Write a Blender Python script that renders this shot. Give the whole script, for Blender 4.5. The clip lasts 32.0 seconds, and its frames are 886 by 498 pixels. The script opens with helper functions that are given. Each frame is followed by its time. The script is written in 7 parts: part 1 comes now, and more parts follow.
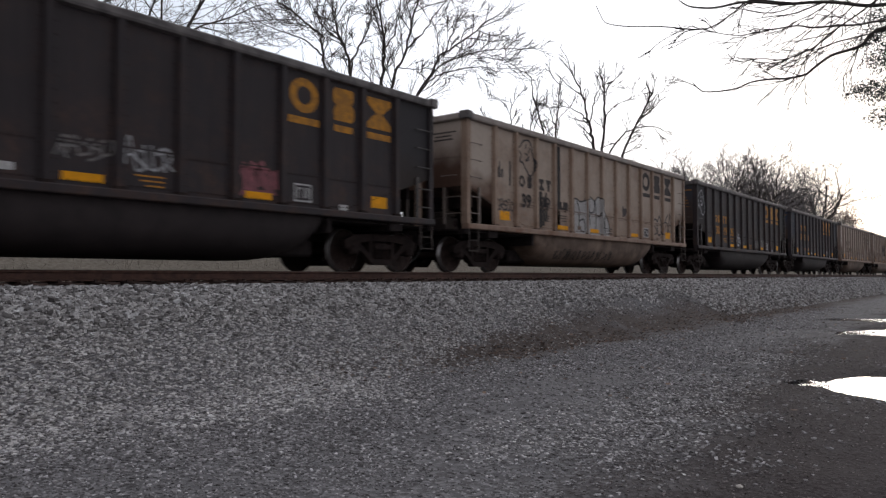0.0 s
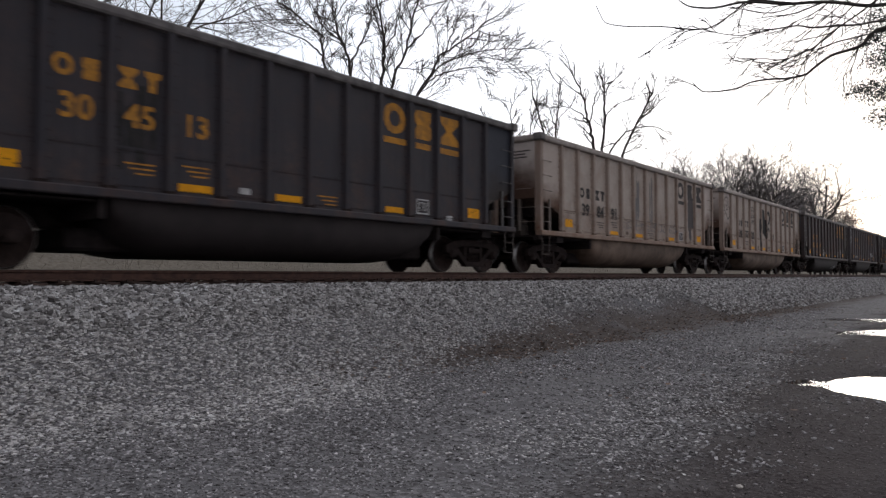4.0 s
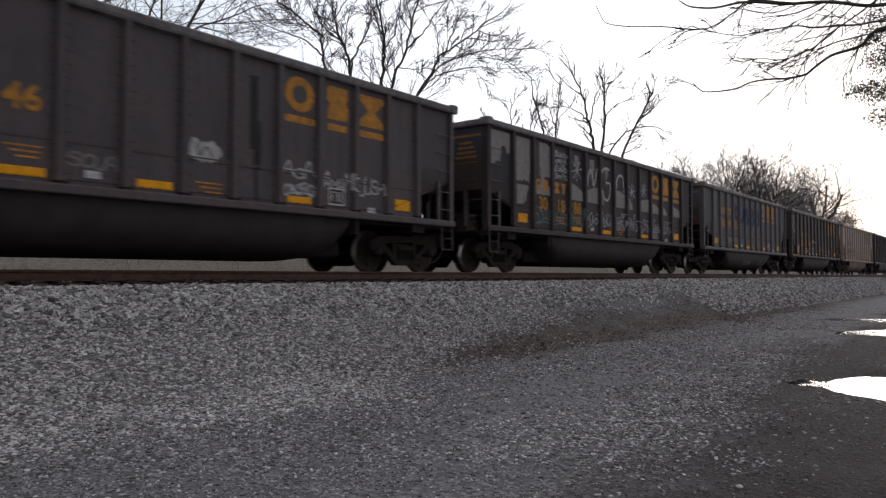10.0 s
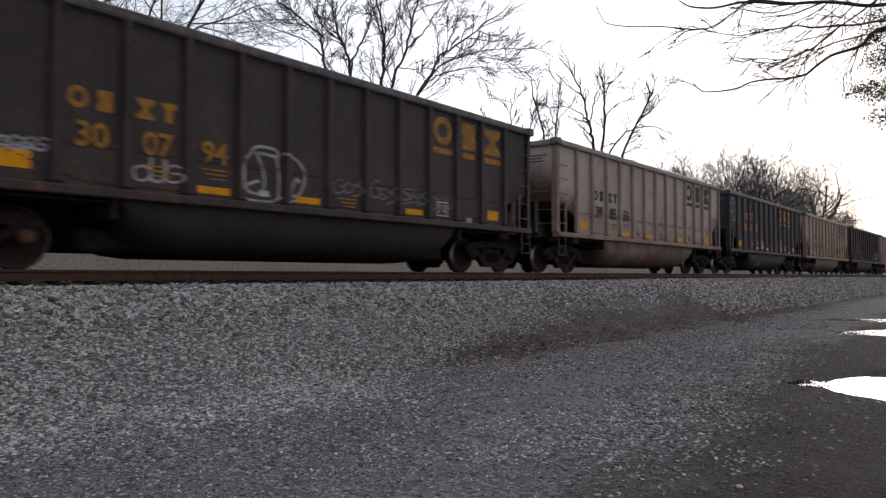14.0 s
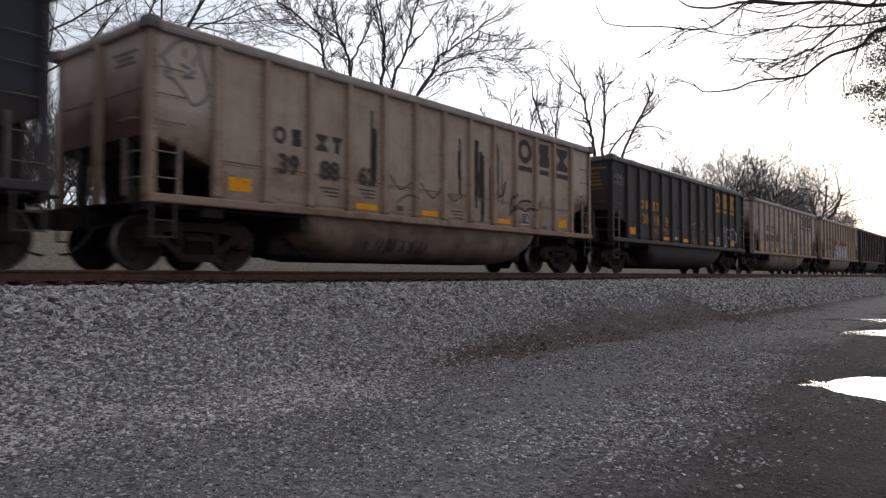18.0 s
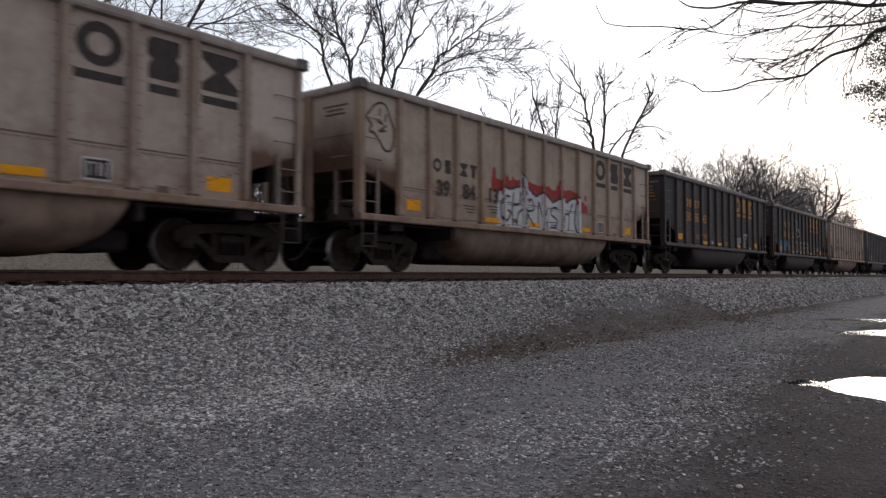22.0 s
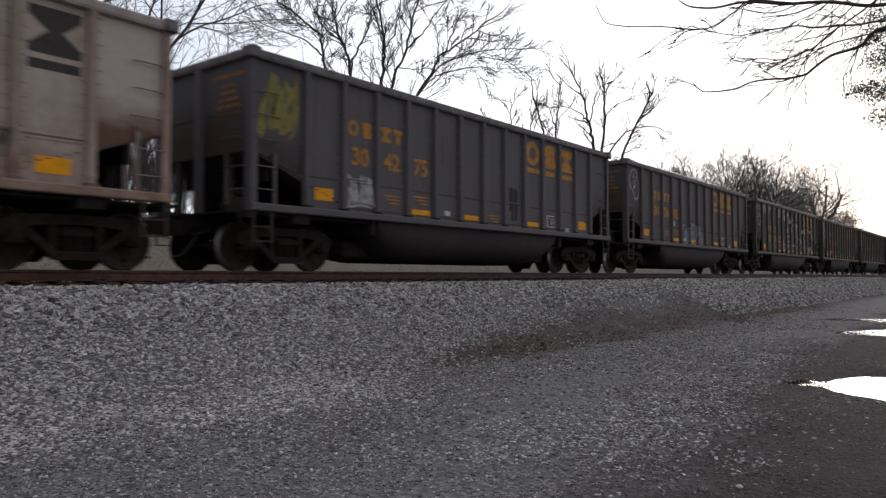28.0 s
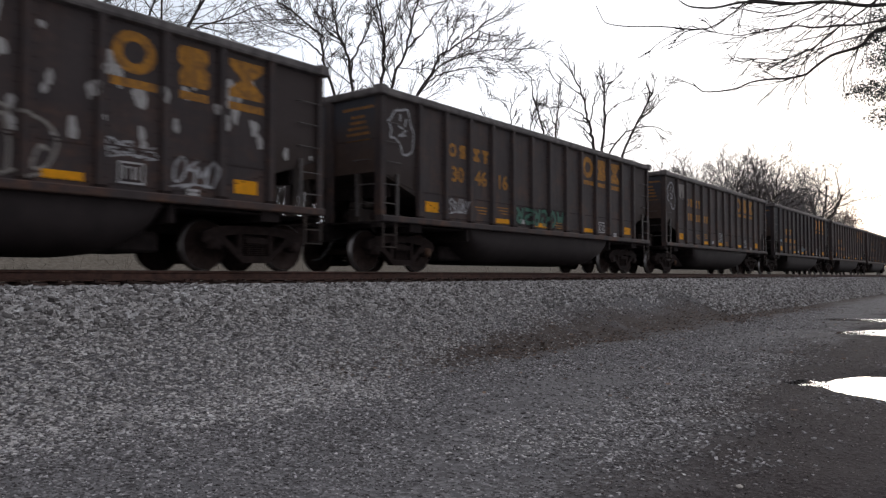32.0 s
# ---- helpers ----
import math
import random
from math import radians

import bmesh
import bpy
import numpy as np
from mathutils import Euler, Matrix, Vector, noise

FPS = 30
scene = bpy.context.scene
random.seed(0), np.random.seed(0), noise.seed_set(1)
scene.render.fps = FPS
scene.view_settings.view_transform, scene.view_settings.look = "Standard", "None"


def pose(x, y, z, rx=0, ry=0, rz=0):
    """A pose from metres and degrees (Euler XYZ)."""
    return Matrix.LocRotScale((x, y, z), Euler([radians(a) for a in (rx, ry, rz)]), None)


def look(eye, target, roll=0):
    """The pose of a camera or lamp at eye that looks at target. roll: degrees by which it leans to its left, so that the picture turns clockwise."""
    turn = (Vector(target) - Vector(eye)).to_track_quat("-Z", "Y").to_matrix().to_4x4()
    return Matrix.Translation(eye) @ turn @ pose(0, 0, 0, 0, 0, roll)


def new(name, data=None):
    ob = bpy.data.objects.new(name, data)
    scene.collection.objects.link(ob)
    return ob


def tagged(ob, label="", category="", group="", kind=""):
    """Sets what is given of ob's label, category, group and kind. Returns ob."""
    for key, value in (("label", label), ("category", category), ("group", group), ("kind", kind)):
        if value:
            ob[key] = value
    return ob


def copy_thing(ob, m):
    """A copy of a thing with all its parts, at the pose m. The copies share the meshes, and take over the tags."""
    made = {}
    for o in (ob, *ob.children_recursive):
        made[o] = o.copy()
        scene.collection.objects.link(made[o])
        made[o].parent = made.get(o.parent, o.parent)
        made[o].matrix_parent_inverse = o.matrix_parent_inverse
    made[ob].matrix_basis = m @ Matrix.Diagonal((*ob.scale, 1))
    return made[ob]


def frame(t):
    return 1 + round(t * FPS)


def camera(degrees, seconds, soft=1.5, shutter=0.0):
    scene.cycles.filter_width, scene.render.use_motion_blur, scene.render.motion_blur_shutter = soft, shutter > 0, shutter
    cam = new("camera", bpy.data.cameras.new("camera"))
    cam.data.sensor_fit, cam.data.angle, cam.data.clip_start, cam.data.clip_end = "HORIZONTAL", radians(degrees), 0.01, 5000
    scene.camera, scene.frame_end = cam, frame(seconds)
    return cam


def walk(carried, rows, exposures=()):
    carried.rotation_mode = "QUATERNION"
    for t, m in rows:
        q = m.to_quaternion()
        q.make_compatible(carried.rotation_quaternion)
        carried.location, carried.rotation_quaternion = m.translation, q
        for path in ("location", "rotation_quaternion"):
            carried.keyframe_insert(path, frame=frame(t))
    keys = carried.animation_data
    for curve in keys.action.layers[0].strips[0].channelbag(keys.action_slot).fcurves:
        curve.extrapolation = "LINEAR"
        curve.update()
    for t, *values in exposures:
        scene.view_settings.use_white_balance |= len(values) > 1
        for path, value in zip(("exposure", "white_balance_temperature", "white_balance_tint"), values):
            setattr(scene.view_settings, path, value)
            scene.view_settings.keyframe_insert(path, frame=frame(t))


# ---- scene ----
# ---- camera ----
RAIL_TOP = 1.39          # above the gravel yard
TRACK_Y = 12.06          # centre of the track
SPEED = 11.235           # metres a second, towards -x
PITCH = 16.2             # one car, coupler to coupler
FIRST = 13.66            # coupler behind the first car at the start

cam = camera(62.6, 32.0, soft=1.35, shutter=0.3)
EYE = (0.0, 0.0, 1.30)
YAW, TILT = 38.14, 2.09
AIM = (math.cos(radians(YAW)) * 10, math.sin(radians(YAW)) * 10, 1.30 + 10 * math.tan(radians(TILT)))
walk(cam, [(0.0, look(EYE, AIM)), (32.0, look(EYE, AIM))])

# ---- light ----
scene.view_settings.exposure = 0.0
SUN_AZ, SUN_EL = 8.0, 12.0     # from +x towards +y, and above the horizon


def build_world():
    w = bpy.data.worlds.new("evening_sky")
    scene.world = w
    w.use_nodes = True
    nt = w.node_tree
    nt.nodes.clear()
    out = nt.nodes.new("ShaderNodeOutputWorld")
    bg = nt.nodes.new("ShaderNodeBackground")
    sky = nt.nodes.new("ShaderNodeTexSky")
    sky.sky_type = "NISHITA"
    sky.sun_disc = False
    sky.sun_elevation = radians(SUN_EL)
    sky.sun_rotation = radians(90.0 - SUN_AZ)
    sky.air_density, sky.dust_density, sky.ozone_density = 1.0, 1.2, 1.0
    # thin high overcast veil, brightest round the hidden sun
    d = Vector((math.cos(radians(SUN_AZ)) * math.cos(radians(SUN_EL)), math.sin(radians(SUN_AZ)) * math.cos(radians(SUN_EL)), math.sin(radians(SUN_EL))))
    tc = nt.nodes.new("ShaderNodeTexCoord")
    dot = nt.nodes.new("ShaderNodeVectorMath")
    dot.operation = "DOT_PRODUCT"
    nt.links.new(tc.outputs["Generated"], dot.inputs[0])
    dot.inputs[1].default_value = d
    glow = nt.nodes.new("ShaderNodeValToRGB")
    el = glow.color_ramp.elements
    el[0].position, el[0].color = 0.25, (0.487, 0.474, 0.517, 1)
    el[1].position, el[1].color = 0.86, (1.18, 1.19, 1.27, 1)
    e = el.new(0.66)
    e.color = (0.79, 0.84, 0.945, 1)
    nt.links.new(dot.outputs["Value"], glow.inputs[0])
    gain = nt.nodes.new("ShaderNodeVectorMath")
    gain.operation = "SCALE"
    gain.inputs["Scale"].default_value = 10.5
    nt.links.new(glow.outputs[0], gain.inputs[0])
    veil = nt.nodes.new("ShaderNodeMix")
    veil.data_type = "RGBA"
    veil.inputs["Factor"].default_value = 0.86
    nt.links.new(gain.outputs[0], veil.inputs["B"])
    nt.links.new(sky.outputs["Color"], veil.inputs["A"])
    nt.links.new(veil.outputs["Result"], bg.inputs["Color"])
    bg.inputs["Strength"].default_value = 0.11
    nt.links.new(bg.outputs[0], out.inputs["Surface"])
    sun = bpy.data.lights.new("sun", "SUN")
    sun.energy, sun.angle, sun.color = 0.5, radians(14), (1.0, 0.93, 0.84)
    so = new("sun", sun)
    d = Vector((math.cos(radians(SUN_AZ)) * math.cos(radians(SUN_EL)), math.sin(radians(SUN_AZ)) * math.cos(radians(SUN_EL)), math.sin(radians(SUN_EL))))
    so.matrix_world = look(d * 60, (0, 0, 0))


build_world()


# ---- materials ----
class Nodes:
    """Short hand for building one node material."""

    def __init__(self, name):
        self.mat = bpy.data.materials.new(name)
        self.mat.use_nodes = True
        self.nt = self.mat.node_tree
        self.bsdf = self.nt.nodes["Principled BSDF"]

    def node(self, kind, **inputs):
        n = self.nt.nodes.new(kind)
        for k, v in inputs.items():
            self.put(v, n.inputs[k.replace("_", " ")])
        return n

    def put(self, v, socket):
        if isinstance(v, bpy.types.NodeSocket):
            self.nt.links.new(v, socket)
        else:
            socket.default_value = v

    def coords(self, shift=True):
        """Object coordinates, moved by a random step for each object."""
        tc = self.nt.nodes.new("ShaderNodeTexCoord")
        if not shift:
            return tc.outputs["Object"]
        info = self.nt.nodes.new("ShaderNodeObjectInfo")
        add = self.nt.nodes.new("ShaderNodeVectorMath")
        add.operation = "MULTIPLY_ADD"
        self.put(info.outputs["Random"], add.inputs[0])
        self.put((37.0, 53.0, 0.0), add.inputs[1])
        self.put(tc.outputs["Object"], add.inputs[2])
        return add.outputs[0]

    def stretch(self, v, s):
        m = self.nt.nodes.new("ShaderNodeMapping")
        self.put(v, m.inputs["Vector"])
        m.inputs["Scale"].default_value = s
        return m.outputs[0]

    def noise(self, v, scale, detail=4.0, rough=0.55):
        n = self.node("ShaderNodeTexNoise", Vector=v, Scale=scale, Detail=detail, Roughness=rough)
        return n.outputs["Fac"]

    def ramp(self, fac, stops):
        n = self.nt.nodes.new("ShaderNodeValToRGB")
        self.put(fac, n.inputs[0])
        el = n.color_ramp.elements
        while len(el) < len(stops):
            el.new(0.5)
        for e, (p, c) in zip(el, stops):
            e.position = p
            e.color = (*c, 1) if isinstance(c, tuple) else (c, c, c, 1)
        return n.outputs[0]

    def mix(self, fac, a, b, how="MIX"):
        n = self.nt.nodes.new("ShaderNodeMix")
        n.data_type, n.blend_type = "RGBA", how
        self.put(fac, n.inputs["Factor"])
        for v, s in ((a, "A"), (b, "B")):
            self.put((*v, 1) if isinstance(v, tuple) else v, n.inputs[s])
        return n.outputs["Result"]

    def math(self, how, a, b=0.0):
        n = self.nt.nodes.new("ShaderNodeMath")
        n.operation = how
        self.put(a, n.inputs[0]), self.put(b, n.inputs[1])
        return n.outputs[0]

    def bump(self, height, strength=0.3, distance=0.02):
        n = self.node("ShaderNodeBump", Height=height, Strength=strength, Distance=distance)
        self.put(n.outputs[0], self.bsdf.inputs["Normal"])

    def done(self, colour, rough=0.7, metal=0.0, spec=None):
        self.put((*colour, 1) if isinstance(colour, tuple) else colour, self.bsdf.inputs["Base Color"])
        self.put(rough, self.bsdf.inputs["Roughness"])
        self.put(metal, self.bsdf.inputs["Metallic"])
        if spec is not None:
            self.put(spec, self.bsdf.inputs["Specular IOR Level"])
        return self.mat


def car_paint(name, base, dust, rust_amount=0.3, streak=0.5, splash=0.0):
    """Weathered paint on steel: dust film, run marks from the top, rust in blots."""
    n = Nodes(name)
    v = n.coords()
    big = n.noise(v, 0.7, 3)
    fine = n.noise(v, 9, 6, 0.65)
    runs = n.noise(n.stretch(v, (7.0, 7.0, 0.35)), 1.6, 5, 0.6)
    c = n.mix(n.ramp(big, [(0.3, 0.0), (0.75, 0.8)]), base, dust)
    dark = tuple(x * 0.55 for x in base)
    c = n.mix(n.math("MULTIPLY", n.ramp(runs, [(0.48, 0.0), (0.68, 1.0)]), streak), c, dark)
    z = n.node("ShaderNodeSeparateXYZ", Vector=n.coords(False)).outputs["Z"]
    low = n.ramp(n.math("MULTIPLY", z, 0.25), [(0.25, 1.0), (0.62, 0.35)])
    blot = n.math("MULTIPLY", n.ramp(n.noise(v, 1.7, 7, 0.68), [(0.46, 0.0), (0.66, 1.0)]), low)
    rust = n.ramp(fine, [(0.3, (0.07, 0.03, 0.018)), (0.7, (0.215, 0.098, 0.05))])
    c = n.mix(n.math("MULTIPLY", blot, rust_amount), c, rust)
    if splash:
        # brown film thrown up from the track, with a ragged upper edge
        edge = n.math("ADD", z, n.math("MULTIPLY", n.math("SUBTRACT", n.noise(v, 1.1, 6, 0.65), 0.5), 1.5))
        film = n.ramp(n.math("MULTIPLY", edge, 0.25), [(0.33, 1.0), (0.56, 0.0)])
        c = n.mix(n.math("MULTIPLY", film, splash), c, n.mix(fine, (0.13, 0.075, 0.05), (0.27, 0.17, 0.115)))
    c = n.mix(n.math("MULTIPLY", n.ramp(fine, [(0.35, 1.0), (0.6, 0.0)]), 0.35), c, dark)
    n.bump(n.math("ADD", fine, n.math("MULTIPLY", big, 3.0)), 0.25, 0.012)
    return n.done(c, n.ramp(fine, [(0.3, 0.55), (0.7, 0.8)]), 0.0, 0.25)


def grimy(name, a, b, scale=6.0, rough=0.8, metal=0.0, bump=0.4, spec=0.5):
    n = Nodes(name)
    v = n.coords()
    f = n.noise(v, scale, 6, 0.6)
    g = n.noise(v, scale * 0.18, 3)
    c = n.mix(n.ramp(f, [(0.35, 0.0), (0.65, 1.0)]), a, b)
    c = n.mix(n.math("MULTIPLY", n.ramp(g, [(0.4, 0.0), (0.7, 1.0)]), 0.5), c, tuple(x * 0.6 for x in a))
    n.bump(f, bump, 0.02)
    return n.done(c, rough, metal, spec)


def decal(name, colour, wear=0.4, under=(0.05, 0.045, 0.045), scale=7.0):
    """Painted marking, chipped and dusty."""
    n = Nodes(name)
    v = n.coords()
    f = n.noise(v, scale, 7, 0.7)
    g = n.noise(n.stretch(v, (6, 6, 0.6)), 1.6, 4)
    c = n.mix(n.math("MULTIPLY", n.ramp(f, [(0.42, 1.0), (0.6, 0.0)]), wear), colour, under)
    c = n.mix(n.math("MULTIPLY", n.ramp(g, [(0.45, 0.0), (0.7, 1.0)]), wear), c, tuple(x * 0.6 for x in colour))
    return n.done(c, 0.75, 0.0, 0.2)


def end_paint(name, base, stain, top, low=0.5):
    """Paint of the car ends: coal soot and rust splashed up from the track in a ragged cloud."""
    n = Nodes(name)
    v = n.coords()
    z = n.node("ShaderNodeSeparateXYZ", Vector=n.coords(False)).outputs["Z"]
    edge = n.math("ADD", z, n.math("MULTIPLY", n.math("SUBTRACT", n.noise(v, 1.3, 5), 0.5), 1.3))
    f = n.ramp(n.math("MULTIPLY", edge, 0.25), [(low, 1.0), (top, 0.0)])
    fine = n.noise(v, 9, 6, 0.65)
    c = n.mix(n.ramp(fine, [(0.3, 0.0), (0.7, 0.6)]), base, tuple(x * 0.75 for x in base))
    c = n.mix(f, c, n.mix(fine, stain, tuple(x * 0.45 for x in stain)))
    n.bump(fine, 0.25, 0.012)
    return n.done(c, 0.75, 0.0, 0.3)


PAINT = {
    "black": car_paint("black_paint", (0.028, 0.0226, 0.0248), (0.045, 0.0348, 0.0352), 0.35),
    "navy": car_paint("navy_black_paint", (0.033, 0.0303, 0.0372), (0.054, 0.0455, 0.0468), 0.3),
    "grey": car_paint("faded_grey_paint", (0.071, 0.0615, 0.066), (0.095, 0.078, 0.077), 0.45),
    "slate": car_paint("blue_grey_paint", (0.086, 0.081, 0.089), (0.108, 0.099, 0.103), 0.3),
    "brown": car_paint("brown_black_paint", (0.041, 0.0325, 0.033), (0.07, 0.0545, 0.052), 0.55),
    "white": car_paint("dusty_white_paint", (0.44, 0.375, 0.325), (0.365, 0.295, 0.245), 0.85, 0.35, 0.4),
    "tan": car_paint("rusty_tan_paint", (0.40, 0.322, 0.26), (0.33, 0.248, 0.19), 1.0, 0.4, 0.5),
}
POST_PAINT = {k: PAINT[k] for k in ("black", "navy", "grey", "slate", "brown")}
POST_PAINT["white"] = car_paint("rust_streaked_white_post", (0.35, 0.28, 0.235), (0.22, 0.15, 0.115), 1.0, 0.4)
POST_PAINT["tan"] = car_paint("rust_streaked_tan_post", (0.36, 0.27, 0.205), (0.235, 0.15, 0.105), 1.0, 0.4)
SILL_PAINT = {k: PAINT[k] for k in ("black", "navy", "grey", "slate", "brown")}
SILL_PAINT["white"] = SILL_PAINT["tan"] = car_paint("rust_washed_sill", (0.29, 0.208, 0.16), (0.215, 0.136, 0.098), 0.9, 0.3)
# dark ends: the sky's bluish reflection is mixed into the base paint colour
END_PAINT = {k: end_paint(k + "_end_paint", b, st, top, 0.64) for k, b, st, top in (
    ("black", (0.038, 0.041, 0.051), (0.075, 0.05, 0.04), 0.84), ("navy", (0.036, 0.045, 0.068), (0.085, 0.054, 0.042), 0.85),
    ("grey", (0.066, 0.071, 0.083), (0.10, 0.065, 0.05), 0.83), ("slate", (0.075, 0.074, 0.083), (0.075, 0.05, 0.04), 0.82), ("brown", (0.044, 0.045, 0.053), (0.085, 0.055, 0.043), 0.86),
    ("white", (0.50, 0.44, 0.40), (0.125, 0.07, 0.049), 0.84), ("tan", (0.41, 0.34, 0.285), (0.13, 0.07, 0.047), 0.86))}
# side sheets over the end bays: soot licks up from their ragged lower edge
BAY_PAINT = {k: end_paint(k + "_end_bay_paint", b, st, 0.66) for k, b, st in (
    ("black", (0.029, 0.0262, 0.0285), (0.036, 0.026, 0.022)), ("navy", (0.032, 0.034, 0.045), (0.036, 0.027, 0.024)), ("grey", (0.066, 0.059, 0.063), (0.05, 0.036, 0.03)),
    ("slate", (0.082, 0.077, 0.082), (0.055, 0.042, 0.037)), ("brown", (0.047, 0.035, 0.033), (0.045, 0.03, 0.025)), ("white", (0.46, 0.385, 0.335), (0.15, 0.08, 0.052)), ("tan", (0.43, 0.36, 0.30), (0.15, 0.082, 0.053)))}
CHORD = {k: grimy(k + "_chord_paint", a, b, 5, 0.7) for k, a, b in (
    ("dark", (0.06, 0.052, 0.051), (0.17, 0.15, 0.145)), ("light", (0.25, 0.205, 0.18), (0.36, 0.315, 0.285)))}
TUB = {
    "dark": grimy("dark_tub_steel", (0.021, 0.016, 0.0165), (0.036, 0.0275, 0.0275), 2.5, 0.75, 0.0, 0.2, 0.25),
    "light": grimy("dusty_tub_steel", (0.088, 0.059, 0.044), (0.23, 0.162, 0.124), 1.8, 0.75, 0.0, 0.2, 0.25)}
UNDER = grimy("grimy_black_underframe", (0.018, 0.0145, 0.0145), (0.037, 0.029, 0.028), 8, 0.9, 0.0, 0.4, 0.1)
TRUCK = grimy("dusty_cast_steel", (0.0165, 0.0115, 0.0108), (0.037, 0.0255, 0.023), 10, 0.9, 0.0, 0.4, 0.12)
WHEEL = grimy("brown_wheel_steel", (0.026, 0.017, 0.015), (0.052, 0.035, 0.030), 7, 0.85, 0.0, 0.4, 0.15)
BEARING = grimy("rust_orange_bearing", (0.06, 0.028, 0.014), (0.13, 0.06, 0.028), 12, 0.85)
TREAD = grimy("bright_wheel_tread", (0.22, 0.21, 0.205), (0.33, 0.32, 0.315), 12, 0.35, 0.9, 0.1)
RUSTY_SLOPE = grimy("rusty_brown_slope_sheet", (0.06, 0.038, 0.028), (0.13, 0.085, 0.063), 4, 0.85)
SLOPE = grimy("rusted_slope_sheet", (0.03, 0.023, 0.02), (0.06, 0.042, 0.033), 4, 0.85)
IRON = {"dark": grimy("dark_grab_iron", (0.05, 0.043, 0.041), (0.10, 0.085, 0.08), 12, 0.6),
        "light": grimy("dusty_grab_iron", (0.14, 0.107, 0.088), (0.23, 0.185, 0.155), 12, 0.6)}
HOSE = grimy("black_rubber", (0.012, 0.012, 0.012), (0.03, 0.028, 0.027), 14, 0.7)
YELLOW = decal("yellow_reflector", (0.80, 0.345, 0.006), 0.25, (0.2, 0.09, 0.02))
GOLD = decal("gold_lettering", (0.53, 0.235, 0.028), 0.5, (0.05, 0.045, 0.045))
FADED_GOLD = decal("faded_gold_lettering", (0.46, 0.21, 0.03), 0.6, (0.05, 0.043, 0.042))
BLACK_LETTER = decal("black_lettering", (0.04, 0.034, 0.033), 0.15, (0.14, 0.12, 0.11))
WHITE_MARK = decal("white_stencil", (0.55, 0.54, 0.53), 0.4, (0.1, 0.1, 0.1))
END_GOLD = decal("faded_end_gold", (0.30, 0.14, 0.035), 0.6, (0.06, 0.05, 0.045))
CHALK = decal("white_chalk_paint", (0.42, 0.42, 0.43), 0.5, (0.08, 0.075, 0.075))
CHALK_BLACK = decal("black_spray_paint", (0.03, 0.03, 0.033), 0.3, (0.14, 0.12, 0.11))
SOOT = decal("black_run_paint", (0.02, 0.018, 0.0185), 0.25, (0.055, 0.047, 0.043))
CREAM = decal("buffed_cream_paint", (0.25, 0.232, 0.212), 0.35, (0.11, 0.10, 0.092))
SMOKE = decal("thin_black_overspray", (0.08, 0.07, 0.068), 0.3, (0.05, 0.045, 0.045))
SILVER = decal("silver_grey_spray_paint", (0.20, 0.215, 0.23), 0.4, (0.1, 0.1, 0.1))
PASTE = decal("pale_grey_spray_paint", (0.40, 0.39, 0.38), 0.35, (0.2, 0.18, 0.165))
SPRAY = {
    "white": decal("white_spray_paint", (0.55, 0.55, 0.57), 0.25, (0.2, 0.2, 0.2)), "grey": decal("grey_spray_paint", (0.16, 0.155, 0.155), 0.5, (0.2, 0.17, 0.15)),
    "red": decal("red_spray_paint", (0.30, 0.03, 0.025), 0.3, (0.2, 0.1, 0.08)), "pink": decal("pink_spray_paint", (0.28, 0.10, 0.115), 0.5, (0.07, 0.05, 0.05)),
    "blue": decal("dark_blue_spray_paint", (0.022, 0.028, 0.085), 0.3, (0.05, 0.05, 0.06)), "cyan": decal("cyan_spray_paint", (0.05, 0.27, 0.42), 0.35, (0.05, 0.06, 0.07)),
    "green": decal("green_spray_paint", (0.06, 0.16, 0.115), 0.4, (0.1, 0.11, 0.1)), "yellow": decal("yellow_spray_paint", (0.26, 0.22, 0.05), 0.5, (0.09, 0.08, 0.06)),
    "rust": decal("faded_red_spray_paint", (0.26, 0.12, 0.09), 0.5, (0.26, 0.2, 0.17)), "pale": decal("pale_blue_spray_paint", (0.24, 0.31, 0.36), 0.4, (0.12, 0.12, 0.13)),
    "teal": decal("faded_teal_spray_paint", (0.10, 0.17, 0.17), 0.5, (0.05, 0.05, 0.05))}
RIVET = grimy("rust_stained_rivet", (0.10, 0.058, 0.038), (0.20, 0.135, 0.10), 20, 0.85)


# ---- mesh helpers ----
MESHES = {}


def box(bm, x0, x1, y0, y1, z0, z1, bevel=0.0):
    v = [bm.verts.new((x, y, z)) for x in (x0, x1) for y in (y0, y1) for z in (z0, z1)]
    f = [bm.faces.new([v[i] for i in q]) for q in ((0, 1, 3, 2), (4, 6, 7, 5), (0, 4, 5, 1), (2, 3, 7, 6), (0, 2, 6, 4), (1, 5, 7, 3))]
    if bevel:
        es = list({e for q in f for e in q.edges})
        bmesh.ops.bevel(bm, geom=es, offset=bevel, segments=1, affect="EDGES", profile=0.5)


def prism(bm, outline, a, b, axis="x"):
    """A closed outline pushed along an axis from a to b. For x the outline is (y, z), for y it is (x, z), for z it is (x, y)."""
    def at(p, t):
        return {"x": (t, p[0], p[1]), "y": (p[0], t, p[1]), "z": (p[0], p[1], t)}[axis]
    lo = [bm.verts.new(at(p, a)) for p in outline]
    hi = [bm.verts.new(at(p, b)) for p in outline]
    n = len(outline)
    for i in range(n):
        bm.faces.new((lo[i], lo[(i + 1) % n], hi[(i + 1) % n], hi[i]))
    bm.faces.new(lo[::-1]), bm.faces.new(hi)


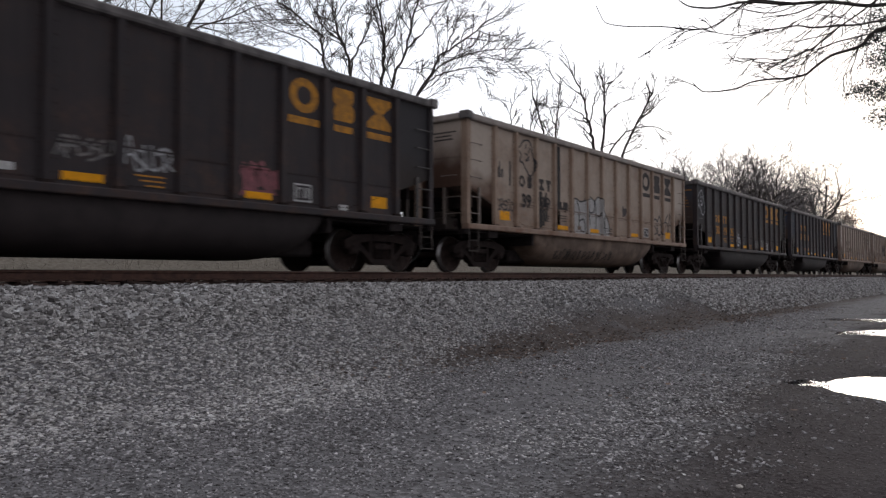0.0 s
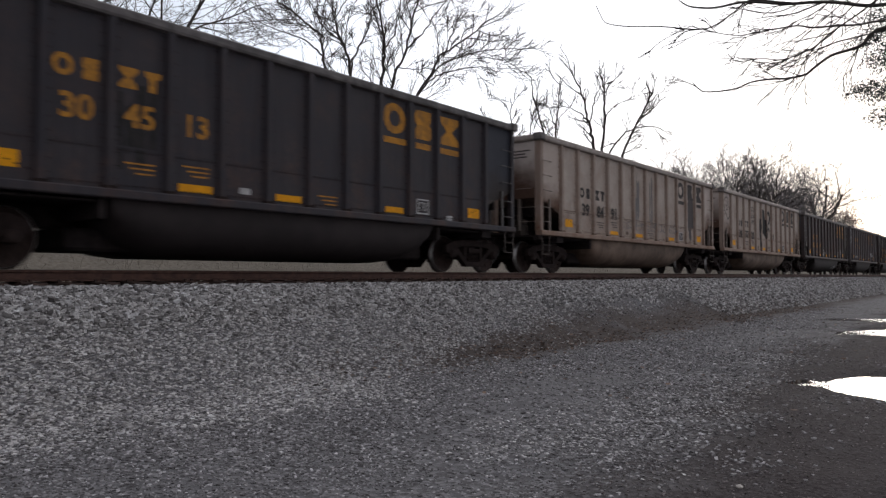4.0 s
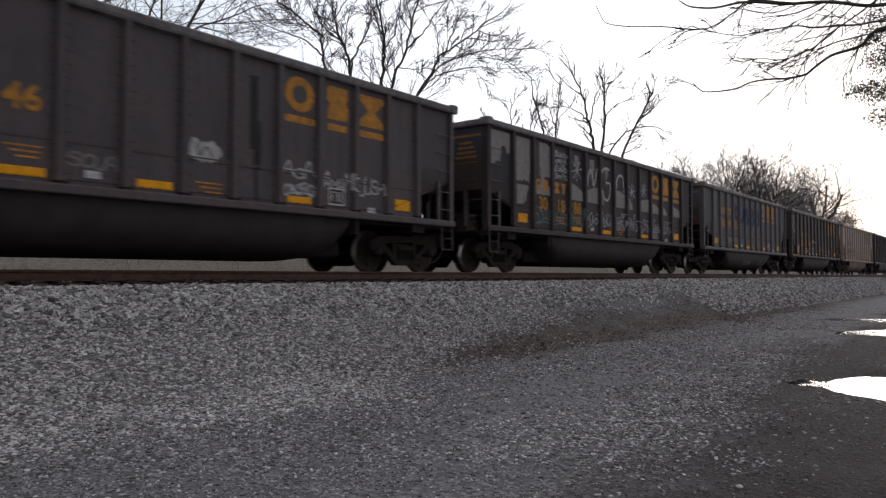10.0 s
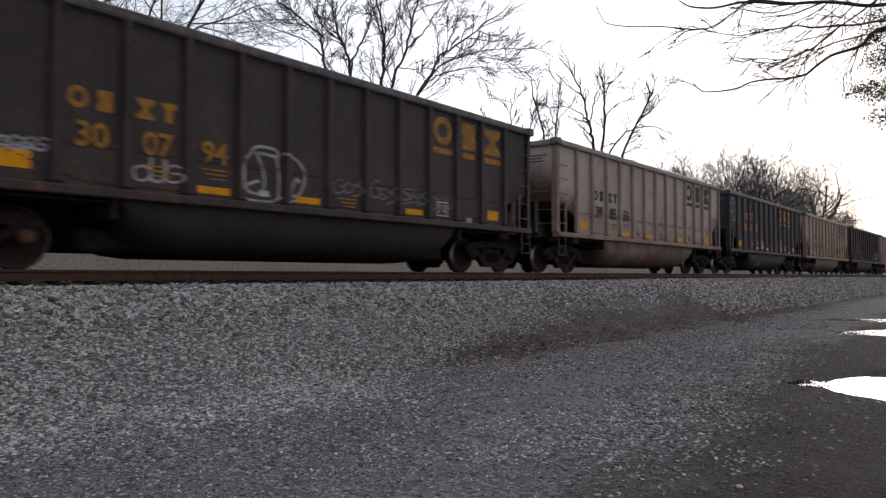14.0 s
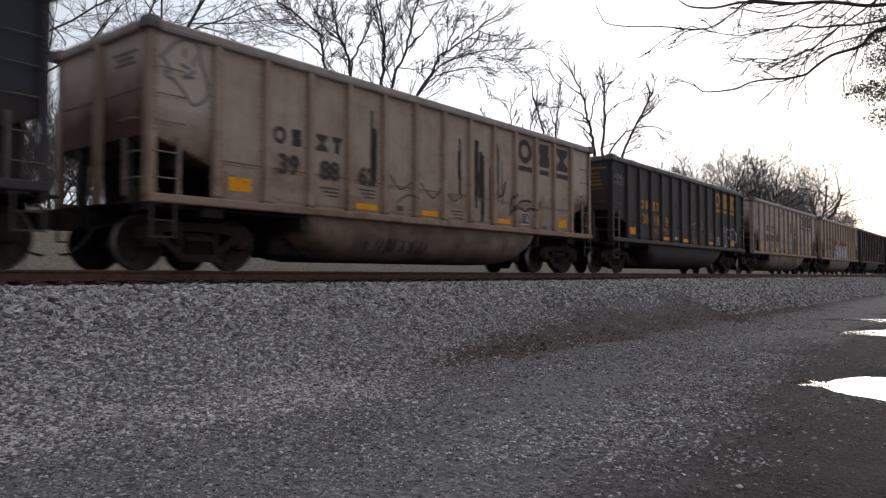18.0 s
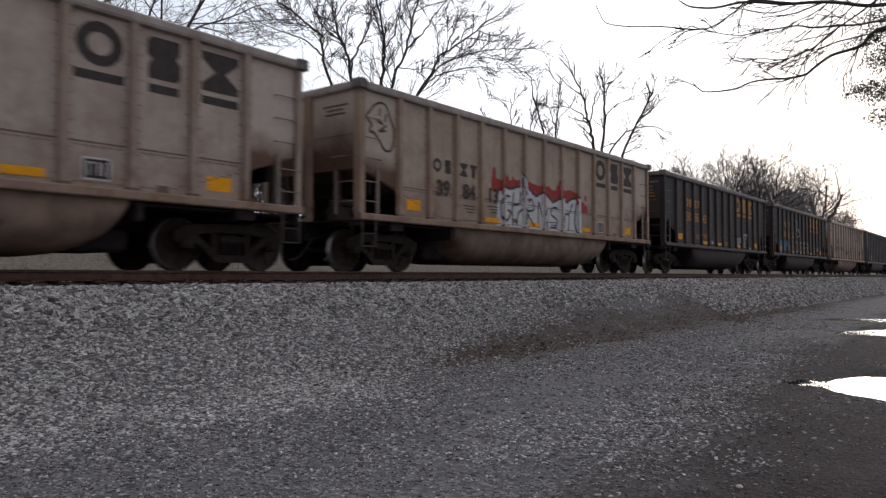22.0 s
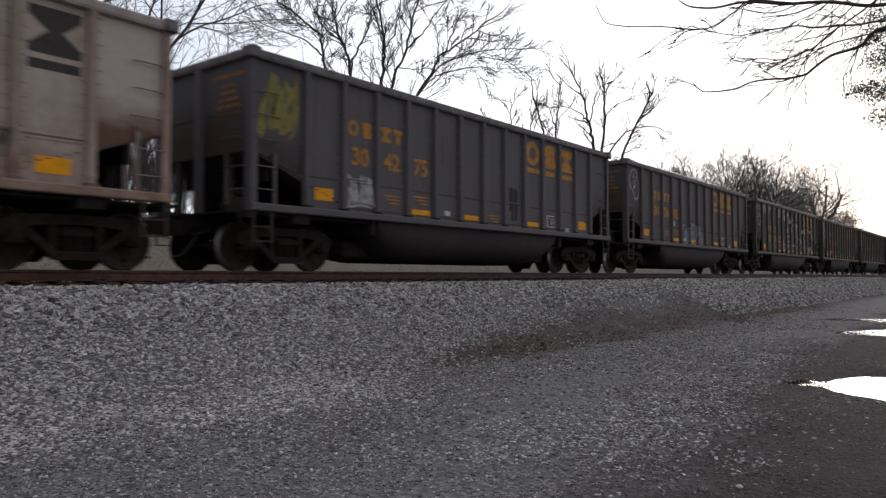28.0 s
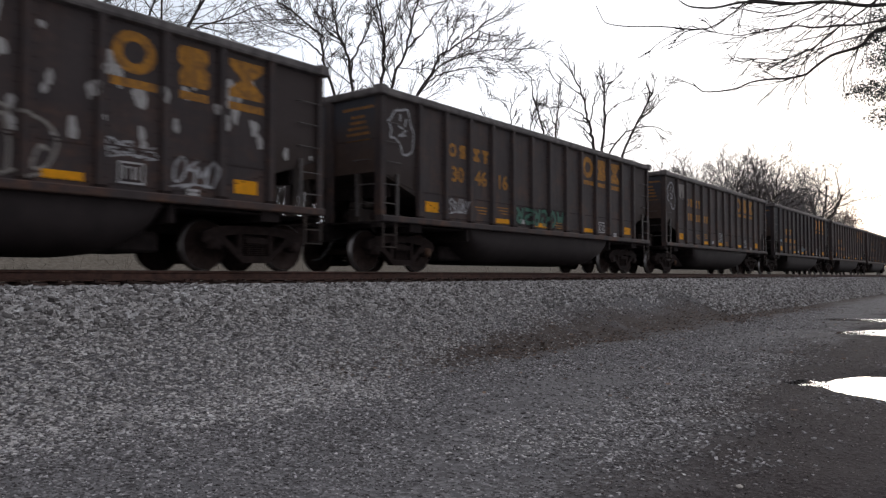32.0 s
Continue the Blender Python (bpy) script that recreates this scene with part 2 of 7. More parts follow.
def tube(bm, pts, r, sides=6, taper=None):
    pts = [Vector(p) for p in pts]
    rings = []
    for i, p in enumerate(pts):
        d = (pts[min(i + 1, len(pts) - 1)] - pts[max(i - 1, 0)]).normalized()
        side = d.cross(Vector((0, 0, 1)) if abs(d.z) < 0.9 else Vector((1, 0, 0))).normalized()
        up = side.cross(d)
        rr = r if taper is None else r + (taper - r) * i / (len(pts) - 1)
        rings.append([bm.verts.new(p + (side * math.cos(a) + up * math.sin(a)) * rr) for a in (2 * math.pi * k / sides for k in range(sides))])
    for a, b in zip(rings, rings[1:]):
        for k in range(sides):
            bm.faces.new((a[k], a[(k + 1) % sides], b[(k + 1) % sides], b[k]))
    bm.faces.new(rings[0][::-1]), bm.faces.new(rings[-1])


def lathe(bm, profile, n=28, mats=None):
    """Turns (y, r) pairs round the y axis."""
    rings = [[bm.verts.new((math.cos(a) * r, y, math.sin(a) * r)) for a in (2 * math.pi * k / n for k in range(n))] for y, r in profile]
    for i, (a, b) in enumerate(zip(rings, rings[1:])):
        for k in range(n):
            f = bm.faces.new((a[k], a[(k + 1) % n], b[(k + 1) % n], b[k]))
            f.smooth = True
            if mats:
                f.material_index = mats[i]
    bm.faces.new(rings[0]), bm.faces.new(rings[-1][::-1])


def finish(name, bm, mats, smooth=False):
    bmesh.ops.recalc_face_normals(bm, faces=bm.faces)
    me = bpy.data.meshes.new(name)
    bm.to_mesh(me)
    bm.free()
    for m in mats if isinstance(mats, (list, tuple)) else (mats,):
        me.materials.append(m)
    if smooth:
        me.shade_smooth()
    return me


def shape(key, mats, fill, smooth=False):
    """A mesh made once for each build and key and kept."""
    title = key if isinstance(key, str) else str(key[0])
    key = (BUILD, key)
    if key not in MESHES:
        bm = bmesh.new()
        fill(bm)
        MESHES[key] = finish(title, bm, mats, smooth)
    return MESHES[key]


def piece(name, me, parent, m=None, label=""):
    ob = new(name, me)
    ob.parent = parent
    if m is not None:
        ob.matrix_basis = m
    return tagged(ob, label) if label else ob


def part(name, bm, material, parent, label=""):
    return piece(name, finish(name, bm, material), parent, None, label)


# ---- the coal cars: lengthwise x, camera side -y, z = 0 at the rail's top ----
HALF, BAY, END_BAY = 7.45, 1.0375, 1.225      # half the body, a bay, an end bay
SIDE = 1.50              # plane of the side sheets
RIB = 0.085              # depth of the side posts
TOP, SILL = 3.94, 1.06
AXLE_R = 0.457
TRUCK_X = 6.26
RIBS = []
BUILD = "long"


def set_build(build):
    """Two builds run in the train: the long one, and a shorter one with deeper posts."""
    global HALF, BAY, END_BAY, TRUCK_X, RIBS, BUILD
    BUILD = build
    HALF, BAY, END_BAY, TRUCK_X = (7.45, 1.0375, 1.225, 6.26) if build == "long" else (7.13, 0.975, 1.28, 5.94)
    RIBS = [-HALF + END_BAY + BAY * i for i in range(13)]


def rib_mesh(key, mat):
    def fill(bm):
        prism(bm, [(-0.085, -SIDE), (-0.055, -SIDE - RIB), (0.055, -SIDE - RIB), (0.085, -SIDE)], SILL + 0.06, TOP - 0.16, "z")
        k = len(bm.faces)
        # dark strip at the post's foot, drawn for the small shadow there
        box(bm, -0.105, 0.105, -SIDE - RIB - 0.004, -SIDE - 0.01, SILL + 0.142, SILL + 0.185)
        bm.faces.ensure_lookup_table()
        for f in bm.faces[k:]:
            f.material_index = 1
        for i in range(13):
            z = SILL + 0.3 + i * 0.195
            for x in (-0.115, 0.115):
                k = len(bm.faces)
                box(bm, x - 0.012, x + 0.012, -SIDE - 0.011, -SIDE + 0.001, z - 0.012, z + 0.012)
                bm.faces.ensure_lookup_table()
                for f in bm.faces[k:]:
                    f.material_index = 1
    return shape(("side_post", key), [mat, RIVET if key in ("white", "tan") else TRUCK], fill)


def panel_mesh(key, mat, bay=5):
    """Side sheet of one bay; its bolts follow the slope sheet behind it near the ends, else a level row."""
    x0 = RIBS[bay] + BAY / 2

    def fill(bm):
        w = BAY / 2
        box(bm, -w, w, -SIDE, -SIDE + 0.012, 1.86, TOP - 0.14)
        box(bm, -w, w, -SIDE - 0.006, -SIDE + 0.012, SILL + 0.02, 1.86)
        k = len(bm.faces)
        box(bm, -w, w, -SIDE - 0.011, -SIDE, 1.842, 1.868)
        bm.faces.ensure_lookup_table()
        for f in bm.faces[k:]:
            f.material_index = 1 if key in ("white", "tan") else 0
        # lapped seam with a row of bolts
        for i in range(6):
            x = -0.33 + i * 0.132
            slope = 1.10 + (abs(x0 + x) - 4.25) / (HALF - 4.25) * 1.02
            for z in (1.80, 1.27) if slope < 1.28 else (1.80, slope):
                k = len(bm.faces)
                box(bm, x - 0.024, x + 0.024, -SIDE - 0.018, -SIDE, z - 0.012, z + 0.012)
                bm.faces.ensure_lookup_table()
                for f in bm.faces[k:]:
                    f.material_index = 1
    return shape(("side_panel", key, bay if bay in (0, 1, 2, 9, 10, 11) else 5), [mat, RIVET if key in ("white", "tan") else TRUCK], fill)


def end_panel_mesh(key, mat):
    def fill(bm):
        prism(bm, [(0, TOP - 0.14), (END_BAY, TOP - 0.14), (END_BAY, 1.78), (0.75, 1.90), (0.25, 2.08), (0, 2.13)], -SIDE, -SIDE + 0.012, "y")
    return shape(("end_panel", key), mat, fill)


def chord_mesh(key, mat, length, across):
    def fill(bm):
        o = [(-0.02, 0.0), (-0.11, 0.02), (-0.125, 0.06), (-0.125, 0.15), (-0.10, 0.18), (0.06, 0.18), (0.06, 0.0)]
        prism(bm, [(y, z + TOP - 0.18) for y, z in o], -length / 2, length / 2, "x")
    return shape(("chord", key, across), mat, fill)


def tub_outline(scale):
    """Half-round belly from one side sill to the other; scale 0 leaves only the top edge."""
    pts = []
    for i in range(21):
        a = math.pi * (i / 20)
        c, s = math.cos(a), math.sin(a)
        y = -1.47 * math.copysign(abs(c) ** 0.55, c)
        z = SILL + 0.02 - (0.885 * scale) * abs(s) ** 0.62
        pts.append((y, z))
    return pts


def tub_mesh(key, mat):
    def fill(bm):
        k = HALF - 7.45
        ends = ((4.15, 0.02), (4.14, 0.28), (4.07, 0.52), (3.92, 0.70), (3.68, 0.86), (3.38, 0.96), (3.08, 1.0), (2.7, 1.0))
        rows = [(-x - k, s) for x, s in ends] + [(0.0, 1.0)] + [(x + k, s) for x, s in ends[::-1]]
        rings = [[bm.verts.new((x, y, z)) for y, z in tub_outline(s)] for x, s in rows]
        for a, b in zip(rings, rings[1:]):
            for q in range(len(a) - 1):
                bm.faces.new((a[q], a[q + 1], b[q + 1], b[q])).smooth = True
        bm.faces.new(rings[0]), bm.faces.new(rings[-1][::-1])
    return shape(("tub", key), mat, fill)


def end_mesh(key, mat):
    """Upright end sheet with a laced weld and bolted flanges."""
    def fill(bm):
        box(bm, -HALF, -HALF + 0.012, -SIDE, SIDE, 2.13, TOP - 0.14)
        box(bm, -HALF - 0.012, -HALF, -SIDE, SIDE, 2.86, 2.90)
        for i in range(12):
            z = 2.2 + i * 0.135
            for y in (-1.43, 1.43):
                box(bm, -HALF - 0.016, -HALF, y - 0.03, y + 0.03, z - 0.013, z + 0.013)
    return shape(("end_sheet", key), mat, fill)


def slope_mesh(tone):
    def fill(bm):
        prism(bm, [(-HALF, 2.13), (-HALF + 0.02, 2.17), (-4.15, 1.12), (-4.15, 1.04), (-4.25, 1.06)], -SIDE + 0.02, SIDE - 0.02, "y")
    return shape(("slope_sheet", tone), RUSTY_SLOPE if tone == "light" else SLOPE, fill)


def corner_mesh(key, mat):
    def fill(bm):
        o = [(-HALF - 0.02, -SIDE - 0.06), (-HALF + 0.12, -SIDE - 0.06), (-HALF + 0.12, -SIDE - 0.03), (-HALF + 0.015, -SIDE - 0.03), (-HALF + 0.015, -SIDE + 0.13), (-HALF - 0.02, -SIDE + 0.13)]
        prism(bm, o, SILL + 0.12, TOP - 0.14, "z")
        for i in range(18):
            z = SILL + 1.15 + i * 0.088
            box(bm, -HALF + 0.03, -HALF + 0.105, -SIDE - 0.074, -SIDE - 0.06, z - 0.013, z + 0.013)
    return shape(("corner_post", key), mat, fill)


def sill_mesh(key, mat):
    def fill(bm):
        o = [(-SIDE + 0.1, SILL), (-SIDE - 0.09, SILL), (-SIDE - 0.105, SILL + 0.02), (-SIDE - 0.105, SILL + 0.12), (-SIDE - 0.09, SILL + 0.14), (-SIDE + 0.1, SILL + 0.14)]
        prism(bm, o, -HALF - 0.03, HALF + 0.03, "x")
    return shape(("side_sill", key), mat, fill)


def web_mesh():
    """Plate web that carries the slope sheet over the centre sill."""
    def fill(bm):
        prism(bm, [(-HALF + 0.95, 1.04), (-4.2, 1.04), (-4.2, 1.06), (-HALF + 0.95, 2.10 - 0.32 * 0.95)], -0.03, 0.03, "y")
    return shape("slope_web", UNDER, fill)


def tank_mesh():
    """Air reservoir lying across the end platform."""
    def fill(bm):
        lathe(bm, [(-0.42, 0.0), (-0.42, 0.09), (-0.36, 0.15), (0.36, 0.15), (0.42, 0.09), (0.42, 0.0)], 14)
        for y in (-0.25, 0.25):
            box(bm, -0.12, 0.12, y - 0.03, y + 0.03, -0.2, -0.12)
    return shape("air_reservoir", TRUCK, fill)


def channel_mesh():
    """Cross channel hung under the slope sheet, with a brake stand."""
    def fill(bm):
        box(bm, -HALF + 0.50, -HALF + 0.58, -SIDE + 0.22, SIDE - 0.22, 1.64, 1.96)
        box(bm, -HALF + 0.46, -HALF + 0.62, -0.48, -0.12, 1.03, 1.66, 0.02)
        box(bm, -HALF + 0.46, -HALF + 0.62, 0.45, 0.78, 1.03, 1.66, 0.02)
    return shape("cross_channel", UNDER, fill)


def valve_mesh():
    """Brake valve and its bracket on the end platform."""
    def fill(bm):
        box(bm, -HALF + 0.22, -HALF + 0.72, -1.02, -0.62, 1.03, 1.40, 0.03)
        box(bm, -HALF + 0.30, -HALF + 0.56, -1.08, -0.56, 1.40, 1.56, 0.03)
        tube(bm, [(-HALF + 0.4, -0.8, 1.5), (-HALF + 0.4, -0.8, 1.68), (-HALF + 0.7, -0.5, 1.72)], 0.025, 6)
    return shape("brake_valve", SLOPE, fill)


def stanchion_mesh():
    """Upright that carries the end sheet over the platform."""
    def fill(bm):
        prism(bm, [(-HALF + 0.02, -0.06), (-HALF + 0.12, -0.06), (-HALF + 0.12, 0.06), (-HALF + 0.02, 0.06)], 1.03, 2.14, "z")
    return shape("end_stanchion", SLOPE, fill)


def strut_mesh():
    def fill(bm):
        box(bm, -HALF + 1.02, -HALF + 1.12, -0.05, 0.05, 1.02, 1.76)
    return shape("slope_strut", UNDER, fill)


def sideframe_mesh():
    def fill(bm):
        y0, y1 = -1.10, -0.93
        prism(bm, [(-1.13, 0.66), (-1.13, 0.50), (-1.02, 0.45), (-0.75, 0.45), (-0.66, 0.62), (-0.32, 0.66), (0.32, 0.66), (0.66, 0.62), (0.75, 0.45), (1.02, 0.45), (1.13, 0.50), (1.13, 0.66), (0.9, 0.77), (0.4, 0.81), (-0.4, 0.81), (-0.9, 0.77)], y0, y1, "y")
        prism(bm, [(-0.75, 0.47), (-0.60, 0.40), (-0.34, 0.17), (-0.30, 0.14), (0.30, 0.14), (0.34, 0.17), (0.60, 0.40), (0.75, 0.47), (0.68, 0.60), (0.46, 0.42), (0.28, 0.27), (-0.28, 0.27), (-0.46, 0.42), (-0.68, 0.60)], y0, y1, "y")
        for s in (-1, 1):
            box(bm, s * 0.34 - 0.055, s * 0.34 + 0.055, y0 + 0.01, y1, 0.24, 0.70, 0.012)
            box(bm, s * 0.89 - 0.13, s * 0.89 + 0.13, y0 - 0.03, y1, 0.36, 0.52, 0.02)
        box(bm, -0.25, 0.25, y0 - 0.02, y1 + 0.05, 0.48, 0.60, 0.02)
    return shape("sideframe", TRUCK, fill)


def spring_mesh():
    def fill(bm):
        pts = []
        for i in range(61):
            a = i * 2 * math.pi / 10
            pts.append((0.062 * math.cos(a), 0.062 * math.sin(a), 0.27 + 0.21 * i / 60))
        tube(bm, pts, 0.014, 4)
    return shape("spring", TRUCK, fill)


def wheelset_mesh():
    def fill(bm):
        r = AXLE_R
        for s in (-1, 1):
            # outer face to flange: hub, dished plate, rim, tread, flange
            lathe(bm, [(s * 0.83, 0.0), (s * 0.83, 0.12), (s * 0.80, 0.15), (s * 0.765, 0.22), (s * 0.765, 0.37), (s * 0.80, 0.395), (s * 0.805, r - 0.02),
                       (s * 0.80, r - 0.008), (s * 0.715, r), (s * 0.705, r + 0.025), (s * 0.685, r + 0.022), (s * 0.68, 0.38), (s * 0.71, 0.2), (s * 0.68, 0.12), (s * 0.68, 0.0)], 36,
                  [0, 0, 0, 0, 0, 0, 1, 1, 0, 0, 0, 0, 0, 0])
            for k in range(3):
                a = k * 2.1
                box(bm, math.cos(a) * 0.29 - 0.03, math.cos(a) * 0.29 + 0.03, s * 0.775 - 0.012, s * 0.775 + 0.012, math.sin(a) * 0.29 - 0.03, math.sin(a) * 0.29 + 0.03)
        lathe(bm, [(-1.0, 0.0), (-1.0, 0.075), (1.0, 0.075), (1.0, 0.0)], 12)
    return shape("wheelset", [WHEEL, TREAD], fill)


def cap_mesh(rusty=False):
    def fill(bm):
        lathe(bm, [(-1.16, 0.0), (-1.16, 0.05), (-1.15, 0.10), (-1.06, 0.115), (-0.96, 0.115), (-0.96, 0.0)], 16)
    return shape(("bearing_cap", rusty), BEARING if rusty else TRUCK, fill)


def bolster_mesh():
    def fill(bm):
        prism(bm, [(-1.02, 0.52), (-1.02, 0.64), (-0.4, 0.80), (0.4, 0.80), (1.02, 0.64), (1.02, 0.52), (0.4, 0.40), (-0.4, 0.40)], -0.19, 0.19, "x")
        box(bm, -0.16, 0.16, -0.16, 0.16, 0.80, 0.90)
        for s in (-1, 1):
            box(bm, s * 0.38 - 0.07, s * 0.38 + 0.07, -0.74, 0.74, 0.34, 0.42, 0.01)
            for y in (-0.72, 0.72):
                box(bm, s * 0.40 - 0.03, s * 0.46 + 0.03, y - 0.05, y + 0.05, 0.28, 0.60)
    return shape("bolster", TRUCK, fill)


def coupler_mesh():
    def fill(bm):
        # shank, head and knuckle, pointing to -x from the car's end
        box(bm, -0.52, 0.6, -0.075, 0.075, 0.70, 0.86, 0.01)
        prism(bm, [(-0.50, -0.15), (-0.50, 0.17), (-0.62, 0.21), (-0.80, 0.19), (-0.83, 0.10), (-0.70, 0.06), (-0.70, -0.02), (-0.80, -0.06), (-0.84, -0.14), (-0.78, -0.2), (-0.62, -0.2)], 0.64, 0.92, "z")
    return shape("coupler", TRUCK, fill)


def beam_mesh(key, x0, x1, half, z0, z1, bevel=0.0):
    return shape(key, UNDER, lambda bm: box(bm, x0, x1, -half, half, z0, z1, bevel))


def make_underframe(car):
    piece("centre_sill", beam_mesh("centre_sill", -HALF - 0.30, HALF + 0.30, 0.2, 0.66, 1.02), car)
    for s in (-1, 1):
        piece("end_sill", beam_mesh("end_sill", -0.07, 0.07, SIDE, 0.94, SILL), car, pose(s * (HALF - 0.03), 0, 0))
        piece("body_bolster", beam_mesh("body_bolster", -0.2, 0.2, SIDE, 0.88, SILL), car, pose(s * TRUCK_X, 0, 0))
        piece("crossbearer", beam_mesh("crossbearer", -0.05, 0.05, SIDE, 0.75, SILL), car, pose(s * (HALF - 3.15), 0, 0))
        piece("hopper_end", beam_mesh("hopper_end", -0.6, 0.6, 0.8, 0.29, 0.64, 0.05), car, pose(s * (HALF - 3.55), 0, 0))


def floor_mesh():
    def fill(bm):
        box(bm, -4.2, 4.2, -SIDE + 0.02, SIDE - 0.02, SILL + 0.03, SILL + 0.045)
        # full-width end plates, added to block the sky and shade the trucks
        for s in (-1, 1):
            box(bm, min(s * HALF, s * 3.9), max(s * HALF, s * 3.9), -SIDE + 0.06, SIDE - 0.06, 1.0, 1.03)
    return shape("underframe_plate", UNDER, fill)


def step_mesh(key, mat):
    def fill(bm):
        # stirrup step below the sill at the corner
        for x in (-HALF + 0.04, -HALF + 0.44):
            box(bm, x - 0.02, x + 0.02, -SIDE - 0.075, -SIDE - 0.055, 0.50, SILL + 0.02)
        for z in (0.52, 0.78):
            box(bm, -HALF + 0.04, -HALF + 0.44, -SIDE - 0.08, -SIDE - 0.05, z - 0.012, z + 0.012)
    return shape(("stirrup_step", key), mat, fill)


def grab_mesh(key, mat):
    def fill(bm):
        tube(bm, [(-0.22, 0, 0), (-0.22, -0.07, 0), (0.22, -0.07, 0), (0.22, 0, 0)], 0.012, 5)
    return shape(("grab_iron", key), mat, fill)


def stile_mesh(key, mat):
    def fill(bm):
        box(bm, -0.03, 0.03, -0.025, 0.025, SILL + 0.14, 2.12)
    return shape(("ladder_stile", key), mat, fill)


def hose_mesh():
    def fill(bm):
        pts = [(-HALF - 0.25 - 0.06 * i, -0.33 + 0.012 * i, 0.66 - 0.42 * math.sin(min(i / 7 * 1.57, 1.57))) for i in range(9)]
        tube(bm, pts, 0.024, 6)
        tube(bm, [(-HALF + 0.1, -0.33, 0.75), (-HALF - 0.25, -0.33, 0.68)], 0.02, 6)
    return shape("air_hose", HOSE, fill)


def lever_mesh():
    def fill(bm):
        tube(bm, [(-HALF - 0.30, 0.02, 0.98), (-HALF - 0.12, -0.25, 1.0), (-HALF - 0.12, -1.35, 1.0), (-HALF - 0.15, -1.5, 0.82)], 0.014, 5)
    return shape("uncoupling_lever", UNDER, fill)


def brake_wheel_mesh():
    def fill(bm):
        for r in (0.26,):
            pts = [(0, math.cos(a) * r, math.sin(a) * r) for a in (2 * math.pi * k / 16 for k in range(17))]
            tube(bm, pts, 0.014, 5)
        for k in range(4):
            a = k * math.pi / 4
            tube(bm, [(0, math.cos(a) * 0.26, math.sin(a) * 0.26), (0, -math.cos(a) * 0.26, -math.sin(a) * 0.26)], 0.01, 4)
        box(bm, 0.0, 0.14, -0.1, 0.1, -0.13, 0.13, 0.02)
    return shape("brake_wheel", UNDER, fill)


def make_truck(car, x, rusty=False):
    truck = piece("truck", bolster_mesh(), car, pose(x, 0, 0))
    for s in (0, 180):
        piece("sideframe", sideframe_mesh(), truck, pose(0, 0, 0, 0, 0, s))
        for sx in (-0.15, 0.0, 0.15):
            piece("spring", spring_mesh(), truck, pose(sx, -1.03 if s == 0 else 1.03, 0))
        for wx in (-0.89, 0.89):
            piece("bearing_cap", cap_mesh(rusty and wx > 0), truck, pose(wx, 0, AXLE_R, 0, 0, s))
    wheels = [piece("wheelset", wheelset_mesh(), truck, pose(wx, 0, AXLE_R)) for wx in (-0.89, 0.89)]
    return wheels


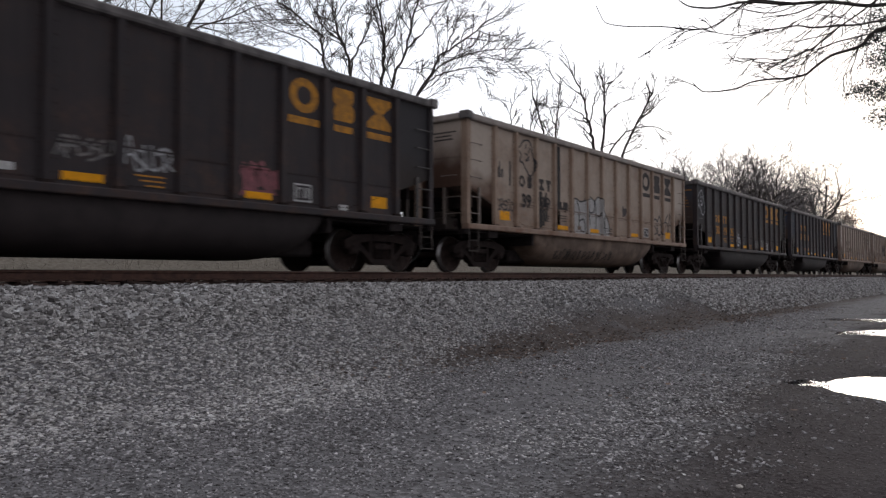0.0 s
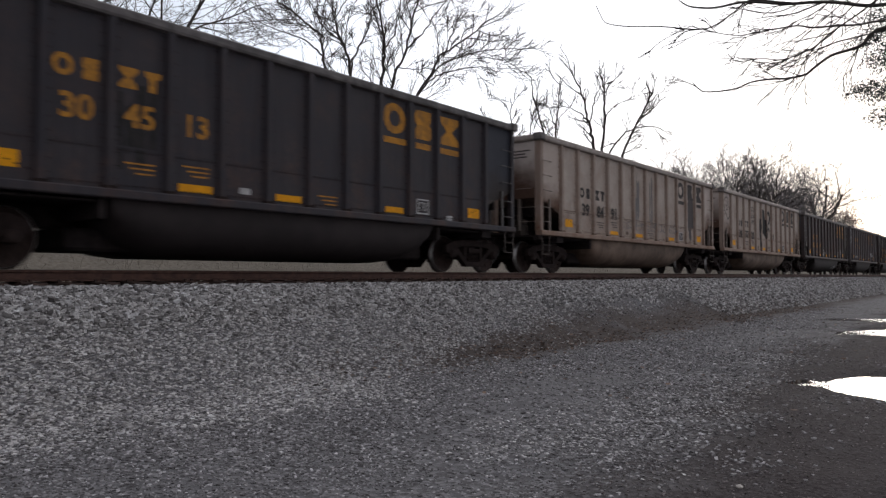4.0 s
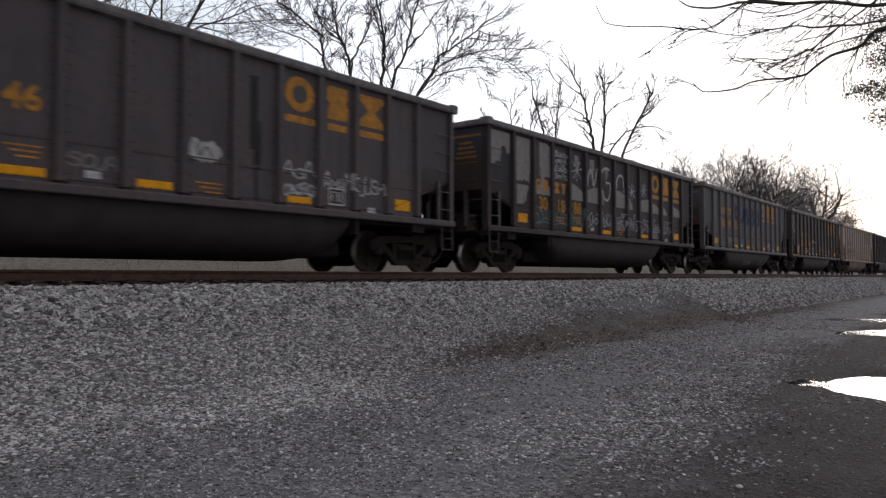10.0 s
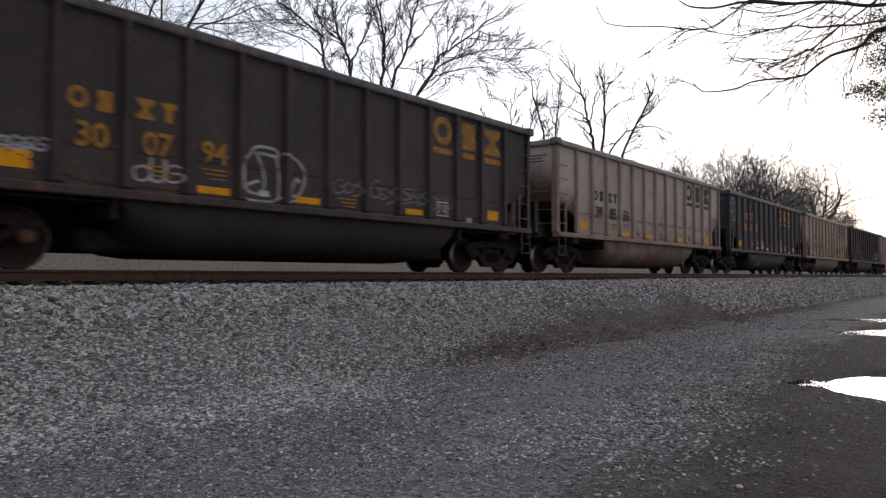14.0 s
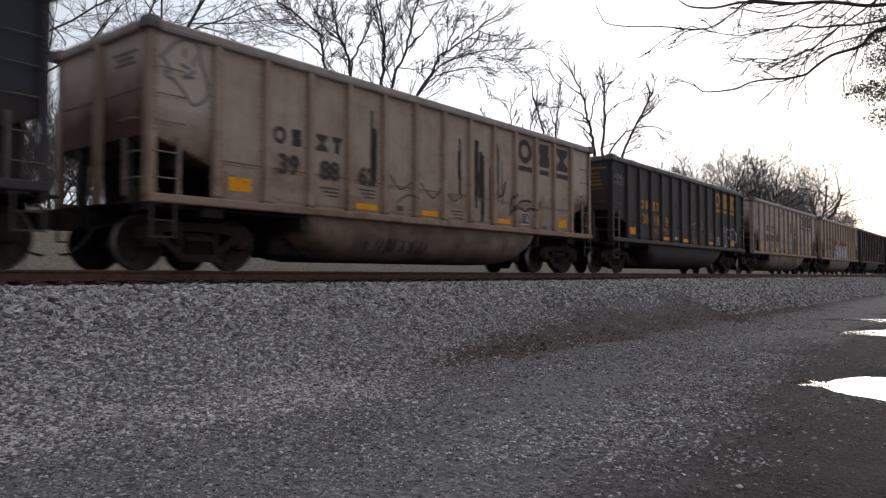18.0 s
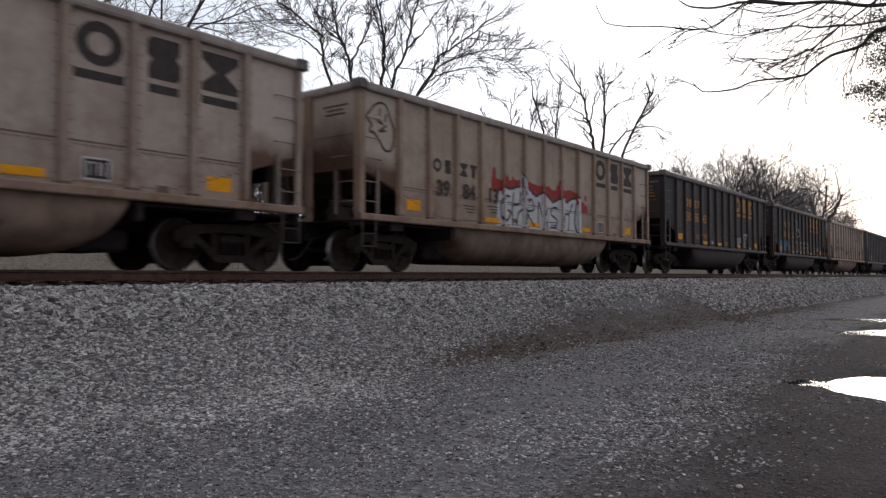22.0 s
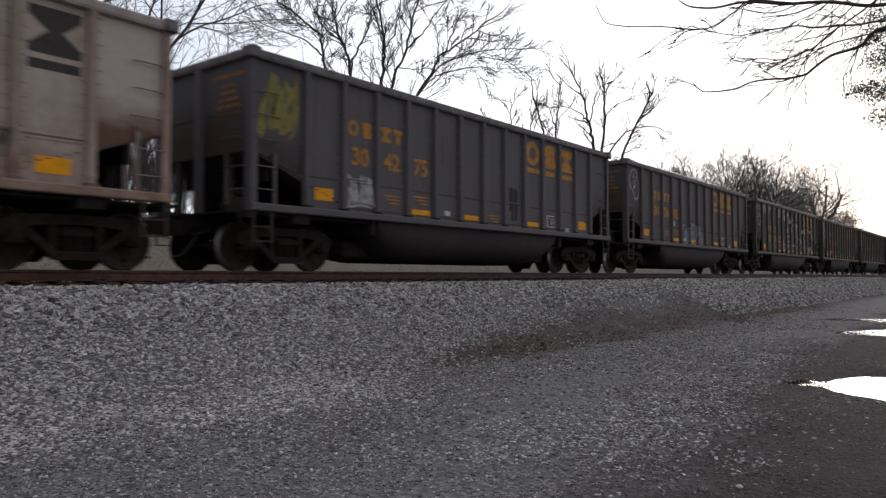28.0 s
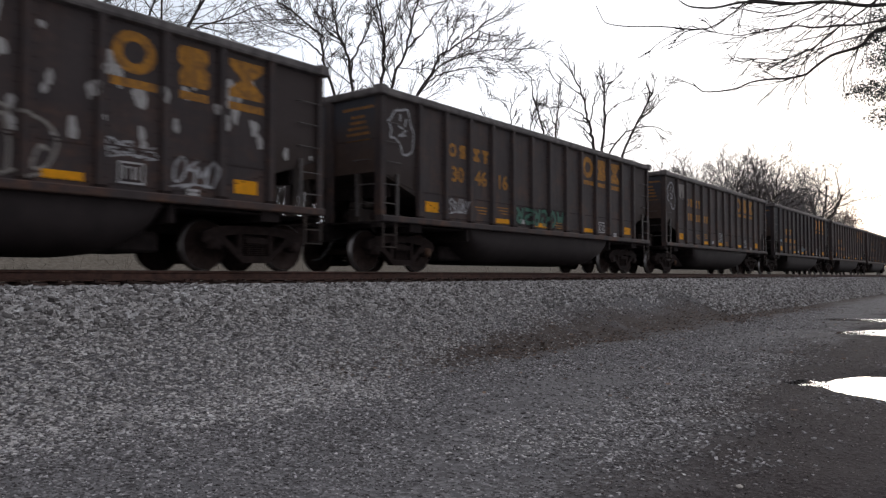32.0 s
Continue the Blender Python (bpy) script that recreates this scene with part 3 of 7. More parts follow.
def make_car(livery):
    """One bathtub coal car. Returns the car and its four wheelsets."""
    light = livery in ("white", "tan")
    tone = "light" if light else "dark"
    mat, chord, iron = PAINT[livery], CHORD[tone], IRON[tone]
    car = new("coal_car")
    wheels = make_truck(car, -TRUCK_X, livery == "brown") + make_truck(car, TRUCK_X)
    make_underframe(car)
    piece("underframe_plate", floor_mesh(), car)
    piece("tub", tub_mesh(tone, TUB[tone]), car, None, "dusty half-round steel belly" if light else "black half-round steel belly")
    for s in (0, 180):
        turn = pose(0, 0, 0, 0, 0, s)
        piece("side_sill", sill_mesh(livery, SILL_PAINT[livery]), car, turn)
        for i in range(13):
            piece("side_post", rib_mesh(livery, POST_PAINT[livery]), car, turn @ pose(RIBS[i], 0, 0))
        for i in range(12):
            piece("side_panel", panel_mesh(livery, mat, i), car, turn @ pose(RIBS[i] + BAY / 2, 0, 0))
        piece("end_panel", end_panel_mesh(livery, BAY_PAINT[livery]), car, turn @ pose(-HALF, 0, 0))
        piece("end_panel", end_panel_right(livery, BAY_PAINT[livery]), car, turn @ pose(HALF, 0, 0))
        piece("top_chord", chord_mesh(tone, chord, 2 * HALF + 0.1, 0), car, turn @ pose(0, -SIDE + 0.02, 0))
        piece("top_chord", chord_mesh(tone, chord, 2 * SIDE + 0.02, 1), car, turn @ pose(-HALF + 0.03, 0, 0.003, 0, 0, -90))
        piece("end_sheet", end_mesh(livery, END_PAINT[livery]), car, turn)
        piece("slope_sheet", slope_mesh(tone), car, turn)
        for y in (-0.8, 0.8):
            piece("end_stanchion", stanchion_mesh(), car, turn @ pose(0, y, 0))
        piece("corner_post", corner_mesh(livery, POST_PAINT[livery]), car, turn)
        piece("corner_post", corner_right(livery, POST_PAINT[livery]), car, turn)
        piece("corner_cap", cap_corner_mesh(tone), car, turn @ pose(-HALF, -SIDE, TOP))
        piece("corner_cap", cap_corner_mesh(tone), car, turn @ pose(-HALF, SIDE, TOP))
        piece("end_post", end_post_mesh(livery, POST_PAINT[livery]), car, turn)
        for y in (-0.3, 0.3):
            piece("slope_web", web_mesh(), car, turn @ pose(0, y, 0))
        piece("cross_channel", channel_mesh(), car, turn)
        piece("air_reservoir", tank_mesh(), car, turn @ pose(-HALF + 0.6, 0.35 if s else -0.3, 1.25))
        piece("brake_valve", valve_mesh(), car, turn @ pose(0, 0.3, 0))
        for y in (-0.55, 0.55):
            piece("slope_strut", strut_mesh(), car, turn @ pose(0, y, 0))
        piece("coupler", coupler_mesh(), car, turn @ pose(-HALF + 0.09, 0, 0))
        piece("air_hose", hose_mesh(), car, turn)
        piece("crossover_step", beam_mesh("crossover_step", -HALF - 0.30, -HALF - 0.05, 1.35, 1.02, 1.05), car, turn)
        piece("uncoupling_lever", lever_mesh(), car, turn)
        piece("stirrup_step", step_mesh(tone, SLOPE), car, turn)
        piece("stirrup_step", step_mesh(tone, SLOPE), car, turn @ pose(2 * HALF - 0.48, 0, 0))
        for e in (-1, 1):
            # side ladder under the end bay, grab irons on the sheet above
            piece("ladder_stile", stile_mesh(tone, iron), car, turn @ pose(e * (HALF - 0.52), -SIDE - 0.03, 0))
            for z in (1.45, 1.86):
                piece("rung", grab_mesh(tone, iron), car, turn @ pose(e * (HALF - 0.28), -SIDE, z))
            for z in (2.35, 2.78, 3.2):
                piece("grab_iron", grab_mesh(tone, iron), car, turn @ pose(e * (HALF - 0.36), -SIDE - 0.005, z))
        # end ladder at the camera-side corner of this end
        piece("ladder_stile", stile_mesh(tone, iron), car, turn @ pose(-HALF - 0.02, -SIDE + 0.66, 0))
        for z in (1.45, 1.86):
            piece("rung", grab_mesh(tone, iron), car, turn @ pose(-HALF, -SIDE + 0.36, z, 0, 0, -90))
        piece("grab_iron", grab_mesh(tone, iron), car, turn @ pose(-HALF - 0.01, -SIDE + 0.5, 2.4, 0, 0, -90))
    piece("brake_wheel", brake_wheel_mesh(), car, pose(HALF + 0.16, 0.75, 1.75, 0, 0, 180))
    return car, wheels


def end_panel_right(key, mat):
    def fill(bm):
        prism(bm, [(0, TOP - 0.14), (-END_BAY, TOP - 0.14), (-END_BAY, 1.78), (-0.75, 1.90), (-0.25, 2.08), (0, 2.13)], -SIDE, -SIDE + 0.012, "y")
    return shape(("end_panel_b", key), mat, fill)


def corner_right(key, mat):
    def fill(bm):
        o = [(HALF + 0.02, -SIDE - 0.06), (HALF - 0.12, -SIDE - 0.06), (HALF - 0.12, -SIDE - 0.03), (HALF - 0.015, -SIDE - 0.03), (HALF - 0.015, -SIDE + 0.13), (HALF + 0.02, -SIDE + 0.13)]
        prism(bm, o, SILL + 0.12, TOP - 0.14, "z")
        for i in range(18):
            z = SILL + 1.15 + i * 0.088
            box(bm, HALF - 0.105, HALF - 0.03, -SIDE - 0.074, -SIDE - 0.06, z - 0.013, z + 0.013)
    return shape(("corner_post_b", key), mat, fill)


def cap_corner_mesh(tone):
    def fill(bm):
        box(bm, -0.12, 0.14, -0.14, 0.14, -0.17, 0.035, 0.02)
    return shape(("corner_cap", tone), CHORD["dark"], fill)


def end_post_mesh(key, mat):
    def fill(bm):
        prism(bm, [(-HALF, -0.11), (-HALF - 0.10, -0.07), (-HALF - 0.10, 0.07), (-HALF, 0.11)], 1.02, TOP - 0.16, "z")
    return shape(("end_post", key), mat, fill)


# ---- markings on the camera side ----
def drape(x):
    """Depth of the side at x: the sheet, or the face of a post."""
    for r in RIBS:
        d = abs(x - r)
        if d < 0.085:
            return SIDE + RIB * min(1.0, (0.085 - d) / 0.03)
    return SIDE


def bay_x(k):
    """Middle of bay k; 0 and 13 are the end bays."""
    if k == 0:
        return -HALF + END_BAY / 2
    if k == 13:
        return HALF - END_BAY / 2
    return RIBS[k - 1] + BAY / 2


def plate(car, name, mat, outline, lift=0.005, label="", low=False):
    """A flat painted outline (x, z) on the sheet."""
    bm = bmesh.new()
    y = -SIDE - lift - (0.007 if low else 0)
    prism(bm, outline, y, y + 0.003, "y")
    return part(name, bm, mat, car, label)


def rect(x, z, w, h):
    return [(x - w / 2, z - h / 2), (x + w / 2, z - h / 2), (x + w / 2, z + h / 2), (x - w / 2, z + h / 2)]


def logo_mesh(kind, mat, tag):
    """Plain shapes of the road's emblem: a ring, a slotted block, an hourglass, a tapered block."""
    def fill(bm):
        y0, y1 = -SIDE - 0.006, -SIDE - 0.003
        if kind == 0:
            ring = []
            for y in (y0, y1):
                for r in (1.0, 0.52):
                    ring.append([bm.verts.new((0.36 * r * math.cos(a), y, 3.33 + 0.335 * r * math.sin(a))) for a in (2 * math.pi * (k + 0.5) / 16 for k in range(16))])
            for k in range(16):
                n = (k + 1) % 16
                bm.faces.new((ring[0][k], ring[0][n], ring[1][n], ring[1][k]))
                bm.faces.new((ring[2][k], ring[3][k], ring[3][n], ring[2][n]))
                bm.faces.new((ring[0][k], ring[2][k], ring[2][n], ring[0][n]))
        elif kind == 1:
            prism(bm, [(-0.26, 3.0), (0.22, 3.0), (0.29, 3.07), (0.29, 3.28), (0.21, 3.36), (0.27, 3.46), (0.27, 3.66), (-0.22, 3.66), (-0.29, 3.58), (-0.29, 3.38), (-0.21, 3.31), (-0.27, 3.2), (-0.27, 3.06)], y0, y1, "y")
        elif kind == 3:
            prism(bm, [(-0.34, 3.66), (0.34, 3.66), (0.30, 3.48), (0.16, 3.44), (0.14, 3.0), (-0.14, 3.0), (-0.16, 3.44), (-0.30, 3.48)], y0, y1, "y")
        else:
            prism(bm, [(-0.36, 3.66), (0.36, 3.66), (0.36, 3.54), (0.10, 3.33), (0.36, 3.12), (0.36, 3.0), (-0.36, 3.0), (-0.36, 3.12), (-0.10, 3.33), (-0.36, 3.54)], y0, y1, "y")
    return shape(("emblem", kind, tag), mat, fill)


def text_mesh(s, mat, tag, height):
    key = ("digits", s, tag)
    if key not in MESHES:
        cu = bpy.data.curves.new("digits", "FONT")
        cu.body, cu.size, cu.align_x, cu.align_y, cu.extrude, cu.offset = s, height * 1.38, "CENTER", "CENTER", 0.0015, 0.012
        cu.resolution_u = 3
        ob = bpy.data.objects.new("digits", cu)
        scene.collection.objects.link(ob)
        me = bpy.data.meshes.new_from_object(ob.evaluated_get(bpy.context.evaluated_depsgraph_get()))
        bpy.data.objects.remove(ob)
        me.name = "digits"
        me.materials.clear()
        me.materials.append(mat)
        MESHES[key] = me
    return MESHES[key]


def mark_car(car, number, light, faded=False):
    """Emblem, reporting marks, fleet number, reflectors and stencils."""
    mat, tag = (BLACK_LETTER, "k") if light else (FADED_GOLD, "f") if faded else (GOLD, "g")
    first = 10 if BUILD == "long" else 9
    high, low = (2.49, 1.945) if BUILD == "long" else (2.92, 2.33)
    for k in range(3):
        piece("emblem", logo_mesh(k, mat, tag), car, pose(bay_x(first + k), 0, 0), "black emblem" if light else "gold emblem")
        plate(car, "emblem_bar", mat, rect(bay_x(first + k), 2.845, (0.76, 0.52, 0.72)[k], 0.135))
    for k, kinds in ((2, (0, 1)), (3, (2, 3))):
        for dx, kind in zip((-0.2, 0.2), kinds):
            mark = piece("reporting_mark", logo_mesh(kind, mat, tag), car, pose(bay_x(k) + dx, 0, high - 3.33 * 0.49))
            mark.scale = (0.42, 1.0, 0.49)
    for k, s in zip((2, 3, 4), number.split()):
        if s == "--":
            for dx in (-0.18, 0.18):
                plate(car, "number_bar", mat, rect(bay_x(k) + dx, low, 0.26, 0.30))
        else:
            piece("fleet_number", text_mesh(s, mat, tag, 0.37), car, pose(bay_x(k), -SIDE - (0.026 if BUILD == "long" else 0.006), low, 90))
    for k, x, z, w, h in ((1, -0.02, 1.49, 0.47, 0.24), (4, 0.0, 1.33, 0.62, 0.13), (6, 0.0, 1.33, 0.6, 0.13), (9, 0.0, 1.33, 0.58, 0.13), (12, 0.0, 1.45, 0.48, 0.24)):
        plate(car, "reflector", YELLOW, rect(bay_x(k) + x, z, w, h), 0.005, "yellow reflective plate", True)
    x = bay_x(10) - 0.02
    plate(car, "stencil_box", WHITE_MARK, rect(x, 1.47, 0.42, 0.34), 0.005, "", True)
    plate(car, "stencil_field", PAINT["black"], rect(x, 1.47, 0.36, 0.28), 0.009, "", True)
    for dx, w, h in ((-0.12, 0.025, 0.2), (-0.08, 0.07, 0.025), (0.02, 0.03, 0.2), (0.1, 0.03, 0.2)):
        plate(car, "stencil_bar", WHITE_MARK, rect(x + dx, 1.47 if h > 0.1 else 1.555, w, h), 0.013, "", True)
    for k, z in ((3, 1.62), (4, 1.68), (7, 1.45)):
        for i in range(3):
            plate(car, "data_line", mat, rect(bay_x(k) + 0.04 * i, z - 0.075 * i, 0.50 - 0.1 * i, 0.026), 0.005, "", True)
    for k, z in ((5, 1.38), (11, 1.27)):
        plate(car, "data_plate", WHITE_MARK if not light else TUB["light"], rect(bay_x(k), z, 0.22, 0.11), 0.005, "", True)
    # lines of small lettering on the leading end, too small to read
    if not light:
        for i, w in enumerate((0.95, 0.42, 0.5, 0.6, 0.68, 0.75)):
            bm = bmesh.new()
            z = 3.55 - i * 0.125 - (0.06 if i else 0)
            box(bm, -HALF - 0.006, -HALF - 0.003, -0.85 - w / 2, -0.85 + w / 2, z - 0.03, z + 0.03)
            part("end_stencil", bm, END_GOLD, car)
    else:
        for i, w in enumerate((0.8, 0.5, 0.6)):
            bm = bmesh.new()
            z = 3.5 - i * 0.09
            box(bm, -HALF - 0.006, -HALF - 0.003, -0.8 - w / 2, -0.8 + w / 2, z - 0.018, z + 0.018)
            part("end_stencil", bm, BLACK_LETTER, car)


def ribbon(bm, pts, w, lift, z_low=SILL + 0.16):
    """A painted stroke that follows sheet and posts."""
    rows = []
    for i, (x, z) in enumerate(pts):
        a, b = pts[max(i - 1, 0)], pts[min(i + 1, len(pts) - 1)]
        dx, dz = b[0] - a[0], b[1] - a[1]
        n = math.hypot(dx, dz) or 1.0
        ox, oz = -dz / n * w / 2, dx / n * w / 2
        rows.append([bm.verts.new((x + s * ox, -drape(x + s * ox) - lift, max(z_low, z + s * oz))) for s in (1, 0, -1)])
    for a, b in zip(rows, rows[1:]):
        for k in range(2):
            bm.faces.new((a[k], a[k + 1], b[k + 1], b[k]))


def curve_through(points, n=8):
    out = []
    p = [points[0], *points, points[-1]]
    for i in range(1, len(p) - 2):
        for k in range(n):
            t = k / n
            out.append(tuple(0.5 * (2 * p[i][c] + (p[i + 1][c] - p[i - 1][c]) * t + (2 * p[i - 1][c] - 5 * p[i][c] + 4 * p[i + 1][c] - p[i + 2][c]) * t * t
                                    + (3 * p[i][c] - p[i - 1][c] - 3 * p[i + 1][c] + p[i + 2][c]) * t ** 3) for c in (0, 1)))
    return out + [points[-1]]


GLYPHS = (((0.9, 0.85), (0.4, 1.0), (0.1, 0.7), (0.6, 0.45), (0.85, 0.2), (0.3, 0.0), (0.05, 0.2)), ((0.1, 0.0), (0.2, 1.0), (0.7, 0.9), (0.6, 0.5), (0.2, 0.5), (0.9, 0.0)),
          ((0.1, 1.0), (0.15, 0.1), (0.6, 0.0), (0.85, 0.3), (0.8, 1.0)), ((0.9, 0.9), (0.4, 1.0), (0.05, 0.5), (0.3, 0.0), (0.9, 0.1), (0.85, 0.5), (0.5, 0.5)),
          ((0.0, 0.0), (0.3, 0.9), (0.5, 1.0), (0.65, 0.5), (0.9, 0.0), (0.7, 0.4), (0.2, 0.4)), ((0.1, 0.0), (0.1, 0.95), (0.5, 0.4), (0.85, 0.95), (0.9, 0.0)),
          ((0.5, 0.95), (0.1, 0.6), (0.3, 0.05), (0.8, 0.1), (0.95, 0.6), (0.5, 0.95)), ((0.8, 1.0), (0.2, 0.6), (0.7, 0.55), (0.9, 0.1), (0.1, -0.2)))


def scrawl(car, x0, x1, z0, z1, mat, seed, count=6, w=0.05, lift=0.009, name="graffiti"):
    """A spray-can tag that cannot be read: loose hooks and loops that lean and overlap."""
    rng = random.Random(seed)
    bm = bmesh.new()
    step = (x1 - x0) / count
    lean = rng.uniform(-0.1, 0.25)
    for i in range(count):
        h, low = (z1 - z0) * rng.uniform(0.6, 1.0), z0 + (z1 - z0) * rng.uniform(0.0, 0.25)
        pts = [(x0 + step * (i + u * 1.25 - 0.1) + lean * h * v + rng.gauss(0, 0.01), low + h * v + rng.gauss(0, 0.012)) for u, v in rng.choice(GLYPHS)]
        ribbon(bm, curve_through([(min(max(x, x0 - 0.05), x1 + 0.05), z) for x, z in pts], 5), w * rng.uniform(0.7, 1.1), lift + 0.0003 * i)
    if rng.random() < 0.4:
        ribbon(bm, curve_through([(x0, z0 - 0.02), ((x0 + x1) / 2, z0 + 0.05), (x1, z0 + 0.02)], 5), w * 0.7, lift)
    return part(name, bm, mat, car)


def bay_at(f):
    """Place along the side counted in bays: 4.5 is the middle of bay 4."""
    return RIBS[0] + (f - 1) * BAY


def strokes(car, mat, w, lines, lift=0.009, name="graffiti"):
    """Painted strokes through points given as (bays, height)."""
    for i, line in enumerate(lines):
        bm = bmesh.new()
        ribbon(bm, curve_through([(bay_at(f), z) for f, z in line], 9), w, lift + 0.0005 * (i % 5))
        part(name, bm, mat, car)


def mass(car, mat, top, low, lift=0.007, name="graffiti_fill"):
    """A filled field of paint under an outline of (bays, height)."""
    bm = bmesh.new()
    f0, f1 = top[0][0], top[-1][0]
    n = int((f1 - f0) / 0.03)
    prev = None
    for i in range(n + 1):
        f = f0 + (f1 - f0) * i / n
        x, z = bay_at(f), float(np.interp(f, [p[0] for p in top], [p[1] for p in top])) + 0.02 * math.sin(41 * f)
        zl = float(np.interp(f, [p[0] for p in low], [p[1] for p in low])) if isinstance(low, tuple) else low
        row = [bm.verts.new((x, -drape(x) - lift, q)) for q in (zl, max(z, zl + 0.01))]
        if prev:
            bm.faces.new((prev[0], row[0], row[1], prev[1]))
        prev = row
    return part(name, bm, mat, car)


def starburst(car, f, z, r, mat):
    strokes(car, mat, 0.035, [((f - r * math.cos(a), z - r * math.sin(a)), (f + r * math.cos(a), z + r * math.sin(a))) for a in (0.2, 0.95, 1.6, 2.4)], 0.009, "graffiti")


def blob(bm, x, z, rx, rz, rng, lift, n=18, rough=0.25):
    c = bm.verts.new((x, -drape(x) - lift, z))
    ph = [rng.uniform(0, 6.28) for _ in range(3)]
    prev = ring0 = None
    for k in range(n):
        a = 2 * math.pi * k / n
        f = 1 + rough * (math.sin(2 * a + ph[0]) * 0.5 + math.sin(3 * a + ph[1]) * 0.4 + math.sin(5 * a + ph[2]) * 0.3)
        px, pz = x + rx * f * math.cos(a), max(SILL + 0.16, min(TOP - 0.17, z + rz * f * math.sin(a)))
        v = bm.verts.new((px, -drape(px) - lift, pz))
        if prev:
            bm.faces.new((c, prev, v))
        else:
            ring0 = v
        prev = v
    bm.faces.new((c, prev, ring0))


def blocks(car, x0, x1, z0, z1, fill_mat, edge_mat, seed, count, stroke=0.22, name="graffiti"):
    """Fat bubble shapes with an outline, that cannot be read."""
    rng = random.Random(seed)
    step = (x1 - x0) / count
    for i in range(count):
        cx = x0 + step * (i + 0.5)
        pts = []
        kind = rng.randint(0, 3)
        s, mid = step * 0.36, (z0 + z1) / 2
        h = (z1 - z0) / 2 * rng.uniform(0.8, 1.0)
        lean = rng.uniform(-0.1, 0.1)
        if kind == 0:
            pts = [(cx + s, mid + h * 0.6), (cx, mid + h * 0.9), (cx - s, mid), (cx, mid - h * 0.9), (cx + s, mid - h * 0.5), (cx + s * 0.6, mid)]
        elif kind == 1:
            pts = [(cx - s, mid - h), (cx - s * 0.6, mid + h * 0.8), (cx + s * 0.5, mid + h * 0.7), (cx + s * 0.4, mid), (cx - s * 0.3, mid - 0.1 * h), (cx + s, mid - h)]
        elif kind == 2:
            pts = [(cx + s, mid + h * 0.9), (cx - s * 0.7, mid + h * 0.7), (cx - s * 0.3, mid + 0.1 * h), (cx + s * 0.8, mid - 0.2 * h), (cx + s * 0.4, mid - h * 0.9), (cx - s, mid - h * 0.8)]
        else:
            pts = [(cx - s, mid + h), (cx - s * 0.6, mid - h * 0.2), (cx, mid + h * 0.3), (cx + s * 0.5, mid - h * 0.3), (cx + s, mid + h)]
        pts = [(2 * cx - x + lean * (z - mid), z if i % 2 else 2 * mid - z) for x, z in pts]
        c = curve_through(pts, 10)
        a, b = bmesh.new(), bmesh.new()
        ribbon(b, c, stroke + 0.10, 0.008 + 0.0006 * (i % 3))
        ribbon(a, c, stroke, 0.012 + 0.0006 * (i % 3))
        part(name + "_outline", b, edge_mat, car)
        part(name, a, fill_mat, car)


DOODLE = ((-0.51, 0.24), (-0.40, 0.31), (-0.23, 0.505), (0.02, 0.6), (0.21, 0.53), (0.32, 0.255), (0.43, -0.02), (0.45, -0.32), (0.32, -0.46), (0.15, -0.53), (0.04, -0.455),
          (-0.06, -0.315), (-0.255, -0.15), (-0.37, -0.15), (-0.38, -0.06), (-0.32, 0.02), (-0.40, 0.12), (-0.51, 0.24))
DOODLE_MARKS = (((-0.04, 0.45), (-0.06, 0.27)), ((0.17, 0.36), (0.11, 0.16)), ((-0.13, 0.155), (-0.03, 0.12), (0.06, 0.10)), ((0.17, 0.085), (0.03, -0.02), (-0.085, -0.09), (0.16, -0.04)))


def doodle(car, k, z, mat, seed, size=0.36):
    """A chalked lopsided loop with a few strokes inside, drawn by the same hand each time."""
    rng = random.Random(seed)
    x, f = bay_x(k) + 0.05, size / 0.36 * 0.92
    bm = bmesh.new()
    ribbon(bm, curve_through([(x + f * (u + rng.gauss(0, 0.02)), z + f * (v + rng.gauss(0, 0.02))) for u, v in DOODLE], 4), 0.05, 0.008)
    for line in DOODLE_MARKS:
        ribbon(bm, curve_through([(x + f * u, z + f * v) for u, v in line], 4), 0.045, 0.009)
    part("chalk_loop", bm, mat, car)


def ragged(car, k, z_top, drop, mat, seed, width=None, name="paint_patch"):
    """A bare or buffed patch with a ragged lower edge in one bay."""
    rng = random.Random(seed)
    w = width or BAY - 0.2
    x0 = bay_x(k) - w / 2
    bm = bmesh.new()
    top, low, n = [], [], 14
    z = z_top - drop * rng.uniform(0.4, 1.0)
    for i in range(n + 1):
        x = x0 + w * i / n
        if i % 2 == 0:
            z = min(z_top - 0.05, max(z_top - drop, z + rng.uniform(-0.5, 0.5) * drop))
        top.append(bm.verts.new((x, -drape(x) - 0.004, z_top)))
        low.append(bm.verts.new((x, -drape(x) - 0.004, z + rng.uniform(-0.03, 0.03))))
    for i in range(n):
        bm.faces.new((top[i], top[i + 1], low[i + 1], low[i]))
    part(name, bm, mat, car)


def spots(car, x0, x1, z0, z1, mat, seed, count, size=0.1):
    rng = random.Random(seed)
    for i in range(count):
        bm = bmesh.new()
        r = size * rng.uniform(0.5, 1.4)
        blob(bm, rng.uniform(x0, x1), rng.uniform(z0, z1), r * 0.7, r * rng.uniform(0.9, 1.8), rng, 0.0045)
        part("paint_spot", bm, mat, car)


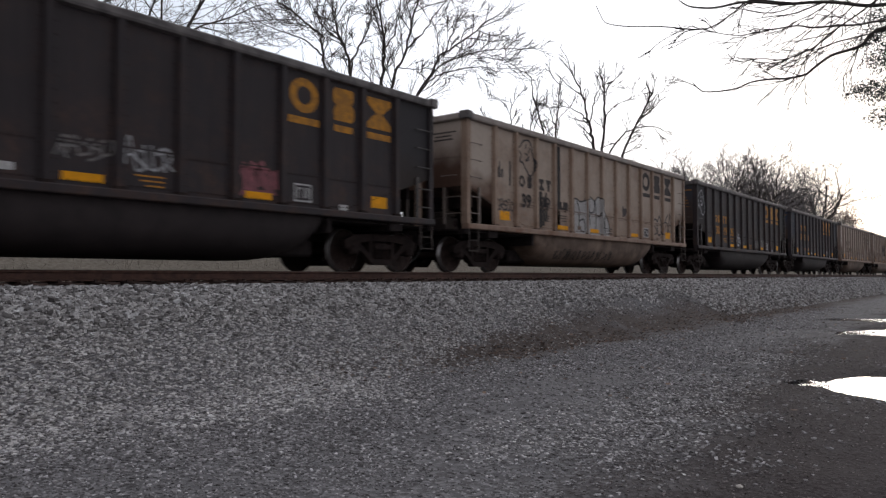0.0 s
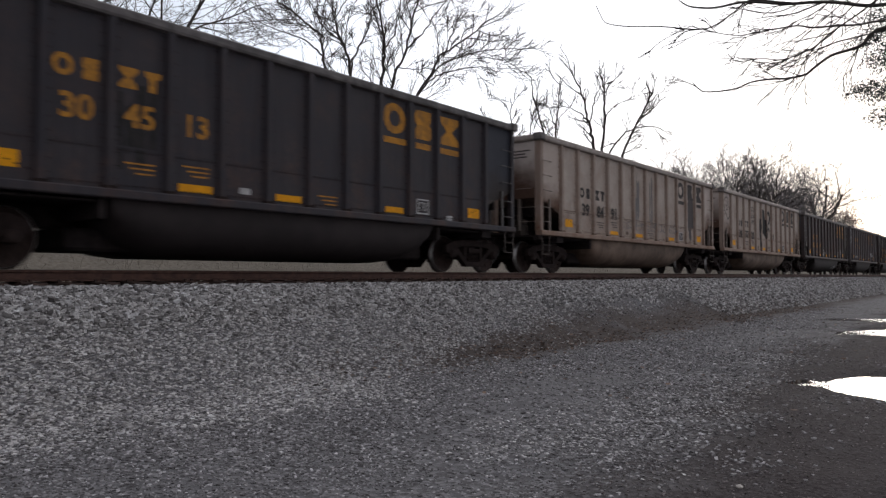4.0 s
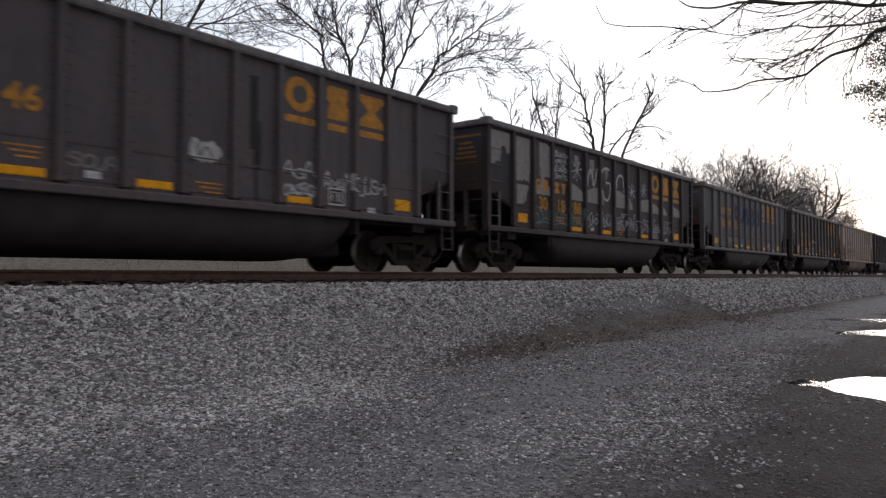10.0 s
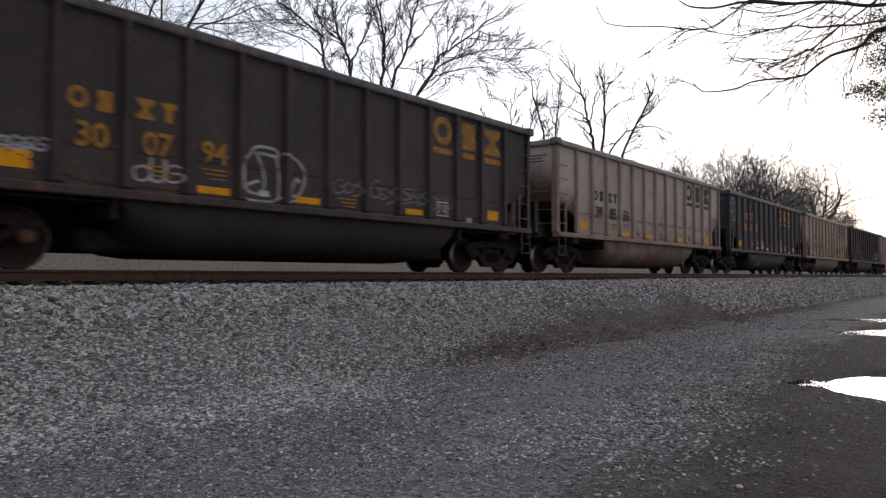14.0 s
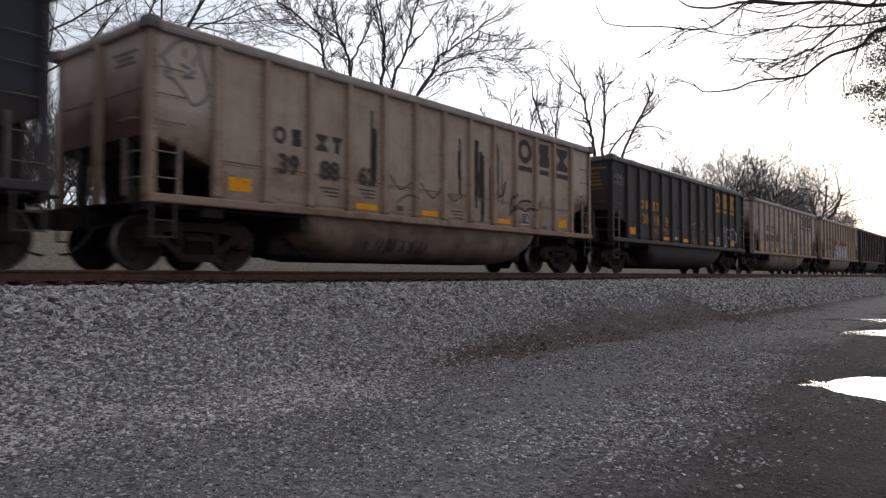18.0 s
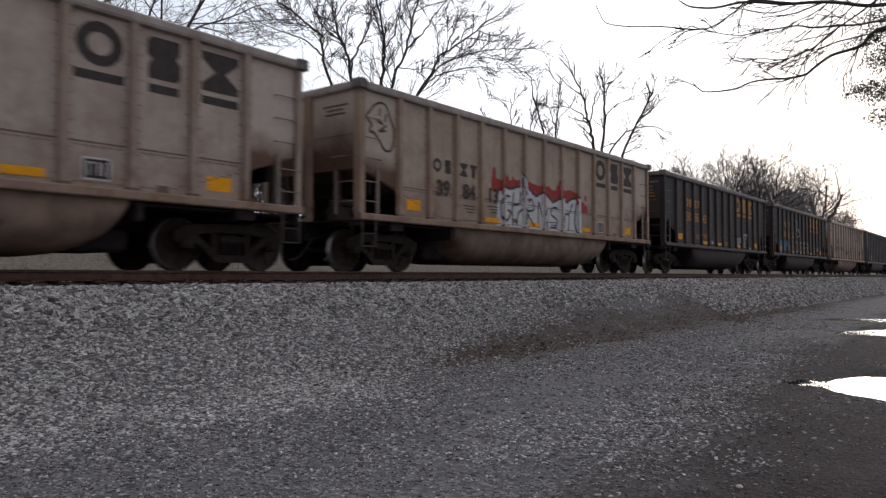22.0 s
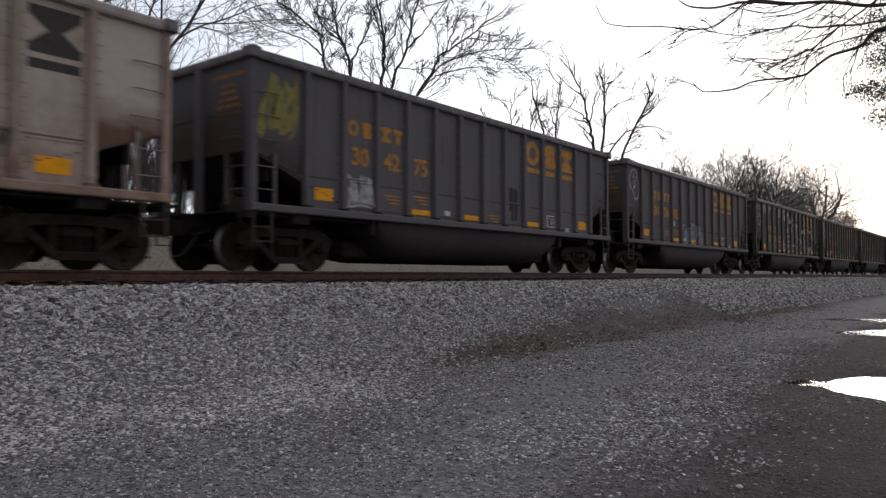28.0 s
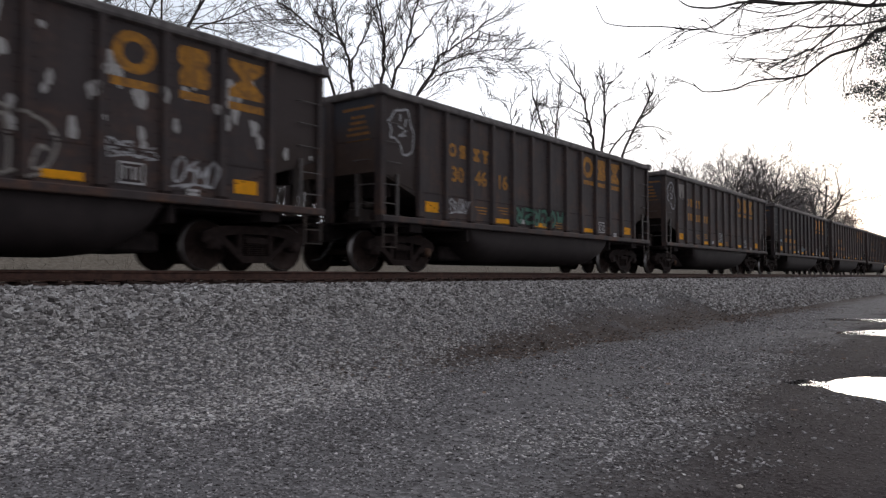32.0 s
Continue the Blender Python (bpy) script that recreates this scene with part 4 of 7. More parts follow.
def drips(car, x0, x1, z0, z1, mat, seed, count=5, w=0.07):
    """Runs of black drip down the sheet."""
    rng = random.Random(seed)
    for i in range(count):
        bm = bmesh.new()
        x = rng.uniform(x0, x1)
        a, b = rng.uniform(z0 + (z1 - z0) * 0.5, z1), rng.uniform(z0, z0 + (z1 - z0) * 0.5)
        n = 9
        pts = [(x + rng.uniform(-0.012, 0.012), a + (b - a) * q / n) for q in range(n + 1)]
        ribbon(bm, pts, w * rng.uniform(0.5, 1.5), 0.0045 + 0.0004 * i)
        part("run_mark", bm, mat, car)


def belly_scrawl(car, x0, x1, mat, seed):
    """A scribble on the round of the belly."""
    rng = random.Random(seed)
    bm = bmesh.new()
    o = tub_outline(1.006)

    def on_belly(x, f):
        q = 1.6 + f * 3.0
        i = int(q)
        a, b = o[i], o[i + 1]
        return Vector((x, (a[0] + (b[0] - a[0]) * (q - i)) * 1.004 - 0.006, a[1] + (b[1] - a[1]) * (q - i)))
    n = max(4, int((x1 - x0) / 0.16))
    knots = [(x0 + (x1 - x0) * (i + 0.5) / n + rng.uniform(-0.1, 0.1), (i + k) % 2 * 0.7 + rng.uniform(0, 0.3)) for i in range(n) for k in range(2)]
    rows = [[bm.verts.new(on_belly(x + dx, min(1, max(0, f)))) for dx in (-0.025, 0.025)] for x, f in curve_through(knots, 5)]
    for a, b in zip(rows, rows[1:]):
        bm.faces.new((a[0], a[1], b[1], b[0]))
    part("belly_graffiti", bm, mat, car)


# ---- the place ----
def value_noise(x, y, seed=0):
    """Smooth noise in -1..1 on numpy arrays."""
    xi, yi = np.floor(x).astype(np.int64), np.floor(y).astype(np.int64)
    fx, fy = x - xi, y - yi
    fx, fy = fx * fx * (3 - 2 * fx), fy * fy * (3 - 2 * fy)

    def h(a, b):
        n = (a * 374761393 + b * 668265263 + seed * 974711) & 0x7FFFFFFF
        n = ((n ^ (n >> 13)) * 1274126177) & 0x7FFFFFFF
        return ((n ^ (n >> 16)) & 0xFFFF) / 32767.5 - 1
    a = h(xi, yi) * (1 - fx) + h(xi + 1, yi) * fx
    b = h(xi, yi + 1) * (1 - fx) + h(xi + 1, yi + 1) * fx
    return a * (1 - fy) + b * fy


PUDDLES = ((10.5, 0.54, 1.46, 1.19, 126), (25.4, 2.75, 1.05, 1.85, 38), (19.9, 2.1, 1.05, 1.6, 38))
WATER_Z = -0.035


def ground_z(x, y):
    """Height of the ground: gravel yard, ballast shoulder, trackbed, far bank."""
    x, y = np.asarray(x, float), np.asarray(y, float)
    near = np.clip((y - 6.5) / 3.0, 0, 1)
    near = near * near * (3 - 2 * near)
    z = 1.122 * near
    z = z - 0.045 * np.clip((y - 10.5) / 0.3, 0, 1) * np.clip((13.7 - y) / 0.3, 0, 1)
    back = np.clip((y - 14.6) / 1.6, 0, 1)
    z = z - 0.35 * back
    bank = np.clip((y - 16.0) / 11.0, 0, 1)
    z = z + 2.9 * bank * bank * (3 - 2 * bank)
    rough = np.clip((9.3 - y) / 1.5, 0.1, 1) * np.where(y > 14.6, 1.0, 1.0)
    z = z + rough * (0.026 * value_noise(x * 0.5, y * 0.6, 1) + 0.014 * value_noise(x * 1.6 + 0.7 * y, y * 1.8 - 0.6 * x, 2))
    for px, py, a, b, turn in PUDDLES:
        c, s = math.cos(radians(turn)), math.sin(radians(turn))
        u, v = ((x - px) * c + (y - py) * s) / a, (-(x - px) * s + (y - py) * c) / b
        d = np.sqrt(u * u + v * v) + 0.25 * value_noise(x * 1.3, y * 2.2, 8)
        w = np.clip(1.35 - d, 0, 0.7) / 0.7
        z = z * (1 - w) - 0.075 * w
    return z


def ground_material():
    n = Nodes("gravel_yard")
    v = n.coords(False)
    y = n.node("ShaderNodeSeparateXYZ", Vector=v).outputs["Y"]
    x = n.node("ShaderNodeSeparateXYZ", Vector=v).outputs["X"]
    wob = n.noise(v, 0.55, 6, 0.6)
    yy = n.math("ADD", n.math("SUBTRACT", y, n.math("MINIMUM", n.math("MULTIPLY", x, 0.15), 2.0)), n.math("MULTIPLY", n.math("SUBTRACT", wob, 0.5), 3.2))
    fine = n.noise(v, 28, 6, 0.7)
    vor = n.node("ShaderNodeTexVoronoi", Vector=v, Scale=26.0)
    grit = n.ramp(vor.outputs["Color"], [(0.1, (0.07, 0.065, 0.064)), (0.5, (0.12, 0.116, 0.118)), (0.9, (0.25, 0.243, 0.246))])
    patch = n.noise(v, 0.9, 6, 0.6)
    crumb = n.node("ShaderNodeTexVoronoi", Vector=v, Scale=48.0)
    dirt = n.mix(n.ramp(crumb.outputs["Color"], [(0.2, 0.0), (0.8, 0.75)]), n.ramp(fine, [(0.3, (0.015, 0.0112, 0.011)), (0.7, (0.04, 0.0315, 0.031))]), (0.075, 0.066, 0.067))
    grey = n.ramp(fine, [(0.3, (0.095, 0.092, 0.0945)), (0.7, (0.182, 0.177, 0.182))])
    c = n.mix(n.ramp(patch, [(0.36, 0.35), (0.58, 1.0)]), grey, grit)
    # darker, damp soil towards the puddled side of the lane, broken by strips of gravel
    torn = n.math("MULTIPLY", n.math("SUBTRACT", n.noise(n.stretch(v, (0.8, 1.7, 1.0)), 1.3, 7, 0.68), 0.5), 3.0)
    damp = n.ramp(n.math("MULTIPLY", n.math("ADD", yy, torn), 0.25), [(0.18, 1.0), (0.48, 0.0)])
    dry = n.ramp(n.noise(v, 2.3, 7, 0.7), [(0.5, 1.0), (0.72, 0.8)])
    c = n.mix(n.math("MULTIPLY", damp, dry), c, dirt)
    # old leaves and soil along the foot of the ballast
    toe = n.math("SUBTRACT", 1.0, n.math("MULTIPLY", n.math("ABSOLUTE", n.math("SUBTRACT", y, 7.0)), 0.75))
    toe = n.math("ADD", toe, n.math("MULTIPLY", n.ramp(n.math("MULTIPLY", x, 0.05), [(0.3, 0.0), (0.5, 1.0)]), 0.25))
    toe = n.math("SUBTRACT", toe, n.ramp(n.math("MULTIPLY", x, 0.05), [(0.25, 0.8), (0.45, 0.0)]))
    toe = n.ramp(n.math("ADD", toe, n.math("MULTIPLY", n.math("SUBTRACT", n.noise(v, 0.8, 6, 0.65), 0.62), 2.6)), [(0.1, 0.0), (0.7, 1.0)])
    c = n.mix(n.math("MULTIPLY", toe, 0.8), c, n.mix(fine, (0.028, 0.021, 0.0178), (0.095, 0.073, 0.062)))
    # darker bed between the ballast stones, fading out farther along the track
    bed = n.ramp(n.math("MULTIPLY", n.math("ADD", y, n.math("MULTIPLY", n.math("SUBTRACT", wob, 0.5), 1.2)), 0.1), [(0.79, 0.0), (0.86, 1.0)])
    near_x = n.ramp(n.math("MULTIPLY", x, 0.01), [(0.25, 1.0), (0.75, 0.0)])
    c = n.mix(n.math("MULTIPLY", n.math("MULTIPLY", bed, near_x), 0.75), c, (0.09, 0.085, 0.083))
    # dry winter grass beyond the track
    grass = n.ramp(n.noise(n.stretch(v, (1, 1, 1)), 9, 6, 0.7), [(0.3, (0.11, 0.095, 0.075)), (0.55, (0.21, 0.185, 0.15)), (0.75, (0.29, 0.26, 0.215))])
    far = n.ramp(n.math("MULTIPLY", y, 0.05), [(0.72, 0.0), (0.80, 1.0)])
    c = n.mix(far, c, grass)
    n.bump(n.math("ADD", n.math("MULTIPLY", vor.outputs["Distance"], 0.8), fine), 0.4, 0.02)
    return n.done(c, 0.95, 0.0, 0.1)


def grid_mesh(name, xs, ys, zf, mat):
    gx, gy = np.meshgrid(xs, ys, indexing="ij")
    co = np.stack([gx, gy, zf(gx, gy)], -1).reshape(-1, 3)
    nx, ny = len(xs), len(ys)
    i = np.arange(nx * ny).reshape(nx, ny)
    q = np.stack([i[:-1, :-1], i[1:, :-1], i[1:, 1:], i[:-1, 1:]], -1).reshape(-1, 4)
    return quads(name, co, q, mat, True)


def quads(name, co, q, mat, smooth=False):
    me = bpy.data.meshes.new(name)
    k = q.shape[1]
    me.vertices.add(len(co)), me.loops.add(q.size), me.polygons.add(len(q))
    me.vertices.foreach_set("co", np.ascontiguousarray(co, np.float32).ravel())
    me.loops.foreach_set("vertex_index", np.ascontiguousarray(q, np.int32).ravel())
    me.polygons.foreach_set("loop_start", np.arange(0, q.size, k, dtype=np.int32))
    me.polygons.foreach_set("use_smooth", np.full(len(q), smooth))
    me.update(calc_edges=True)
    me.validate()
    me.materials.append(mat)
    return me


def steps(*spans):
    out = [np.arange(a, b, s) for a, b, s in spans]
    return np.concatenate(out + [np.array([spans[-1][1]])])


GROUND = ground_material()
xs = steps((-900, -100, 100), (-100, -12, 4), (-12, -3, 0.5), (-3, 28, 0.11), (28, 60, 0.5), (60, 200, 5), (200, 2000, 150))
ys = steps((-900, -60, 70), (-60, -6, 3), (-6, 0, 0.3), (0, 11, 0.11), (11, 28, 0.4), (28, 80, 4), (80, 1200, 80))
tagged(new("ground", grid_mesh("ground", xs, ys, ground_z, GROUND)), "grey gravel yard with damp brown soil and a ballast slope", "ground", "", "structure")


def water_material(name, ripple):
    n = Nodes(name)
    v = n.coords(False)
    n.bump(n.noise(v, 4, 3), ripple, 0.02)
    return n.done((0.012, 0.011, 0.01), 0.01, 0.0, 0.6)


WATER = {True: water_material("still_puddle_water", 0.03), False: water_material("rippled_puddle_water", 0.5)}
for px, py, a, b, turn in PUDDLES:
    bm = bmesh.new()
    bmesh.ops.create_circle(bm, cap_ends=True, segments=40, radius=1.0)
    bmesh.ops.transform(bm, verts=bm.verts, matrix=Matrix.LocRotScale((0, 0, 0), Euler((0, 0, radians(turn))), (a * 1.5, b * 1.6, 1)))
    ob = new("puddle", finish("puddle", bm, WATER[px < 15]))
    ob.location = (px, py, WATER_Z)
    tagged(ob, "shallow rain puddle mirroring the pale sky", "puddle", "puddles in the yard", "structure")

# ---- track ----
RAIL_STEEL = grimy("rusty_rail_web", (0.05, 0.021, 0.014), (0.10, 0.045, 0.03), 9, 0.8)
RAIL_HEAD = grimy("worn_rail_head", (0.16, 0.14, 0.125), (0.24, 0.22, 0.2), 14, 0.4, 0.7, 0.1)
TIE = grimy("creosoted_tie_wood", (0.03, 0.019, 0.015), (0.085, 0.048, 0.036), 5, 0.9)


def rail_mesh():
    bm = bmesh.new()
    o = [(-0.075, -0.175), (-0.075, -0.163), (-0.012, -0.14), (-0.009, -0.055), (-0.036, -0.042), (-0.037, -0.008), (-0.030, 0.0),
         (0.030, 0.0), (0.037, -0.008), (0.036, -0.042), (0.009, -0.055), (0.012, -0.14), (0.075, -0.163), (0.075, -0.175)]
    prism(bm, o, -700, 1500, "x")
    bmesh.ops.recalc_face_normals(bm, faces=bm.faces)
    for f in bm.faces:
        f.material_index = 1 if f.normal.z > 0.6 and f.calc_center_median().z > -0.02 else 0
    return finish("rail", bm, [RAIL_STEEL, RAIL_HEAD])


track = tagged(new("railway_track"), "single railway track with rusty rails on dark wooden ties", "railway track", "", "structure")
track.location = (0, TRACK_Y, 0)
RAIL = rail_mesh()
for y in (-0.755, 0.755):
    piece("rail", RAIL, track, pose(0, y, RAIL_TOP))


def tie_fill(bm):
    box(bm, -0.115, 0.115, -1.30, 1.30, 0, 0.18, 0.012)
    for y in (-0.755, 0.755):
        box(bm, -0.1, 0.1, y - 0.18, y + 0.18, 0.18, 0.195)
        for sx in (-0.06, 0.06):
            for sy in (-0.1, 0.1):
                box(bm, sx - 0.018, sx + 0.018, y + sy - 0.018, y + sy + 0.018, 0.195, 0.225)


TIE_MESH = shape("tie", TIE, tie_fill)
rng = random.Random(5)
for i in range(240):
    piece("tie", TIE_MESH, track, pose(-14 + i * 0.53 + rng.uniform(-0.03, 0.03), rng.uniform(-0.05, 0.05), RAIL_TOP - 0.37 - rng.uniform(0, 0.012), 0, 0, rng.uniform(-1.2, 1.2)))
bm = bmesh.new()
for i in range(-500, 1200):
    x = -14 + i * 0.53
    if not (-14.2 < x < 113):
        box(bm, x - 0.115, x + 0.115, -1.3, 1.3, RAIL_TOP - 0.37, RAIL_TOP - 0.19)
tagged(part("far_ties", bm, TIE, track), kind="stuff")


# ---- stones ----
def stone_material(name, lo, mid, hi):
    n = Nodes(name)
    v = n.coords(False)
    r = n.nt.nodes.new("ShaderNodeNewGeometry").outputs["Random Per Island"]
    c = n.ramp(r, [(0.0, lo), (0.45, mid), (0.85, hi), (0.97, tuple(min(0.6, x * 1.6) for x in hi))])
    f = n.noise(v, 40, 4)
    c = n.mix(n.math("MULTIPLY", n.ramp(f, [(0.35, 1.0), (0.6, 0.0)]), 0.45), c, (0.05, 0.043, 0.04))
    n.bump(f, 0.3, 0.01)
    return n.done(c, 0.85, 0.0, 0.3)


def stones(name, label, mat, x, y, size, seed, flat=0.65, tilt=0.24):
    """Angular broken stones lying on the ground, one joined mesh."""
    r = np.random.default_rng(seed)
    n = len(x)
    cube = np.array([(i, j, k) for i in (-1, 1) for j in (-1, 1) for k in (-1, 1)], float)
    co = np.repeat(cube[None], n, 0) * r.uniform(0.45, 1.0, (n, 8, 3))
    co *= np.stack([r.uniform(0.7, 1.3, n), r.uniform(0.55, 1.0, n), r.uniform(0.5, 0.9, n) * flat], -1)[:, None]
    a, b = r.uniform(0, 6.28, n), r.normal(0, tilt, n)
    ca, sa, cb, sb = np.cos(a), np.sin(a), np.cos(b), np.sin(b)
    xz = np.stack([co[..., 0] * cb[:, None] + co[..., 2] * sb[:, None], co[..., 1], -co[..., 0] * sb[:, None] + co[..., 2] * cb[:, None]], -1)
    xy = np.stack([xz[..., 0] * ca[:, None] - xz[..., 1] * sa[:, None], xz[..., 0] * sa[:, None] + xz[..., 1] * ca[:, None], xz[..., 2]], -1)
    s = size[:, None, None] * 0.5
    z = ground_z(x, y) + size * flat * 0.16
    co = (xy * s + np.stack([x, y, z], -1)[:, None]).reshape(-1, 3)
    q = np.array([(0, 1, 3, 2), (4, 6, 7, 5), (0, 4, 5, 1), (2, 3, 7, 6), (0, 2, 6, 4), (1, 5, 7, 3)])
    q = (np.arange(n)[:, None, None] * 8 + q[None]).reshape(-1, 4)
    tagged(new(name, quads(name, co, q, mat)), label, "gravel", "", "stuff")


BALLAST = stone_material("ballast_stone", (0.09, 0.084, 0.082), (0.315, 0.304, 0.295), (0.58, 0.563, 0.546))
PEBBLE = stone_material("yard_gravel", (0.085, 0.0805, 0.081), (0.20, 0.192, 0.194), (0.355, 0.343, 0.345))
PALE_GRAVEL = stone_material("pale_gravel", (0.17, 0.161, 0.155), (0.49, 0.473, 0.456), (0.63, 0.61, 0.59))
CRUMB = stone_material("soil_crumb", (0.05, 0.041, 0.039), (0.095, 0.08, 0.077), (0.19, 0.17, 0.165))
rs = np.random.default_rng(11)


def spread(n, x0, x1, y0, y1, keep):
    x, y = rs.uniform(x0, x1, n), rs.uniform(y0, y1, n)
    k = rs.uniform(0, 1, n) < keep(x, y)
    return x[k], y[k]


def in_view(x, y):
    """Ground in front of the camera's place, with room to spare."""
    a = np.degrees(np.arctan2(y, x))
    return ((a > 4) & (a < 72)).astype(float)


def lane_gap(x, y):
    """Fewer loose stones where wheels have pressed the lane."""
    d = np.abs(y - (5.7 - 4.2 * np.exp(-x / 7.5)) + 0.5 * value_noise(x * 0.6, y * 0.6, 41))
    return np.clip(np.clip(1.0 - 0.11 * x, 0.22, 0.9) + 0.9 * (d - 0.25), 0.22, 1)


def litter_gap(x, y):
    """The soil band along the foot of the ballast, where few stones show."""
    d = np.abs(y - 6.75 - 0.25 * value_noise(x * 0.35, y * 0.1, 61)) + 0.35 * value_noise(x * 0.9, y * 1.1, 62)
    return 1 - np.clip((x - 6.5) / 3, 0, 1) * np.clip((0.95 - d) / 0.5, 0, 0.9)


bx, by = spread(56000, 0, 26, 7.6, 11.6, lambda x, y: in_view(x, y) * np.clip((y - 7.9 + 0.3 * value_noise(x * 0.9, y * 0.9, 33)) / 1.0, 0.05, 1) * np.where((y > 11.1) & (y < 11.5), 0.0, 1.0) * np.where(y > 10.72, 0.3, 1.0) * np.where((y > 10.4) & (np.abs((x + 14 + 0.265) % 0.53 - 0.265) < 0.15), 0.0, 1.0))
stones("ballast_stones", "coarse broken grey limestone ballast beside the rail", BALLAST, bx, by, rs.uniform(0.05, 0.115, len(bx)) * rs.uniform(0.65, 1.0, len(bx)), 1, 0.8, 0.35)
bx, by = spread(44000, 23, 75, 6.9, 11.0, lambda x, y: np.clip((y - 6.9) / 1.2, 0.3, 1) * np.clip(1.6 - x / 60, 0.3, 1))
stones("ballast_stones", "coarse grey limestone ballast farther along the track", BALLAST, bx, by, rs.uniform(0.06, 0.13, len(bx)), 2, 0.9, 0.4)
bx, by = spread(150000, 0.8, 13, 1.0, 8.2, lambda x, y: in_view(x, y) * np.clip((y - 0.15 * x - 0.7 + 0.7 * value_noise(x * 0.9, y * 0.9, 22) + 0.5 * value_noise(x * 2.1, y * 3.6, 23)) / 0.9, 0.06, 1) * np.clip(1.25 - np.hypot(x, y) / 16, 0.3, 1) * lane_gap(x, y) * litter_gap(x, y) * np.clip(0.55 + 0.55 * value_noise(x * 0.8, y * 0.8, 21) + 0.45 * value_noise(x * 1.7, y * 2.3, 24), np.clip(0.35 + (y - 0.55 * x) * 0.35, 0.1, 0.85), 1))
stones("yard_stones", "small loose grey gravel on the yard", PEBBLE, bx, by, rs.uniform(0.014, 0.05, len(bx)) * rs.uniform(0.6, 1.15, len(bx)) * np.clip(np.hypot(bx, by) / 6.5, 0.6, 1), 3, 0.5)
bx, by = spread(52000, 9, 34, 2.2, 9.0, lambda x, y: in_view(x, y) * np.clip((y - 0.1 * x - 1.4 + 0.8 * value_noise(x * 0.5, y * 0.7, 51)) / 2, 0.06, 1) * np.clip(1.35 - x / 32, 0.25, 1) * litter_gap(x, y))
stones("yard_stones", "small loose grey gravel farther up the lane", PEBBLE, bx, by, rs.uniform(0.022, 0.055, len(bx)), 4, 0.42)

bx, by = spread(92000, 0.6, 14, 4.2, 9.2, lambda x, y: in_view(x, y) * np.clip((y - 5.3 - 0.02 * x + 0.8 * value_noise(x * 0.7, y * 0.7, 31)) / 2.2, 0, 1) * np.clip(1.2 - x / 18, 0.3, 1) * litter_gap(x, y))
stones("slope_gravel", "pale dusty gravel on the slope below the ballast", PALE_GRAVEL, bx, by, rs.uniform(0.025, 0.075, len(bx)) * rs.uniform(0.65, 1.0, len(bx)), 6, 0.42)
bx, by = spread(60000, 3, 16, 0.4, 4.5, lambda x, y: in_view(x, y) * np.clip(1.0 - (y - 0.15 * x - 1.2) / 0.9, 0.0, 1) * np.clip(1.3 - x / 14, 0.2, 1) * (0.6 + 0.4 * value_noise(x * 1.5, y * 2.2, 83)))
stones("soil_crumbs", "dark damp soil crumbs and bits of old leaves", CRUMB, bx, by, rs.uniform(0.007, 0.03, len(bx)) * rs.uniform(0.5, 1.0, len(bx)), 7, 0.4)
bx, by = spread(26000, 3.5, 13, 1.0, 5.0, lambda x, y: in_view(x, y) * np.clip(1.1 - np.abs(y - 2.3 - 0.1 * x) / 1.0, 0, 1) * np.clip(value_noise(x * 1.1, y * 1.3, 81) + 0.35, 0, 1))
stones("lane_chips", "flat pale stone chips pressed into the lane", PALE_GRAVEL, bx, by, rs.uniform(0.012, 0.042, len(bx)), 8, 0.28)
bm = bmesh.new()
bmesh.ops.create_icosphere(bm, subdivisions=2, radius=0.022)
for v in bm.verts:
    v.co = Vector((v.co.x * 1.25, v.co.y, v.co.z * 0.6)) * (1 + 0.15 * noise.noise(v.co * 60))
PALE = grimy("pale_quartz", (0.42, 0.38, 0.34), (0.55, 0.52, 0.48), 20, 0.8)
stone = tagged(new("pale_stone", finish("pale_stone", bm, PALE)), "single pale stone on the brown soil", "stone")
stone.location = (4.64, 1.35, float(ground_z(4.64, 1.35)) + 0.008)

def fallen_leaves():
    """Old brown leaves lying along the foot of the ballast and about the soil."""
    r = np.random.default_rng(14)
    n = 9000
    x = r.uniform(5, 34, n)
    y = np.where(r.uniform(0, 1, n) < 0.8, 6.75 + r.normal(0, 0.42, n), r.uniform(1.5, 8, n))
    keep = r.uniform(0, 1, n) < np.clip((x - 5) / 5, 0.08, 1) * (0.55 + 0.45 * value_noise(x * 0.9, y * 0.9, 71))
    x, y = x[keep], y[keep]
    n = len(x)
    z = ground_z(x, y) + r.uniform(0.006, 0.02, n)
    a, s = r.uniform(0, 6.28, n), r.uniform(0.02, 0.045, n)
    ux, uy = np.cos(a) * s, np.sin(a) * s
    k, h = r.uniform(0.4, 0.8, n), r.uniform(-0.2, 0.5, (n, 4)) * s[:, None]
    co = np.stack([np.stack([x + ux, y + uy, z + h[:, 0]], -1), np.stack([x - uy * k, y + ux * k, z + h[:, 1]], -1), np.stack([x - ux, y - uy, z + h[:, 2]], -1), np.stack([x + uy * k, y - ux * k, z + h[:, 3]], -1)], 1).reshape(-1, 3)
    tagged(new("fallen_leaves", quads("fallen_leaves", co, np.arange(4 * n).reshape(-1, 4), LITTER)), "old brown leaves along the foot of the ballast", "leaves", "", "stuff")


LITTER = stone_material("old_brown_leaf", (0.04, 0.025, 0.018), (0.09, 0.058, 0.042), (0.17, 0.115, 0.085))
fallen_leaves()

